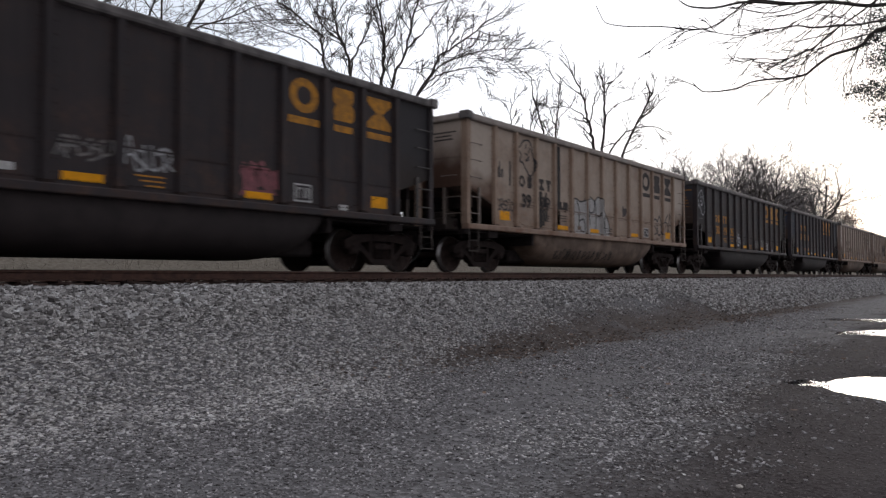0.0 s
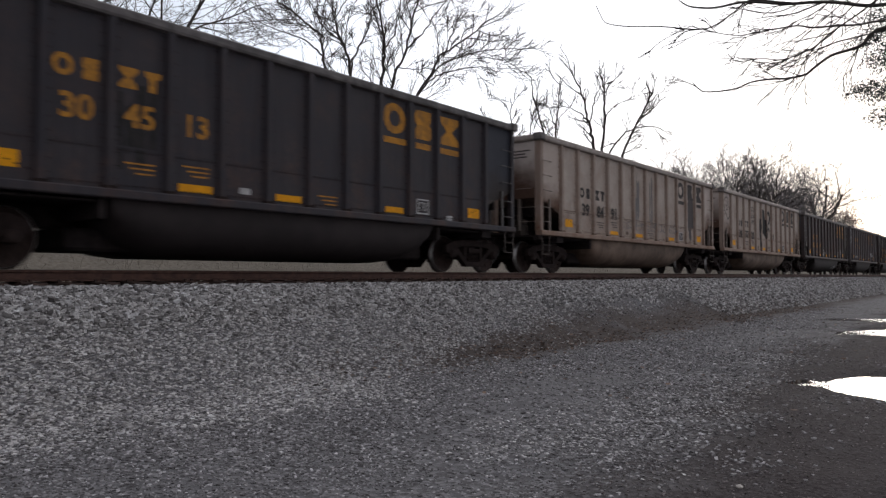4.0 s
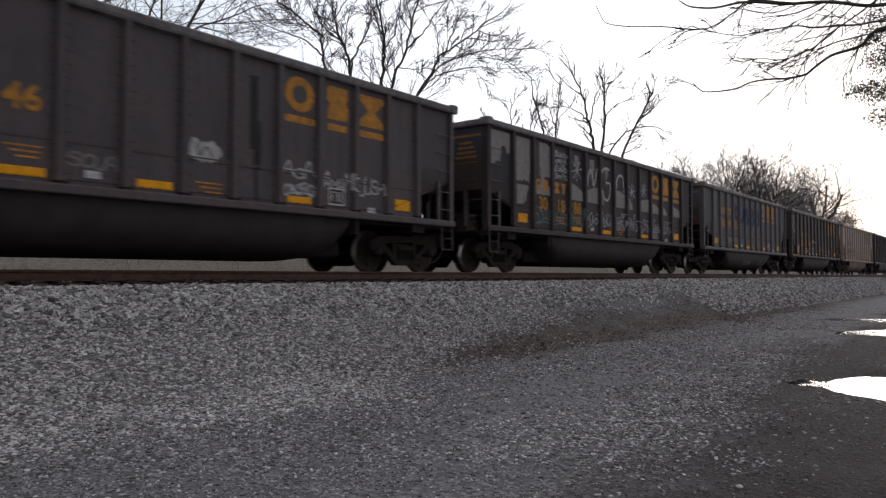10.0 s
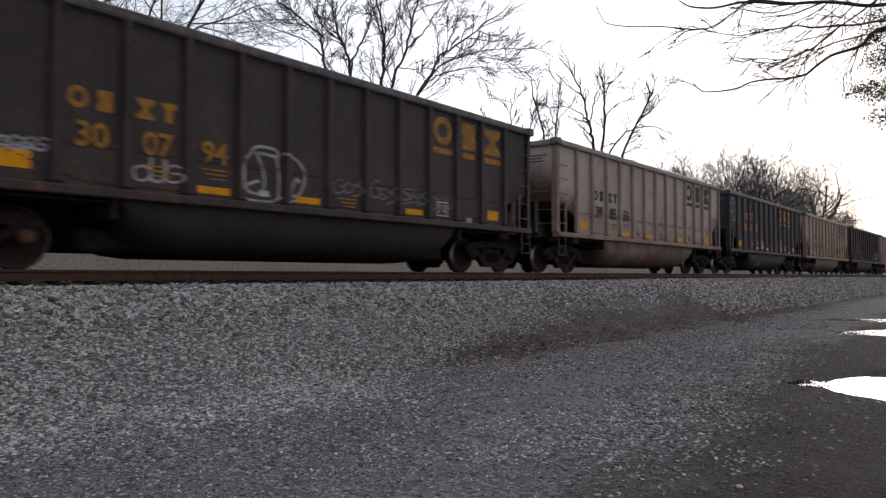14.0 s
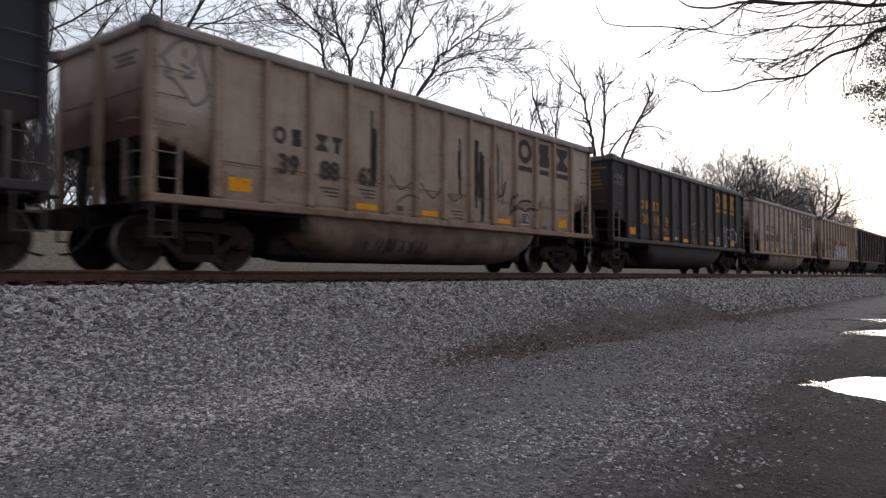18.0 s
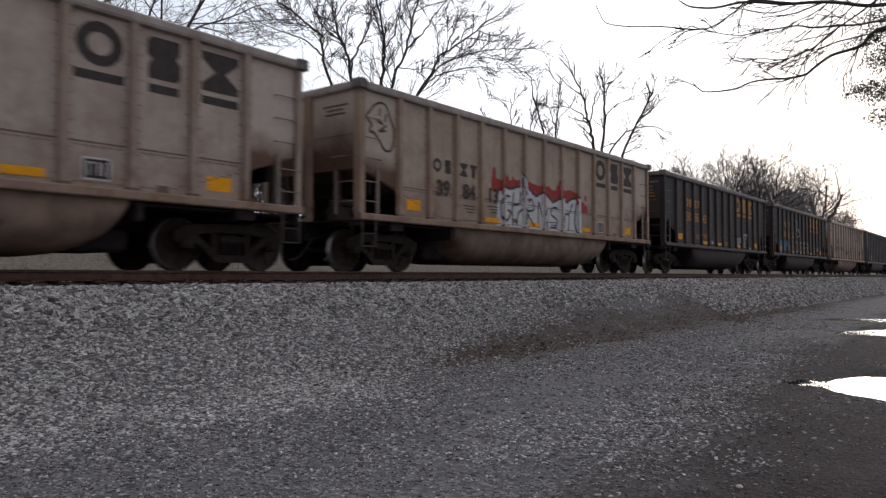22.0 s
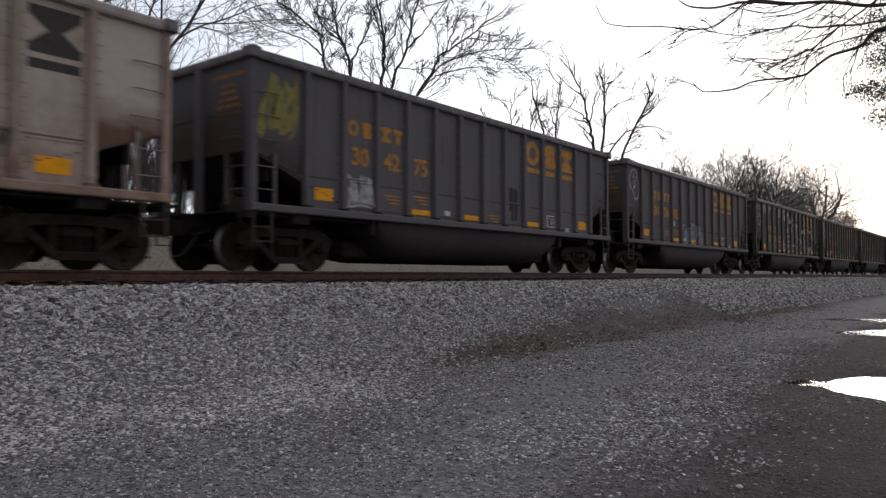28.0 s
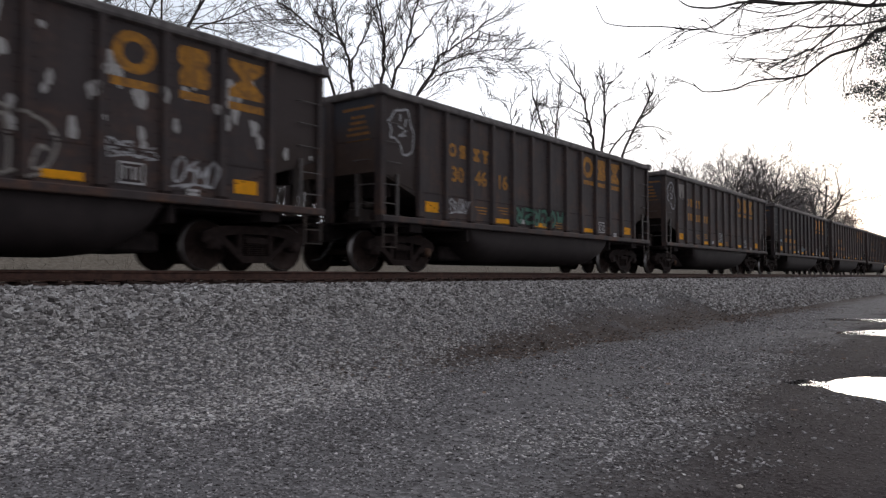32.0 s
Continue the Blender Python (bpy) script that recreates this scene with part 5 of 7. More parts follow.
# ---- trees ----
BARK = grimy("grey_brown_bark", (0.045, 0.038, 0.034), (0.10, 0.088, 0.08), 12, 0.95)
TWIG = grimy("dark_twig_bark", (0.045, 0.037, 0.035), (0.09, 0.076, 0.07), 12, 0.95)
# twig bark of the woods, lightened: distance haze put into the colour
HAZED_TWIG = grimy("hazed_twig_bark", (0.16, 0.146, 0.147), (0.27, 0.25, 0.25), 12, 0.95)
LEAF = grimy("dark_evergreen_leaf", (0.028, 0.036, 0.03), (0.06, 0.072, 0.06), 8, 0.7)
DRY = grimy("dry_brown_leaf", (0.2, 0.13, 0.09), (0.34, 0.235, 0.165), 8, 0.8)


class Branches:
    """Collects tapered tubes and turns them into meshes by thickness."""

    def __init__(self, seed):
        self.rng = random.Random(seed)
        self.sets = {"trunk": ([], []), "limbs": ([], []), "twigs": ([], [])}
        self.tips = []
        self.fine = 0.004

    def tube(self, pts, r0, r1):
        name, k = ("trunk", 8) if r0 > 0.11 else ("limbs", 5) if r0 > 0.022 else ("twigs", 3)
        co, fa = self.sets[name]
        base = len(co)
        for i, p in enumerate(pts):
            d = (pts[min(i + 1, len(pts) - 1)] - pts[max(i - 1, 0)]).normalized()
            s = d.cross(Vector((0.31, 0.22, 0.92))).normalized()
            u = s.cross(d)
            r = r0 + (r1 - r0) * i / (len(pts) - 1)
            for j in range(k):
                a = 2 * math.pi * j / k
                co.append(p + (s * math.cos(a) + u * math.sin(a)) * r)
        for i in range(len(pts) - 1):
            for j in range(k):
                fa.append((base + i * k + j, base + i * k + (j + 1) % k, base + (i + 1) * k + (j + 1) % k, base + (i + 1) * k + j))

    def grow(self, p, d, length, r, level, up=0.12, spread_=0.75, kids=(5, 5, 4), bend=0.16):
        g = self.rng
        n = 7 if level < 2 else 5 if level < 3 else 4
        pts = [p.copy()]
        d = d.normalized()
        dirs = [d]
        for i in range(n):
            d = (d + Vector((g.gauss(0, bend), g.gauss(0, bend), g.gauss(0, bend) + up * 0.35))).normalized()
            pts.append(pts[-1] + d * (length / n))
            dirs.append(d)
        self.tube(pts, r, max(self.fine * 0.6, r * (0.45 if level < len(kids) else 0.5)))
        self.tips.append((pts[-1], d))
        if level >= len(kids):
            return
        count = kids[level] + g.randint(-1, 1)
        low = 0.35 if level == 0 else 0.2
        for j in range(count):
            f = low + (1 - low) * (j + g.random() * 0.8) / count
            i = min(n - 1, int(f * n))
            q = pts[i].lerp(pts[i + 1], min(1.0, f * n - i))
            side = dirs[i].cross(Vector((g.gauss(0, 1), g.gauss(0, 1), g.gauss(0, 1)))).normalized()
            nd = (dirs[i] * g.uniform(0.8, 1.15) + side * spread_ * g.uniform(0.6, 1.1) + Vector((0, 0, up))).normalized()
            self.grow(q, nd, length * (0.72 - 0.38 * f) * g.uniform(0.75, 1.2), max(self.fine, r * (1 - 0.5 * f) * g.uniform(0.5, 0.72)), level + 1, up, spread_, kids, bend)

    def make(self, name, label, at, category="tree", group="", twig=None):
        root = tagged(new(name), label, category, group)
        root.matrix_basis = at
        for key, called, mat in (("trunk", "trunk", BARK), ("limbs", "limb", BARK), ("twigs", "crown", twig or TWIG)):
            co, fa = self.sets[key]
            if co:
                piece(called, quads(called, np.array([tuple(c) for c in co]), np.array(fa), mat, True), root)
        return root


def bare_tree(seed, stems, height, kids=(6, 6, 5, 4), lean=0.3, up=0.14, r=0.16, spread_=0.75, bend=0.13, fine=0.006):
    b = Branches(seed)
    b.fine = fine
    for i in range(stems):
        a = 2 * math.pi * i / stems + b.rng.uniform(-0.5, 0.5)
        k = lean * b.rng.uniform(0.5, 1.2) if stems > 1 else 0.04
        b.grow(Vector((0.25 * math.cos(a) * (stems > 1), 0.25 * math.sin(a) * (stems > 1), -0.4)), Vector((k * math.cos(a), k * math.sin(a), 1)), height * b.rng.uniform(0.62, 0.8), r * b.rng.uniform(0.75, 1.1), 0, up, spread_, kids, bend)
    return b


def on_ground(x, y, turn=0):
    return pose(x, y, float(ground_z(x, y)), 0, 0, turn)




def stemmed_tree(label, u0, w, stems, seed, thick=0.5, reach=(0.8, 2.4), kids=(0, 0, 4, 2)):
    """A tree of a few bent stems spread across the view; u to the right, w away from the eye, z up."""
    b = Branches(seed)
    b.fine = 0.00038 * w
    ca, sa = math.cos(radians(YAW)), math.sin(radians(YAW))
    foot = Vector((ca * w + sa * u0, sa * w - ca * u0, 0))
    for pts, r in stems:
        c = curve_through(list(pts), 5)
        line = [Vector((sa * u, -ca * u + b.rng.gauss(0, 0.05), z)) + Vector((b.rng.gauss(0, 0.06), 0, 0)) for u, z in c]
        b.tube(line, r, max(0.016, r * 0.28))
        for i in range(len(line) // 3, len(line) - 1):
            if b.rng.random() < thick:
                d = (line[i + 1] - line[i]).normalized()
                side = d.cross(Vector((b.rng.gauss(0, 1), b.rng.gauss(0, 1), b.rng.gauss(0, 1)))).normalized()
                b.grow(line[i], d + side * b.rng.uniform(0.5, 1.1), b.rng.uniform(*reach), max(b.fine, r * 0.3), 2, 0.1, 0.6, kids, 0.15)
    return b.make("bare_tree", label, pose(foot.x, foot.y, 0))


stemmed_tree("tall leafless tree with several stems behind the track", -3.5, 37.7, (
    (((-0.3, 2.5), (-1.0, 7), (-2.6, 12.0), (-2.83, 13.6), (-3.74, 14.6), (-4.8, 15.4), (-5.6, 16.4)), 0.10),
    (((-0.2, 2.5), (-0.6, 7), (-1.3, 12.0), (-1.8, 13.6), (-2.2, 15.0), (-2.5, 17.0)), 0.11),
    (((-1.2, 11.4), (-1.2, 12.6), (-0.6, 13.8), (-0.1, 15.5), (0.1, 17.3)), 0.07),
    (((0.0, 2.5), (0.1, 7), (0.3, 11.5), (0.47, 13.4), (0.1, 15.5), (-0.3, 17.5)), 0.12),
    (((0.2, 2.5), (0.4, 7), (0.88, 11.3), (1.55, 13.1), (2.1, 15.5), (2.5, 17.5)), 0.11),
    (((0.3, 2.5), (1.0, 7), (2.28, 10.8), (3.5, 12.8), (5.0, 13.9), (6.0, 14.7)), 0.10),
    (((2.5, 11.2), (3.3, 12.2), (4.6, 12.8), (6.0, 13.1), (7.3, 13.2)), 0.05), (((2.1, 10.6), (3.0, 11.6), (4.0, 12.0), (5.5, 12.2), (6.6, 11.9)), 0.05),
    (((3.5, 12.8), (4.0, 14.0), (4.3, 15.4)), 0.05), (((1.6, 13.1), (2.6, 14.2), (3.6, 15.6), (3.9, 16.6)), 0.05), (((0.45, 13.0), (1.0, 14.2), (1.2, 15.8), (1.3, 17)), 0.05),
    (((-2.8, 12.8), (-3.8, 13.6), (-5.3, 14.2), (-6.5, 14.7)), 0.05), (((-1.8, 13.5), (-2.9, 14.6), (-3.6, 16.0), (-3.9, 17)), 0.05)), 3, 1.0, (0.8, 2.5), (0, 0, 6, 4))
stemmed_tree("leafless tree with dark spreading stems beyond the railway", 12.0, 56, (
    (((-0.1, 2.5), (-0.2, 7), (-0.43, 11.4), (-0.74, 13.1), (-1.1, 14.9), (-1.95, 17.0)), 0.17),
    (((0.1, 2.5), (0.25, 7), (0.35, 11.1), (0.52, 14.2), (0.43, 16), (0.2, 17.3)), 0.15),
    (((0.3, 2.5), (0.8, 7), (1.95, 10.7), (3.0, 13.1), (3.9, 14.7), (3.8, 16.4)), 0.14),
    (((0.3, 9.0), (1.0, 11.0), (2.2, 12.4), (3.9, 12.85), (5.0, 12.6)), 0.09),
    (((-0.74, 13.1), (-1.3, 13.8), (-2.0, 14.2), (-3.0, 14.5)), 0.07), (((-0.65, 13.0), (-0.4, 14.4), (0.1, 16.0)), 0.07),
    (((0.5, 15.3), (1.0, 16.2), (1.7, 16.8)), 0.05), (((0.5, 12.6), (0.8, 13.8), (1.3, 14.4), (3.0, 15.3)), 0.06), (((3.2, 13.4), (3.9, 14.4), (4.8, 15.7)), 0.06)), 8)
stemmed_tree("slender leafless tree with two upright stems beyond the railway", 8.3, 56, (
    (((-0.1, 2.5), (-0.3, 8), (-0.6, 12.5), (-1.2, 15.0), (-1.5, 16.8)), 0.12), (((0.1, 2.5), (0.3, 8), (0.45, 12.3), (0.66, 14.2), (0.75, 16.4)), 0.11),
    (((0.5, 12.5), (0.1, 13.8), (-0.5, 14.8)), 0.05)), 19)
stemmed_tree("small leafless tree with crooked stems beyond the railway", 5.9, 56, (
    (((0.0, 2.5), (-0.2, 9), (-0.6, 13.2), (-0.7, 15.3)), 0.09), (((0.3, 2.5), (0.5, 9), (0.9, 12.8), (1.3, 14.2)), 0.08),
    (((-0.3, 2.5), (-1.0, 9.5), (-2.2, 12.4), (-3.6, 13.1)), 0.07), (((0.6, 9.5), (1.4, 11.5), (2.4, 12.6)), 0.06)), 27, 0.9, (0.8, 2.0), (0, 0, 5, 3))
bare_tree(17, 3, 9.5, (3, 3, 3, 2), 0.3, 0.12, 0.10, 0.75, 0.14, 0.014).make("bare_tree", "thin leafless tree with bent stems beyond the railway", on_ground(45, 30, 0))
bare_tree(12, 3, 16, (6, 6, 6, 4), 0.4, 0.03, 0.14, 0.85, 0.15, 0.009).make("bare_tree", "leafless tree with fine drooping twigs beyond the track", on_ground(10.5, 26.5, 0))
WOODS = []
for k in range(5):
    t = bare_tree(40 + k, 1 + k % 3, 12.0 + 0.9 * k, (6, 6, 4), 0.22, 0.05, 0.13, 0.95, 0.17, 0.018)
    WOODS.append(t.make("wood_tree", "slender leafless tree in the strip of woods", on_ground(-38 + 7 * k, 52 + k), "tree", "trees in the strip of woods", HAZED_TWIG))
rng = random.Random(9)
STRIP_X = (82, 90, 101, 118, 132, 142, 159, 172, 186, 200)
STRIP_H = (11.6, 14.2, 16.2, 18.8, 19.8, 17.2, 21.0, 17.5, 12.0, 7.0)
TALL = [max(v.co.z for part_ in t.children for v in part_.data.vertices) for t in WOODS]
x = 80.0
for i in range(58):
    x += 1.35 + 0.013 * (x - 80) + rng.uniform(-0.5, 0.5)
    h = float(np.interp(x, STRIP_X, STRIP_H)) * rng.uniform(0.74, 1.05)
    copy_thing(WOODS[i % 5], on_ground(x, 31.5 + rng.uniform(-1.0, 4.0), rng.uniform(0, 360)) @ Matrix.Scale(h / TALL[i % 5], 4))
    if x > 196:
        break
for i in range(26):
    x, y = -32 + i * 2.8 + rng.uniform(-1.5, 1.5), 44 + rng.uniform(-5, 14)
    copy_thing(WOODS[(i + 1) % 5], on_ground(x, y, rng.uniform(0, 360)))


def brown_leaf_tree(x, y, height, seed):
    """A tree that has kept its dead leaves."""
    b = bare_tree(seed, 2, height, (5, 5, 4), 0.2, 0.05, 0.14, 0.85, 0.15, 0.02)
    tree = b.make("brown_leaved_tree", "tree with dead brown leaves at the end of the woods", on_ground(x, y), "tree", "", HAZED_TWIG)
    r = random.Random(seed)
    co, fa = [], []
    for p, d in b.tips:
        for _ in range(9):
            q = p + Vector((r.gauss(0, 0.45), r.gauss(0, 0.45), r.gauss(0, 0.4)))
            e = Vector((r.gauss(0, 1), r.gauss(0, 1), r.gauss(0, 1))).normalized() * 0.14
            f = e.cross(Vector((r.gauss(0, 1), r.gauss(0, 1), r.gauss(0, 1)))).normalized() * 0.08
            n = len(co)
            co += [q + e, q + f, q - e, q - f]
            fa.append((n, n + 1, n + 2, n + 3))
    piece("crown", quads("crown", np.array([tuple(c) for c in co]), np.array(fa), DRY), tree, None, "dead brown leaves")


brown_leaf_tree(178, 31.0, 12.5, 91), brown_leaf_tree(190, 31.0, 9.0, 92)
SHRUBS = []
for k in range(3):
    t = bare_tree(60 + k, 9, 3.6 + 0.5 * k, (4, 4, 3), 0.55, 0.1, 0.03, 0.8, 0.15, 0.009)
    SHRUBS.append(t.make("bare_shrub", "tangled leafless shrub on the bank behind the track", on_ground(2.0 + 4.5 * k, 24.5 + k), "shrub", "shrubs on the bank"))
for i in range(56):
    copy_thing(SHRUBS[i % 3], on_ground(-7 + i * 1.7 + rng.uniform(-1, 1), 23 + rng.uniform(-1.5, 9), rng.uniform(0, 360)))

for i in range(34):
    copy_thing(SHRUBS[(i + 1) % 3], on_ground(-6 + i * 1.05 + rng.uniform(-1, 1), 28 + rng.uniform(-2, 7), rng.uniform(0, 360)) @ Matrix.Scale(rng.uniform(1.1, 1.5), 4))


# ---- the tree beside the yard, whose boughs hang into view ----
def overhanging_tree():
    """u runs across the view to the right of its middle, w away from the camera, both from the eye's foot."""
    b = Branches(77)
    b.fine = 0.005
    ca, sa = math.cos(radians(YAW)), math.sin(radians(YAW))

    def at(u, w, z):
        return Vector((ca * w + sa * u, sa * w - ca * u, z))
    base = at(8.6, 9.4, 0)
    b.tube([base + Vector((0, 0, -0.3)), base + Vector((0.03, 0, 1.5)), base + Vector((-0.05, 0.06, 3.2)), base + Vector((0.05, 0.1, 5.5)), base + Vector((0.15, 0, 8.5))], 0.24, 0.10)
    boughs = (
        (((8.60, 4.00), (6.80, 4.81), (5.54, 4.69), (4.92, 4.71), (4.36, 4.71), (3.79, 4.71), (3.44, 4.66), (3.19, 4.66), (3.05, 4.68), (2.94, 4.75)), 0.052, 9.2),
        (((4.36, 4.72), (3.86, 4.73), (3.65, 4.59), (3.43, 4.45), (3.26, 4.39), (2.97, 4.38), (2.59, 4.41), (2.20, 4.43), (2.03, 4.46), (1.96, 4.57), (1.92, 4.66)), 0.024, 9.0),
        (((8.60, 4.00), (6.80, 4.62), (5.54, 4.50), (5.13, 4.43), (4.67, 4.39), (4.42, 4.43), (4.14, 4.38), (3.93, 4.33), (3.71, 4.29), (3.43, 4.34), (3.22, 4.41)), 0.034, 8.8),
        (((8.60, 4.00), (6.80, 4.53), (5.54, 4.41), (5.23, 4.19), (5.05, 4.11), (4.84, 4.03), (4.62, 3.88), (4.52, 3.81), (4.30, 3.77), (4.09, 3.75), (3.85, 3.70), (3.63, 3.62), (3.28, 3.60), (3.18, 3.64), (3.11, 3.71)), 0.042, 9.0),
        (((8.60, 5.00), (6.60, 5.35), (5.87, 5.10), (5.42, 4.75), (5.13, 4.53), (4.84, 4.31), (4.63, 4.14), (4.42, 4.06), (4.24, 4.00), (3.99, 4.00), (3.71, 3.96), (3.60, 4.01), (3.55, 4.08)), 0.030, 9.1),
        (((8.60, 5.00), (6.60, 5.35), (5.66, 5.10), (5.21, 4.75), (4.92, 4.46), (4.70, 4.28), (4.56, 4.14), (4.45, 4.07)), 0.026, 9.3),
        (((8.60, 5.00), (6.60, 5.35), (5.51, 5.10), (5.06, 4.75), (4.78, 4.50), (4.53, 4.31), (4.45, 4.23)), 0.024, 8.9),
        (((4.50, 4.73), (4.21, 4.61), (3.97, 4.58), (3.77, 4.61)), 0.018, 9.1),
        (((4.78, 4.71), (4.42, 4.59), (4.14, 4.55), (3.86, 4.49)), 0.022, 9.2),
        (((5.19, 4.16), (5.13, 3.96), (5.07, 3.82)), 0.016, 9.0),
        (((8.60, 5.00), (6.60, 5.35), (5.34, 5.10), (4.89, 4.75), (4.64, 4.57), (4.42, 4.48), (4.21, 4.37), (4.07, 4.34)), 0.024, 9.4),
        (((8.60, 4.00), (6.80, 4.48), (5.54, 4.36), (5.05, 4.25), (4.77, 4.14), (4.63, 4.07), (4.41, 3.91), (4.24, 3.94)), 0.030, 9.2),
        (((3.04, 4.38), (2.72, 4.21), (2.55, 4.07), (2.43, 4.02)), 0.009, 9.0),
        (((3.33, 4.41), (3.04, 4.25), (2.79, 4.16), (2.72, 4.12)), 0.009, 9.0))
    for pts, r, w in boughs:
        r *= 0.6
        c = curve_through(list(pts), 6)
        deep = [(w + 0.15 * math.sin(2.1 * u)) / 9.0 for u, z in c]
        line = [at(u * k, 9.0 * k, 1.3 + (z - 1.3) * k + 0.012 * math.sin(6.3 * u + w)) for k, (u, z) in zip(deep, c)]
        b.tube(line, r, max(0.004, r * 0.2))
        for i in range(6, len(line) - 2):
            if c[i][0] > 6.2 or b.rng.random() < (0.93 if c[i][0] < 3.1 else 0.88 if c[i][0] < 3.9 else 0.7):
                continue
            d = (line[i + 1] - line[i]).normalized()
            side = Vector((b.rng.gauss(0, 0.45), b.rng.gauss(0, 0.45), b.rng.gauss(-0.22, 0.4)))
            near = min(1.0, max(0.25, (c[i][0] - 1.5) / 4.0))
            b.grow(line[i], d + side * 0.6, b.rng.uniform(0.35, 1.0) * near, max(0.0065, r * 0.3), 2, -0.03, 0.5, (0, 0, 2, 1), 0.15)
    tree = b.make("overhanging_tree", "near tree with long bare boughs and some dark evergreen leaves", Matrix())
    # leaves: small bent blades in loose clumps
    rng = random.Random(31)
    co, fa = [], []
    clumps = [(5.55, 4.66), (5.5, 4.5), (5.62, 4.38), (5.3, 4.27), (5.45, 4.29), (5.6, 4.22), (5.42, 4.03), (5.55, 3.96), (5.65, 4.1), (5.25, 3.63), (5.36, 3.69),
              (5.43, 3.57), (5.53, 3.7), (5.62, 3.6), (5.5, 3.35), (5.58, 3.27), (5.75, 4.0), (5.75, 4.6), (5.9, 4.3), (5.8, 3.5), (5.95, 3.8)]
    for u, z in clumps:
        for _ in range(230):
            p = at(u + rng.gauss(0, 0.07), 9.1 + rng.gauss(0, 0.15), z + rng.gauss(0, 0.05))
            d = Vector((rng.gauss(0, 1), rng.gauss(0, 1), rng.gauss(-0.3, 0.8))).normalized()
            s = d.cross(Vector((rng.gauss(0, 1), rng.gauss(0, 1), rng.gauss(0, 1)))).normalized()
            n = len(co)
            ln, wd = rng.uniform(0.025, 0.055), rng.uniform(0.005, 0.010)
            co += [p, p + d * ln * 0.5 + s * wd, p + d * ln + Vector((0, 0, -0.008)), p + d * ln * 0.5 - s * wd]
            fa.append((n, n + 1, n + 2, n + 3))
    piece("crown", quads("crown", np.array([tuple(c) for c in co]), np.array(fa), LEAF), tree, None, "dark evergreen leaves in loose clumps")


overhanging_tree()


# ---- dry grass on the far side of the track ----
def dry_grass():
    r = np.random.default_rng(4)
    n = 16000
    x, y = r.uniform(-6, 95, n), r.uniform(15.2, 20.5, n)
    z = ground_z(x, y) - 0.02
    h, a = r.uniform(0.12, 0.5, n) * (0.6 + 0.5 * value_noise(x * 0.8, y * 0.8, 5)), r.uniform(0, 6.28, n)
    lx, ly = r.normal(0, 0.12, n), r.normal(0, 0.12, n)
    wx, wy = 0.008 * np.cos(a), 0.008 * np.sin(a)
    co = np.stack([np.stack([x - wx, y - wy, z], -1), np.stack([x + wx, y + wy, z], -1), np.stack([x + lx, y + ly, z + h], -1)], 1).reshape(-1, 3)
    q = np.arange(3 * n).reshape(-1, 3)
    tagged(new("dry_grass", quads("dry_grass", co, q, STRAW)), "dry straw-coloured winter grass beyond the track", "grass", "", "stuff")


STRAW = grimy("dry_straw", (0.19, 0.165, 0.13), (0.34, 0.30, 0.25), 9, 0.9)
dry_grass()


# ---- the train ----
# build, livery, fleet number (-- where it cannot be told), coupler behind it against an even spacing
L, S = "long", "short"
TRAIN = [
    (L, "black", "-- -- --", -0.04), (L, "tan", "39 79 --", 0.13), (L, "black", "30 19 35", 0.36), (S, "navy", "30 45 13", -0.20), (L, "white", "39 84 91", -0.01),
    (L, "white", "39 77 28", 0.15), (L, "brown", "30 16 14", 0.30), (S, "grey", "30 37 46", -0.26), (L, "black", "30 18 88", 0.03), (S, "slate", "30 49 12", -0.62),
    (L, "brown", "30 07 94", -0.31), (L, "white", "39 85 56", -0.10), (S, "navy", "30 41 47", -0.59), (L, "tan", "39 88 62", -0.34), (L, "black", "30 18 9", 0.05),
    (L, "white", "39 79 67", 0.39), (L, "tan", "39 84 13", 0.63), (S, "black", "30 35 43", 0.32), (S, "black", "30 32 35", -0.06), (L, "white", "39 -- --", 0.30),
    (S, "slate", "30 42 75", -0.12), (S, "grey", "30 56 92", -0.57), (L, "brown", "30 16 82", -0.02), (S, "brown", "30 46 16", -0.45), (S, "brown", "-- -- --", -0.50),
    (L, "black", "-- -- --", -0.30), (L, "brown", "-- -- --", -0.40), (S, "brown", "-- -- --", -0.9)]
LABEL = {
    "black": "black steel coal car with gold markings on steel wheels", "navy": "blue-black steel coal car with gold markings on steel wheels",
    "slate": "blue-grey steel coal car with gold markings on steel wheels",
    "grey": "faded grey steel coal car with gold markings on steel wheels", "brown": "brown-black dusty coal car with faded gold markings",
    "white": "dusty white coal car with black markings and rust", "tan": "rust-stained tan coal car with black markings"}
EXTRA = {1: "rust-stained tan coal car with grey block graffiti and black runs", 8: "black coal car with buffed cream patches and scrawled graffiti", 9: "faded grey coal car with dark blue bubble graffiti",
         16: "rust-stained tan coal car with white and red block graffiti", 18: "black coal car with a sprayed grey word and blue scrawl", 22: "brown-black coal car with peeling cream paint patches", 23: "brown-black coal car with small green graffiti"}


def bays(k):
    """Span of bay k, or of bays k[0] to k[1]."""
    a, b = k if isinstance(k, tuple) else (k, k)
    half = BAY / 2 if 0 < a < 13 else END_BAY / 2
    return bay_x(a) - half + 0.12, bay_x(b) + BAY / 2 - 0.12


def word(car, text, first, z, mat):
    for i, ch in enumerate(text):
        piece("sprayed_letter", text_mesh(ch, mat, "spray", 0.74), car, pose(bay_x(first + i), -SIDE - 0.026, z, 90))


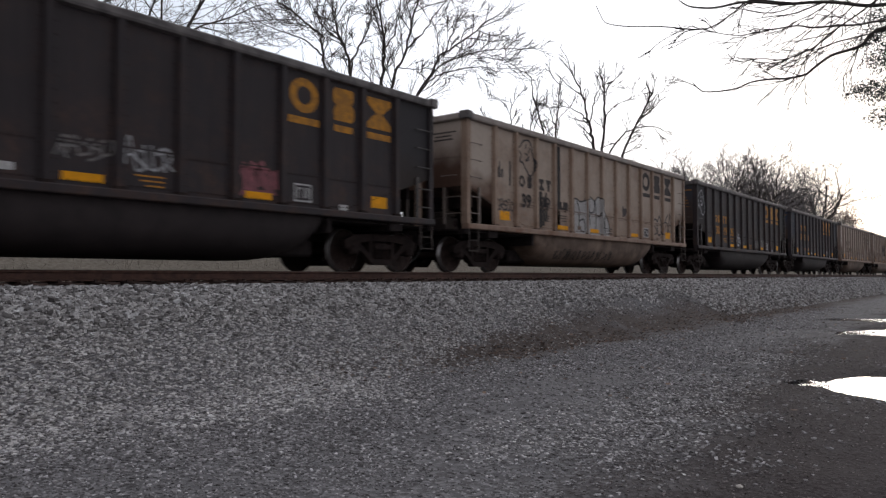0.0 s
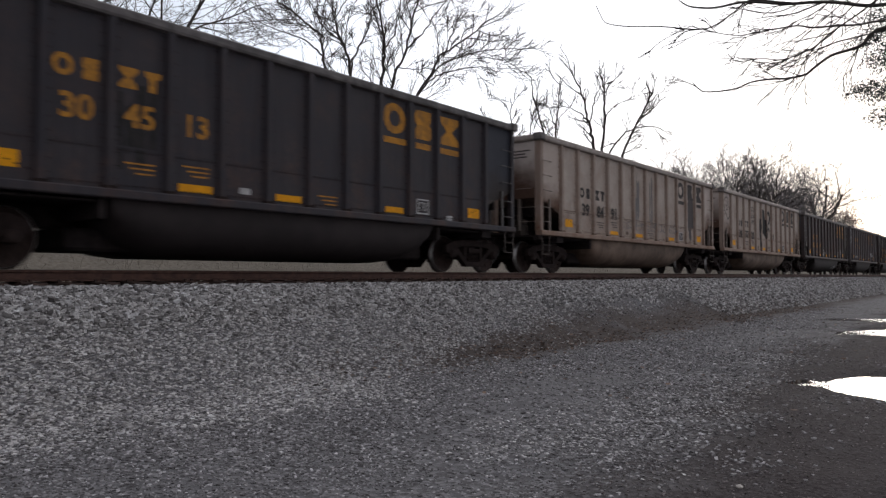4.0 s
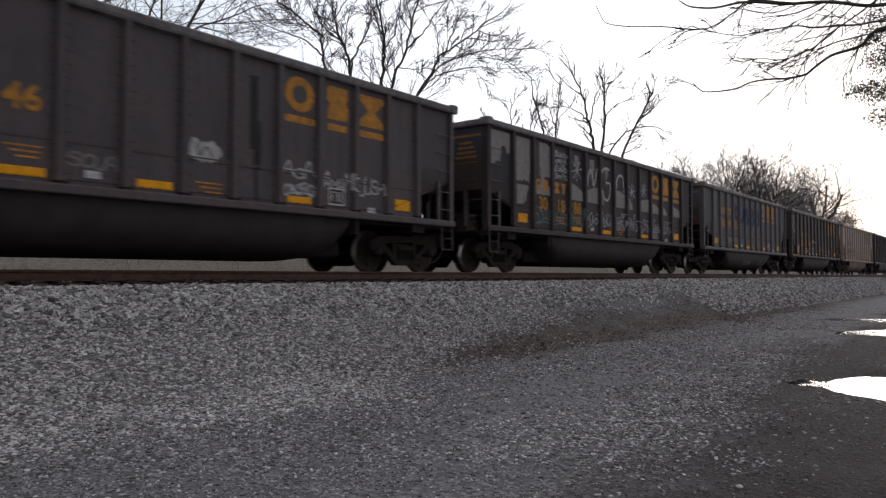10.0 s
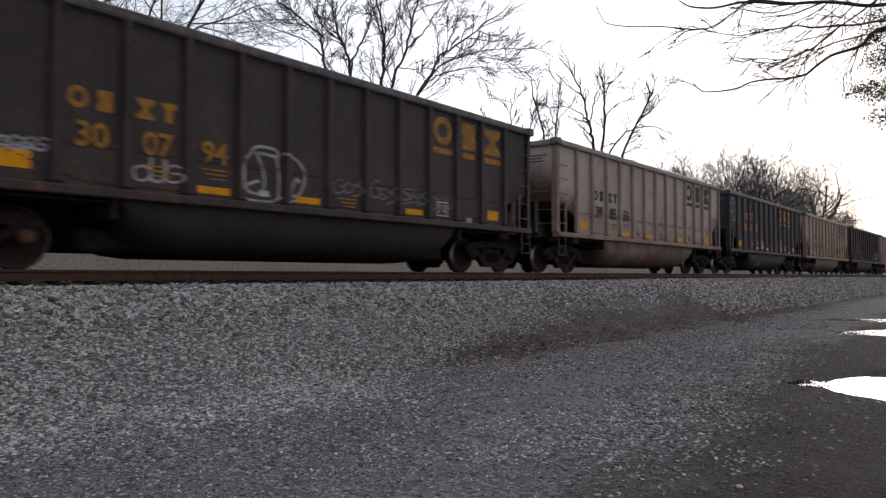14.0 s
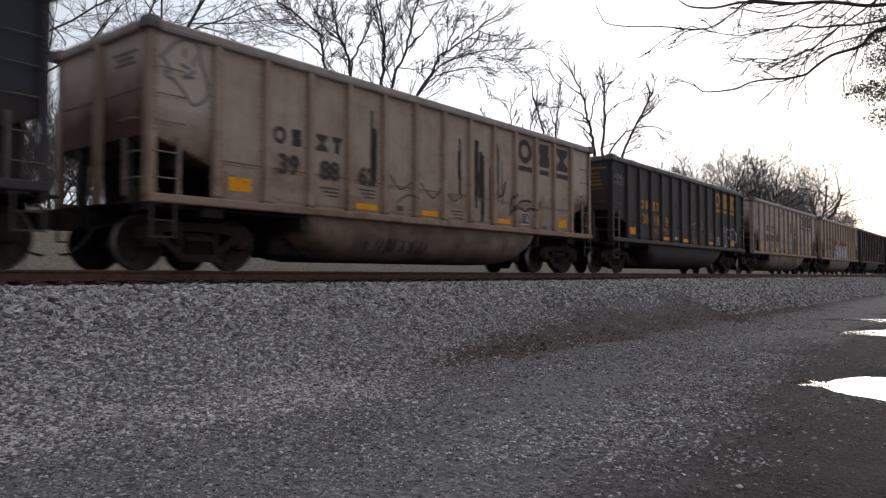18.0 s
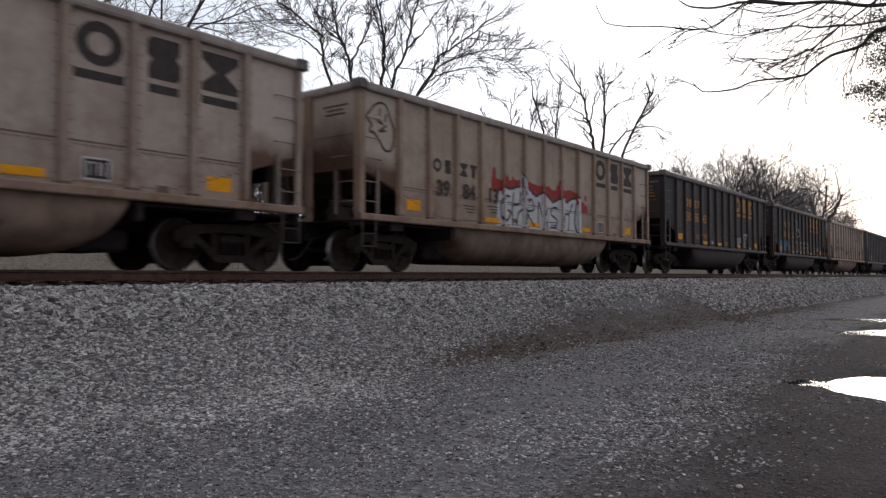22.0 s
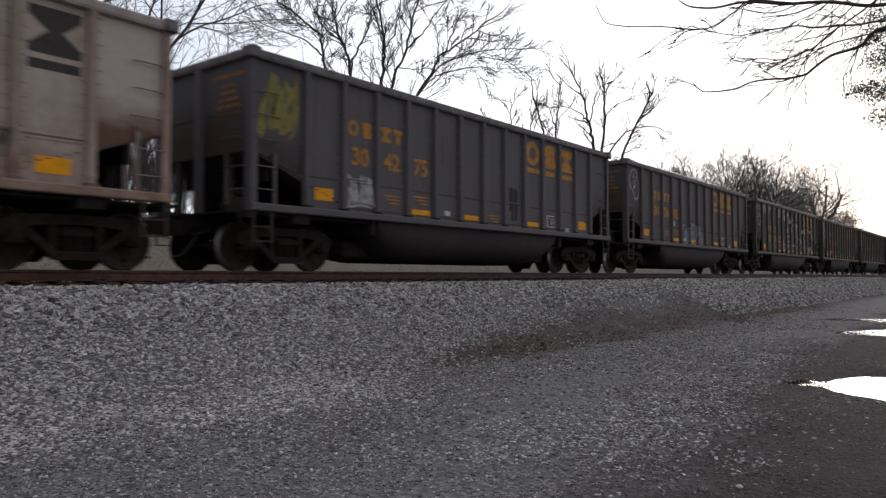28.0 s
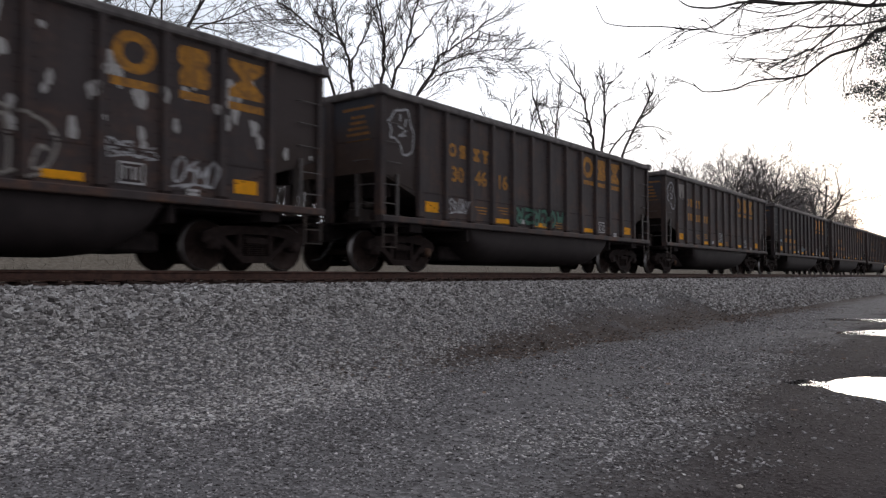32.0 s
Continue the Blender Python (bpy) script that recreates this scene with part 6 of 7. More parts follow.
def scribble(car, k, z0, z1, mat, seed, count=5, w=0.04):
    x0, x1 = bays(k)
    scrawl(car, x0, x1, z0, z1, mat, seed, count, w)


def throw_up(car, f, mat):
    """A big looping outline over a bay and a half."""
    lines = (((0.04, 1.4), (0.03, 1.8), (0.2, 2.05), (0.35, 2.2), (0.72, 2.2), (0.78, 2.08), (0.4, 2.1)), ((0.33, 2.1), (0.5, 1.7), (0.45, 1.4), (0.2, 1.38), (0.15, 1.5), (0.4, 1.6)), ((0.75, 2.1), (0.82, 1.7), (0.8, 1.3)),
             ((0.9, 2.15), (1.25, 2.05), (1.42, 1.8), (1.3, 1.45), (1.1, 1.4), (1.2, 1.7), (1.3, 1.65)), ((0.1, 1.25), (0.6, 1.24), (0.9, 1.35)), ((1.0, 1.25), (1.4, 1.35), (1.55, 1.28)))
    strokes(car, mat, 0.055, [[(f + u, z) for u, z in line] for line in lines])


def decorate(i, car):
    """What has been sprayed, chalked and run down the side of car i."""
    sp = SPRAY
    if i == 0:
        scribble(car, 7, 1.5, 1.95, CHALK, 1), scribble(car, 6, 1.6, 1.9, sp["grey"], 2), scribble(car, 9, 1.36, 1.95, sp["pink"], 3, 9, 0.07)
    elif i == 1:
        doodle(car, 2, 3.15, CHALK_BLACK, 4, 0.34), scribble(car, 1, 1.6, 1.9, CHALK_BLACK, 8), drips(car, *bays(1), 2.2, 3.1, CHALK_BLACK, 7, 4)
        mass(car, SOOT, ((4.04, 3.76), (4.2, 3.72), (4.36, 3.74)), ((4.04, 1.22), (4.36, 1.22)), 0.006, "black_run"), drips(car, bay_at(3.2), bay_at(3.65), 1.22, 2.3, SOOT, 6, 7, 0.13)
        drips(car, bay_at(4.4), bay_at(4.75), 1.5, 2.2, SOOT, 5, 5, 0.1), drips(car, bay_at(8.55), bay_at(8.75), 1.9, 2.4, SMOKE, 9, 4, 0.2)
        mass(car, PASTE, ((5.08, 2.1), (5.3, 2.25), (5.6, 2.2), (6.0, 2.3), (6.2, 2.38), (6.5, 2.3), (6.75, 2.42), (7.0, 2.35), (7.25, 1.95), (7.5, 1.6), (7.55, 1.25)), 1.21)
        strokes(car, CHALK_BLACK, 0.05, (((5.08, 1.25), (5.08, 2.1), (5.3, 2.27), (5.6, 2.2), (6.0, 2.3), (6.2, 2.4), (6.5, 2.3), (6.75, 2.44), (7.0, 2.35), (7.25, 1.95), (7.5, 1.6), (7.55, 1.25)),
                ((5.35, 2.2), (5.5, 1.9), (5.45, 1.3)), ((5.5, 1.6), (5.8, 1.65), (5.85, 1.3), (5.55, 1.3)), ((6.05, 2.25), (6.0, 1.7), (6.1, 1.25)), ((6.1, 1.9), (6.45, 1.95), (6.5, 2.3)),
                ((6.55, 2.3), (6.6, 1.8), (6.55, 1.25)), ((6.6, 1.85), (6.9, 1.85), (7.0, 2.3)), ((7.0, 1.8), (7.0, 1.25)), ((7.2, 1.9), (7.25, 1.25)))), drips(car, bay_at(6.4), bay_at(6.55), 1.25, 2.0, SOOT, 13, 4, 0.1)
        scribble(car, (11, 12), 1.4, 2.2, CHALK_BLACK, 9, 5, 0.06), belly_scrawl(car, -3.0, 1.0, SOOT, 11)
    elif i == 2:
        doodle(car, 0, 3.0, CHALK, 12), scribble(car, 5, 1.45, 1.9, CHALK, 13, 6), scribble(car, 8, 1.35, 1.7, sp["grey"], 14), scribble(car, 9, 1.4, 1.75, sp["grey"], 15)
    elif i == 3:
        drips(car, *bays(3), 1.5, 2.9, SOOT, 16, 7, 0.12)
    elif i == 4:
        drips(car, bay_at(11.2), bay_at(11.85), 1.22, 3.2, SMOKE, 17, 16, 0.2), mass(car, SMOKE, ((11.12, 2.1), (11.2, 2.78), (11.5, 2.9), (11.8, 2.75), (11.9, 2.0)), 1.22, 0.0042, "black_run")
        drips(car, *bays((6, 7)), 1.4, 3.6, sp["grey"], 18, 8)
        for k in range(5, 10):
            scribble(car, k, 1.5, 1.85, sp["grey"], 20 + k, 4, 0.03)
        spots(car, -2.6, 1.6, 1.3, 1.3, CREAM, 19, 2, 0.1)
    elif i == 5:
        doodle(car, 0, 3.05, CHALK_BLACK, 26)
        for q in range(3):
            scribble(car, 4, 2.5 + 0.33 * q, 2.75 + 0.33 * q, CHALK_BLACK, 27 + q, 5, 0.03)
        mass(car, SOOT, ((6.05, 2.6), (6.1, 3.1), (6.25, 3.4), (6.5, 3.47), (6.72, 3.38), (6.8, 2.98), (7.0, 2.85), (7.18, 2.6), (7.22, 2.4)), ((6.05, 2.4), (6.15, 2.2), (6.6, 2.1), (6.95, 1.88), (7.15, 2.15), (7.22, 2.4)), 0.0055, "black_blot")
        strokes(car, SOOT, 0.2, (((7.3, 3.2), (7.55, 3.32), (7.74, 3.1), (7.65, 2.85), (7.5, 2.72)), ((7.5, 2.5), (7.66, 2.3))), 0.0065, "black_blot")
        drips(car, bay_at(8.22), bay_at(8.55), 1.22, 2.4, SOOT, 28, 8, 0.1), drips(car, bay_at(8.4), bay_at(8.5), 2.8, 3.4, SOOT, 29, 3, 0.06), drips(car, bay_at(5.8), bay_at(5.95), 1.3, 3.0, SMOKE, 30, 4, 0.07)
    elif i == 6:
        scribble(car, 5, 1.3, 1.8, CREAM, 29, 7, 0.06), scribble(car, 11, 1.5, 1.95, CHALK, 30, 4), belly_scrawl(car, 2.0, 3.4, CHALK, 31)
    elif i == 7:
        doodle(car, 0, 3.1, CHALK, 32), scribble(car, 2, 1.35, 1.75, CHALK, 33, 5), scribble(car, 5, 1.45, 1.75, sp["grey"], 37, 4)
        mass(car, PASTE, ((7.1, 1.95), (7.16, 2.2), (7.35, 2.12), (7.6, 2.16), (7.75, 2.0)), ((7.1, 1.9), (7.3, 1.78), (7.6, 1.8), (7.75, 1.95)), 0.0065, "graffiti"), strokes(car, CHALK_BLACK, 0.03, (((7.25, 2.1), (7.3, 1.9), (7.45, 2.05), (7.55, 1.88)),))
        drips(car, bay_at(8.22), bay_at(8.55), 1.22, 3.7, SOOT, 35, 9, 0.11), drips(car, bay_at(7.3), bay_at(7.6), 2.2, 3.2, SMOKE, 34, 3, 0.06), drips(car, bay_at(6.4), bay_at(6.6), 1.3, 2.5, SMOKE, 38, 4, 0.06)
        scribble(car, 9, 1.72, 1.98, CHALK, 36, 3, 0.045), scribble(car, 9, 1.42, 1.66, CHALK, 39, 5, 0.045), scribble(car, (10, 11), 1.55, 1.92, CHALK, 40, 9, 0.045)
    elif i == 8:
        for k, z, d, w in ((0, 3.7, 0.9, 0.95), (1, 3.7, 1.2, 0.75), (1, 2.4, 0.9, 0.6), (2, 3.7, 1.5, 0.3), (4, 3.6, 0.6, 0.25), (5, 3.6, 0.9, 0.3), (6, 3.5, 0.7, 0.2)):
            ragged(car, k, z, d, CREAM, 40 + k + int(z * 10), w)
        for f, g, za, zb in ((2.55, 2.92, 3.7, 3.65), (2.1, 2.92, 2.45, 2.5), (4.08, 4.9, 2.75, 2.5), (5.08, 5.9, 2.55, 2.75), (6.08, 6.3, 2.9, 2.6), (7.08, 7.9, 2.8, 2.68), (8.08, 8.5, 2.7, 2.4), (9.08, 9.9, 2.55, 2.7), (10.08, 10.8, 2.6, 2.45), (11.08, 11.6, 2.6, 2.3), (12.08, 12.9, 2.6, 2.5)):
            mass(car, CREAM, ((f, za), ((f + g) / 2, (za + zb) / 2 + 0.04), (g, zb)), 2.75 if za > 3.5 else 2.22, 0.0042, "paint_patch")
        strokes(car, PASTE, 0.075, (((5.2, 2.72), (5.27, 3.1), (5.4, 3.28), (5.52, 3.05), (5.58, 2.78)), ((5.6, 2.76), (5.72, 3.0), (5.85, 3.36)), ((6.72, 3.42), (6.3, 3.4), (6.15, 3.05), (6.25, 2.55), (6.5, 2.38), (6.72, 2.55), (6.75, 2.95), (6.45, 2.95)),
                ((7.2, 2.75), (7.28, 3.15), (7.5, 3.32), (7.72, 3.25), (7.8, 2.75))))
        starburst(car, 4.5, 3.15, 0.34, CHALK), starburst(car, 8.45, 2.85, 0.3, CHALK), starburst(car, 9.45, 3.0, 0.28, CHALK)
        for k in range(2, 5):
            scribble(car, k, 1.4, 1.95, sp["teal"], 64 + k, 4, 0.05)
        for k in range(5, 12):
            scribble(car, k, 1.45, 1.95, CHALK, 70 + k, 4, 0.035)
        for q in range(4):
            scribble(car, 3, 2.75 + 0.22 * q, 2.92 + 0.22 * q, CHALK, 80 + q, 6, 0.035)
    elif i == 9:
        strokes(car, sp["blue"], 0.24, (((4.12, 3.32), (4.5, 3.22), (4.86, 3.1)), ((4.45, 3.2), (4.47, 2.8), (4.8, 2.66)), ((5.15, 3.25), (5.2, 2.68), (5.5, 2.6), (5.8, 2.75), (5.82, 3.2)),
                ((6.18, 3.25), (6.16, 2.65), (6.5, 2.55), (6.75, 2.7), (6.5, 2.9), (6.6, 3.1), (6.25, 3.25)), ((7.14, 3.25), (7.12, 2.65), (7.45, 2.55), (7.7, 2.7), (7.45, 2.9), (7.55, 3.12), (7.2, 3.25)),
                ((8.15, 3.28), (8.2, 3.02), (8.45, 2.95), (8.64, 3.28)), ((8.62, 3.05), (8.62, 2.65), (8.3, 2.56))), 0.008)
        scribble(car, 3, 1.5, 1.75, sp["grey"], 83, 5, 0.05), ragged(car, 4, 1.85, 0.3, sp["pale"], 84, 0.6), scribble(car, 5, 1.4, 1.7, sp["teal"], 85, 4, 0.05)
        scribble(car, 6, 1.3, 1.75, sp["pink"], 88, 5, 0.06), scribble(car, 9, 1.3, 1.75, sp["pink"], 89, 5, 0.06), belly_scrawl(car, -0.9, 0.2, CHALK, 90), belly_scrawl(car, 1.6, 2.5, sp["teal"], 91)
    elif i == 10:
        doodle(car, 0, 3.05, CHALK, 92), scribble(car, 1, 1.62, 1.85, CHALK, 93, 5), scribble(car, 3, 1.35, 1.75, CHALK, 94, 3, 0.05), throw_up(car, 5.0, CHALK)
        for k in (7, 8, 9, 10):
            scribble(car, k, 1.5, 1.85, sp["grey"], 96 + k, 3, 0.04)
    elif i == 11:
        belly_scrawl(car, -0.5, 0.3, sp["red"], 110), scribble(car, 7, 1.5, 1.9, sp["grey"], 111)
    elif i == 12:
        doodle(car, 0, 3.05, CHALK, 112), scribble(car, 5, 1.35, 1.72, CHALK, 113, 8, 0.06), scribble(car, 9, 1.4, 1.9, CHALK, 114, 6, 0.06), belly_scrawl(car, -2.2, -1.4, sp["pale"], 115)
    elif i == 13:
        doodle(car, 0, 3.2, sp["grey"], 116), drips(car, bay_at(4.6), bay_at(4.75), 1.4, 3.4, SOOT, 117, 6, 0.08), drips(car, bay_at(7.55), bay_at(7.65), 1.4, 3.3, SOOT, 112, 4, 0.07)
        drips(car, bay_at(8.25), bay_at(8.65), 1.25, 3.6, SOOT, 118, 12, 0.09), drips(car, bay_at(9.1), bay_at(9.3), 1.7, 3.4, SMOKE, 113, 8, 0.1), drips(car, bay_at(8.0), bay_at(9.6), 1.3, 3.0, SMOKE, 115, 8, 0.05)
        strokes(car, CHALK_BLACK, 0.07, (((9.1, 2.25), (9.25, 2.0), (9.45, 2.05), (9.55, 2.4)), ((9.75, 1.5), (9.85, 1.95), (10.1, 2.1)), ((9.9, 1.75), (10.4, 1.95), (10.8, 1.95)), ((9.8, 1.6), (10.1, 1.75), (10.45, 1.7)), ((10.3, 1.55), (10.7, 1.75), (11.1, 1.75), (11.3, 2.0)), ((10.2, 1.35), (10.5, 1.4), (10.6, 1.6))))
        strokes(car, SMOKE, 0.04, (((5.2, 2.1), (5.5, 1.8), (5.9, 2.0)), ((5.4, 1.5), (5.8, 1.7), (6.1, 1.6)), ((6.2, 2.0), (6.6, 1.7), (6.9, 1.95)), ((7.1, 1.9), (7.4, 1.7), (7.8, 1.9)))), belly_scrawl(car, -2.5, -0.5, SOOT, 121)
    elif i == 14:
        scribble(car, 0, 3.0, 3.4, sp["grey"], 122), strokes(car, sp["grey"], 0.05, (((8.1, 2.05), (8.3, 2.22), (8.5, 2.05), (8.3, 1.87), (8.1, 2.05)), ((7.2, 2.0), (7.6, 2.1), (7.4, 1.7)))), scribble(car, 9, 1.5, 1.95, sp["grey"], 123, 5, 0.04)
        strokes(car, CHALK, 0.045, (((11.1, 1.6), (11.08, 2.1), (11.4, 2.12), (11.35, 1.7)), ((11.45, 1.3), (11.5, 2.07), (11.75, 2.0), (11.6, 1.6), (11.85, 1.25)), ((12.08, 2.0), (12.25, 1.5), (12.4, 1.25)), ((12.3, 2.12), (12.88, 2.02), (12.92, 1.5), (12.7, 1.3)), ((11.6, 2.05), (12.0, 2.0), (11.9, 1.6)), ((12.5, 1.9), (12.45, 1.3))))
    elif i == 15:
        doodle(car, 0, 3.05, CHALK_BLACK, 124), drips(car, bay_at(4.72), bay_at(4.82), 1.4, 2.9, SOOT, 125, 4, 0.06), drips(car, bay_at(7.4), bay_at(7.75), 2.2, 3.1, SMOKE, 126, 6, 0.09)
        drips(car, bay_at(8.2), bay_at(8.75), 1.25, 3.6, SMOKE, 127, 12, 0.07), mass(car, SOOT, ((8.22, 1.9), (8.35, 2.25), (8.5, 2.15), (8.7, 2.2), (8.8, 1.7)), 1.22, 0.006, "black_run")
        strokes(car, SMOKE, 0.03, [((k + 0.3, 3.46), (k + 0.55, 3.4)) for k in (2, 3, 5, 6, 7)]), belly_scrawl(car, 1.5, 2.4, SOOT, 128)
    elif i == 16:
        doodle(car, 0, 3.05, CHALK_BLACK, 128)
        mass(car, sp["red"], ((4.45, 2.3), (4.7, 2.45), (5.0, 2.4), (5.4, 2.48), (5.9, 2.52), (6.3, 2.5), (6.7, 2.45), (7.1, 2.48), (7.5, 2.4), (8.0, 2.42), (8.5, 2.5), (8.95, 2.42)), ((4.45, 2.1), (6.0, 1.9), (8.95, 1.8)), 0.0045, "graffiti_halo")
        mass(car, sp["red"], ((9.0, 2.1), (9.3, 2.2), (9.6, 2.05)), 1.22, 0.0045, "graffiti_halo"), mass(car, sp["red"], ((4.15, 1.45), (4.5, 1.5), (4.75, 1.4)), 1.22, 0.0045, "graffiti_halo")
        spots(car, bay_at(4.4), bay_at(9.7), 2.2, 2.5, sp["red"], 129, 20, 0.12)
        outline = ((4.7, 1.25), (4.68, 1.7), (4.8, 2.1), (5.0, 2.22), (5.3, 2.18), (5.6, 2.26), (5.8, 2.3), (5.88, 2.72), (6.05, 2.4), (6.35, 2.2), (6.6, 2.1), (6.9, 2.22), (7.25, 2.14), (7.5, 2.0), (7.75, 2.08), (8.1, 2.22), (8.3, 2.05), (8.6, 2.2), (9.1, 2.28), (9.1, 1.25))
        mass(car, CHALK_BLACK, tuple((f, z + 0.07) for f, z in outline[1:-1]), 1.21, 0.0062, "graffiti_outline")
        mass(car, sp["white"], outline[1:-1], 1.21, 0.008)
        strokes(car, CHALK_BLACK, 0.06, (((5.3, 2.0), (5.05, 2.03), (4.88, 1.75), (4.92, 1.42), (5.15, 1.36), (5.32, 1.6), (5.1, 1.65)), ((5.42, 1.25), (5.4, 1.7), (5.46, 2.15)), ((5.46, 1.8), (5.75, 1.88), (5.8, 2.2)),
                ((5.6, 1.25), (5.7, 1.6), (6.0, 1.7), (5.95, 1.3)), ((6.1, 1.3), (6.08, 1.9), (6.35, 2.02), (6.45, 1.75), (6.15, 1.65), (6.5, 1.28)), ((6.7, 1.25), (6.72, 1.97), (6.93, 1.6), (7.12, 1.97), (7.2, 1.25)),
                ((7.75, 1.9), (7.48, 1.87), (7.4, 1.68), (7.7, 1.55), (7.66, 1.33), (7.35, 1.3)), ((8.1, 2.05), (8.16, 1.78), (8.42, 1.78), (8.65, 2.1)), ((8.45, 1.75), (8.38, 1.25)), ((8.9, 2.12), (8.76, 1.55), (8.9, 1.25)),
                ((5.9, 2.6), (5.95, 2.2), (6.3, 1.95)), ((7.05, 1.25), (7.0, 1.45)), ((8.05, 1.25), (8.0, 1.7))), 0.0105)
    elif i == 17:
        scribble(car, 9, 1.42, 1.75, CHALK, 141, 7, 0.05), scribble(car, 10, 1.7, 1.95, CHALK, 142, 6, 0.05)
    elif i == 18:
        word(car, "LOSER", 4, 1.62, CREAM)
        doodle(car, 5, 2.75, CHALK, 143), scribble(car, 1, 1.25, 2.0, sp["cyan"], 144, 9, 0.06), scribble(car, 2, 1.4, 1.95, sp["cyan"], 145, 6, 0.06)
        scribble(car, 10, 1.7, 1.9, sp["teal"], 146), scribble(car, 11, 1.5, 1.85, CHALK, 147)
    elif i == 19:
        doodle(car, 0, 3.05, CHALK_BLACK, 148), scribble(car, (5, 6), 1.5, 2.1, CHALK_BLACK, 149, 6), scribble(car, (7, 9), 1.45, 2.15, sp["rust"], 150, 10, 0.06), scribble(car, 11, 1.45, 1.95, CHALK_BLACK, 151, 7)
        belly_scrawl(car, -3.4, -2.0, SOOT, 152)
    elif i == 20:
        scribble(car, 0, 2.4, 3.5, sp["yellow"], 153, 12, 0.06), scribble(car, 2, 1.3, 1.9, CHALK, 154, 9, 0.06), ragged(car, 4, 1.85, 0.6, sp["pale"], 155, 0.5), ragged(car, 6, 1.75, 0.35, CREAM, 156, 0.3)
        drips(car, bay_at(8.15), bay_at(8.65), 1.22, 2.3, SOOT, 157, 8, 0.12), drips(car, *bays((4, 6)), 2.2, 3.3, SMOKE, 155, 4, 0.05)
    elif i == 21:
        doodle(car, 0, 3.1, CHALK, 158), spots(car, bay_at(4.25), bay_at(4.75), 1.5, 1.9, PASTE, 156, 5, 0.17), scribble(car, 4, 1.45, 1.75, CHALK_BLACK, 159, 4, 0.03)
        mass(car, SILVER, ((5.05, 1.9), (5.2, 2.02), (5.6, 2.0), (5.9, 1.9), (6.1, 2.05), (6.5, 2.1), (6.9, 2.02), (7.2, 1.95), (7.4, 2.05), (7.6, 1.8), (7.75, 1.5), (7.8, 1.25)), 1.21)
        strokes(car, CHALK_BLACK, 0.05, (((5.05, 1.25), (5.15, 2.0), (5.6, 2.02), (5.9, 1.9), (6.1, 2.07), (6.5, 2.12), (6.9, 2.04), (7.2, 1.95), (7.4, 2.07), (7.6, 1.8), (7.78, 1.4)), ((5.25, 1.3), (5.4, 1.9)), ((5.4, 1.3), (5.5, 1.9), (5.85, 1.75), (5.85, 1.35)),
                ((6.0, 1.25), (6.15, 1.95), (6.4, 1.9)), ((6.1, 1.6), (6.4, 1.65)), ((6.5, 1.25), (6.6, 1.95), (6.85, 1.8), (6.7, 1.6), (6.95, 1.45), (6.75, 1.25)), ((7.4, 1.9), (7.1, 1.8), (7.1, 1.6), (7.45, 1.55), (7.4, 1.3), (7.1, 1.3))))
        mass(car, SPRAY["rust"], ((6.25, 1.4), (6.6, 1.38)), 1.28, 0.011, "graffiti")
    elif i == 22:
        doodle(car, 0, 3.1, CHALK, 161)
        for k, d in ((1, 0.5), (2, 0.45), (3, 0.7), (4, 0.65), (5, 0.45)):
            ragged(car, k, TOP - 0.2, d, CREAM, 162 + k)
        spots(car, bays(5)[0], bays(12)[1], 2.5, 3.6, PASTE, 170, 40, 0.115), spots(car, bays(6)[0], bays(13)[1], 1.9, 2.7, PASTE, 171, 18, 0.08)
        strokes(car, CHALK, 0.05, (((5.2, 2.2), (5.4, 1.9), (5.5, 1.4)), ((5.75, 2.2), (5.45, 1.9), (5.2, 1.45)), ((5.2, 1.75), (5.8, 1.7)), ((5.3, 1.5), (5.7, 1.4), (5.8, 1.6)), ((6.75, 2.2), (6.35, 2.22), (6.2, 2.0), (6.5, 1.95), (6.7, 1.85), (6.15, 1.65)),
                ((6.5, 2.15), (6.65, 2.3), (6.75, 1.85)), ((6.15, 1.62), (6.6, 1.68), (6.15, 1.4), (6.7, 1.38))))
        scribble(car, 7, 1.6, 1.85, sp["pale"], 174, 4, 0.06)
        throw_up(car, 8.0, CREAM)
        scribble(car, 10, 1.7, 1.95, CHALK, 176, 4), scribble(car, 11, 1.35, 1.9, CHALK, 177, 4, 0.05)
    elif i == 23:
        doodle(car, 0, 3.05, CHALK, 178), scribble(car, 2, 1.4, 1.8, CHALK, 179, 6), blocks(car, *bays((5, 7)), 1.3, 1.8, sp["green"], SOOT, 180, 6, 0.1)
    elif i == 24:
        doodle(car, 0, 3.0, CHALK, 181), scribble(car, 6, 1.4, 1.9, CHALK, 182, 6), ragged(car, 1, 3.6, 0.6, CREAM, 183)
    elif i == 25:
        ragged(car, 1, 2.0, 0.6, sp["pale"], 184, 0.5), scribble(car, 6, 1.3, 1.7, sp["pale"], 185, 6)


CARS = []
behind = FIRST - PITCH
for i, (build, livery, number, offset) in enumerate(TRAIN):
    set_build(build)
    car, wheels = make_car(livery)
    mark_car(car, number, livery in ("white", "tan"), livery == "brown")
    decorate(i, car)
    tagged(car, EXTRA.get(i, LABEL[livery]), "freight car", "cars of the coal train")
    coupler = FIRST + i * PITCH + offset
    start = (behind + coupler) / 2
    behind = coupler
    car.location = (start, TRACK_Y, RAIL_TOP)
    CARS.append((car, wheels, start))


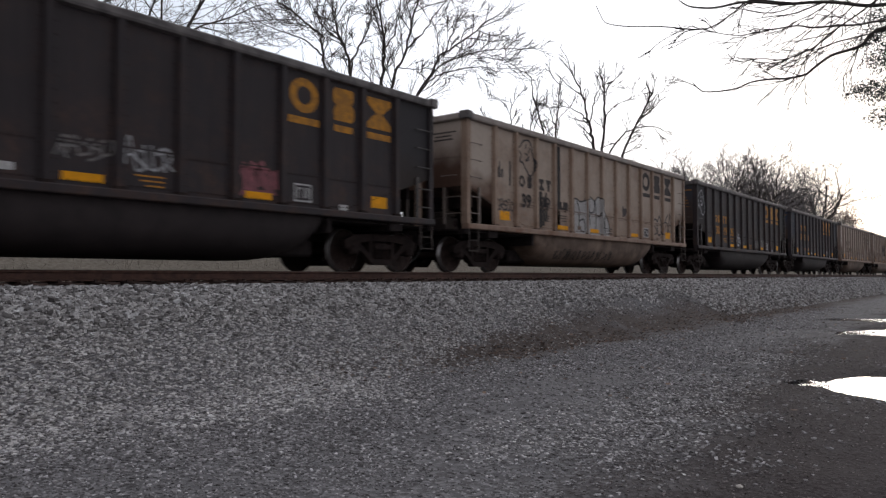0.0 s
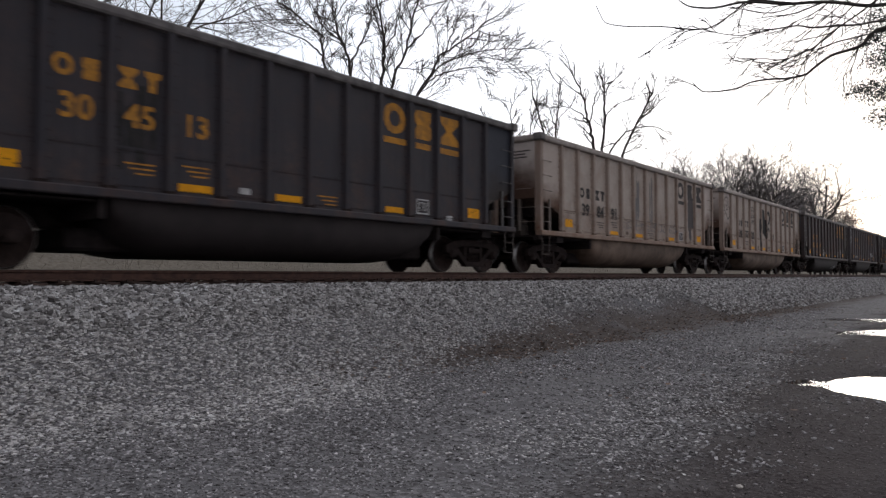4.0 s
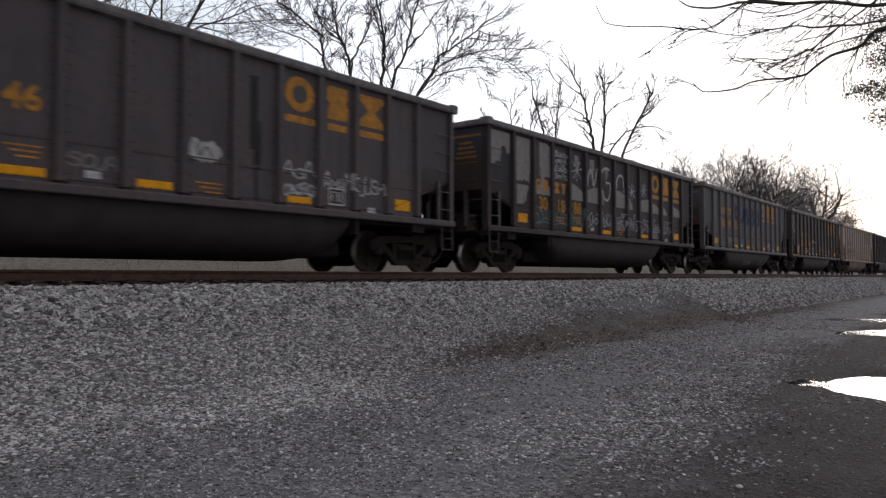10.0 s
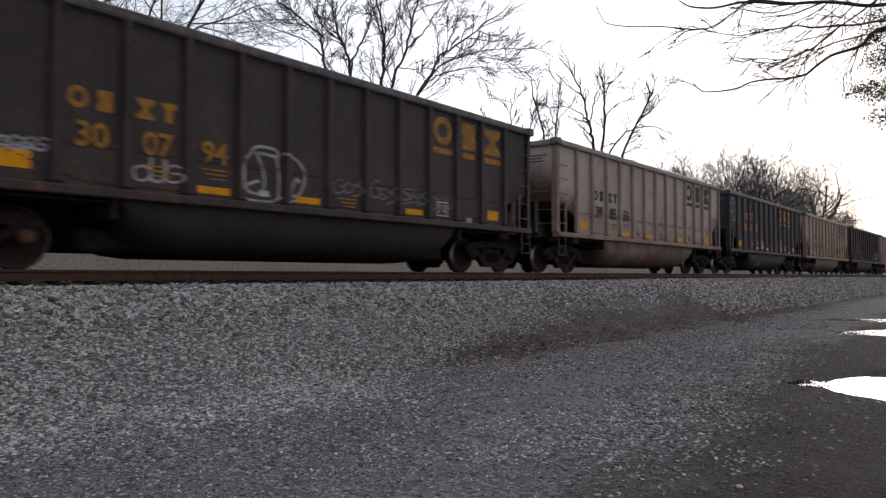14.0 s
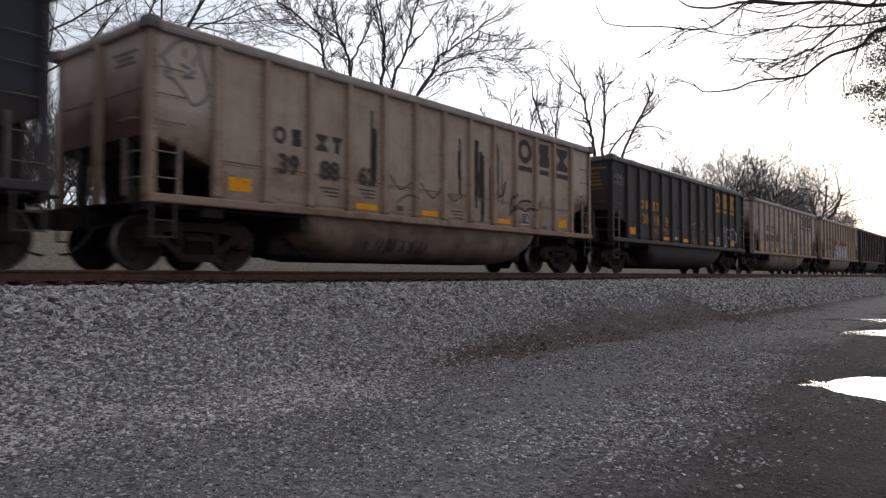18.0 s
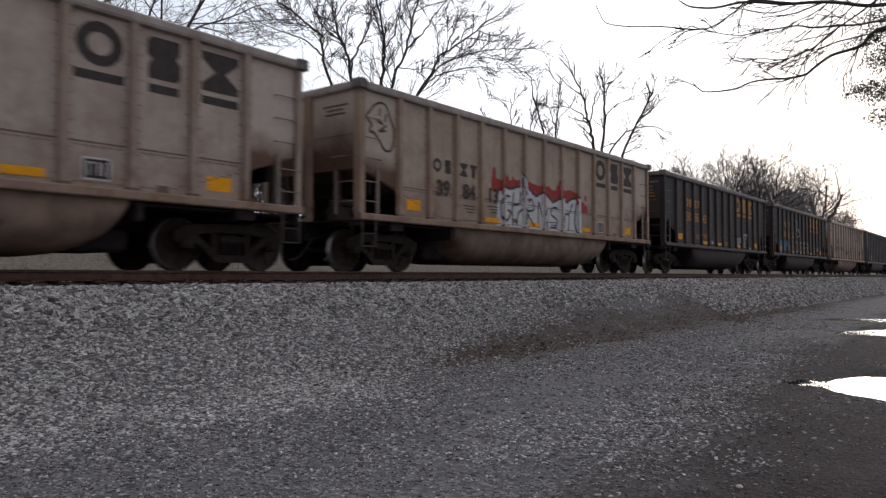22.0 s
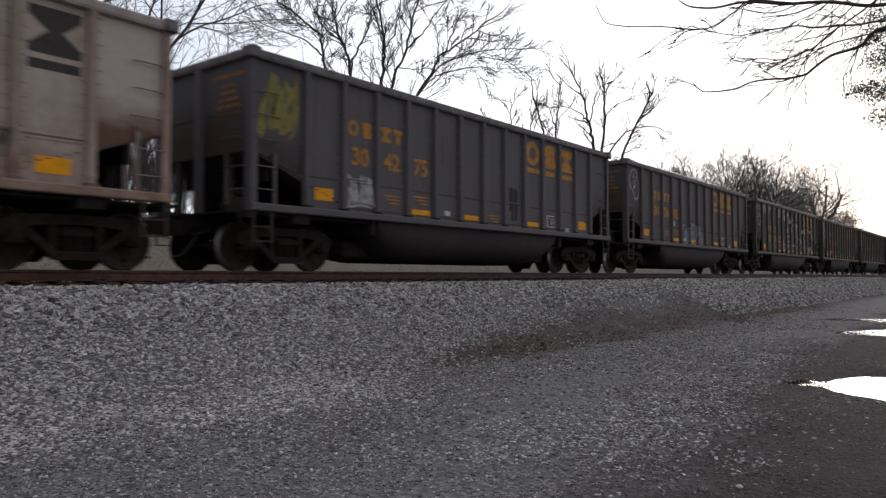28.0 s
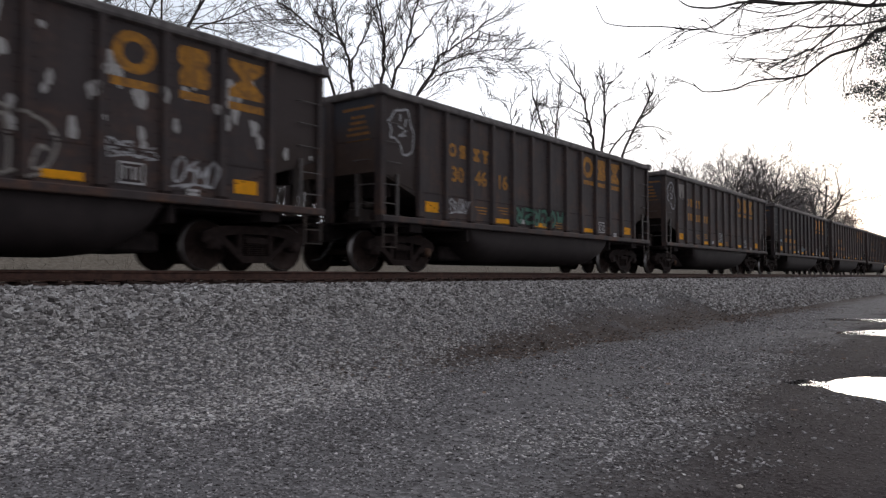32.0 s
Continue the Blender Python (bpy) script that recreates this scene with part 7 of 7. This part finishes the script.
def motions():
    times = [-0.2, -0.1, 0.0] + [float(t) for t in range(1, 32)] + [32.0, 32.1, 32.2]
    for car, wheels, start in CARS:
        walk(car, [(t, pose(start - SPEED * t, TRACK_Y, RAIL_TOP)) for t in times])
        # the wheels roll while the car is near enough to see them turn
        t0, t1 = max(0.0, (start - 48) / SPEED), min(32.0, (start + 10) / SPEED)
        span = [0.0] + [k / FPS for k in range(int(t0 * FPS) + 1, int(t1 * FPS) + 1)] + [32.0]
        for w in wheels:
            x = w.location.x
            walk(w, [(t, pose(x, 0, AXLE_R, 0, -math.degrees(SPEED * (min(max(t, t0), t1) - t0) / AXLE_R), 0)) for t in span])


motions()
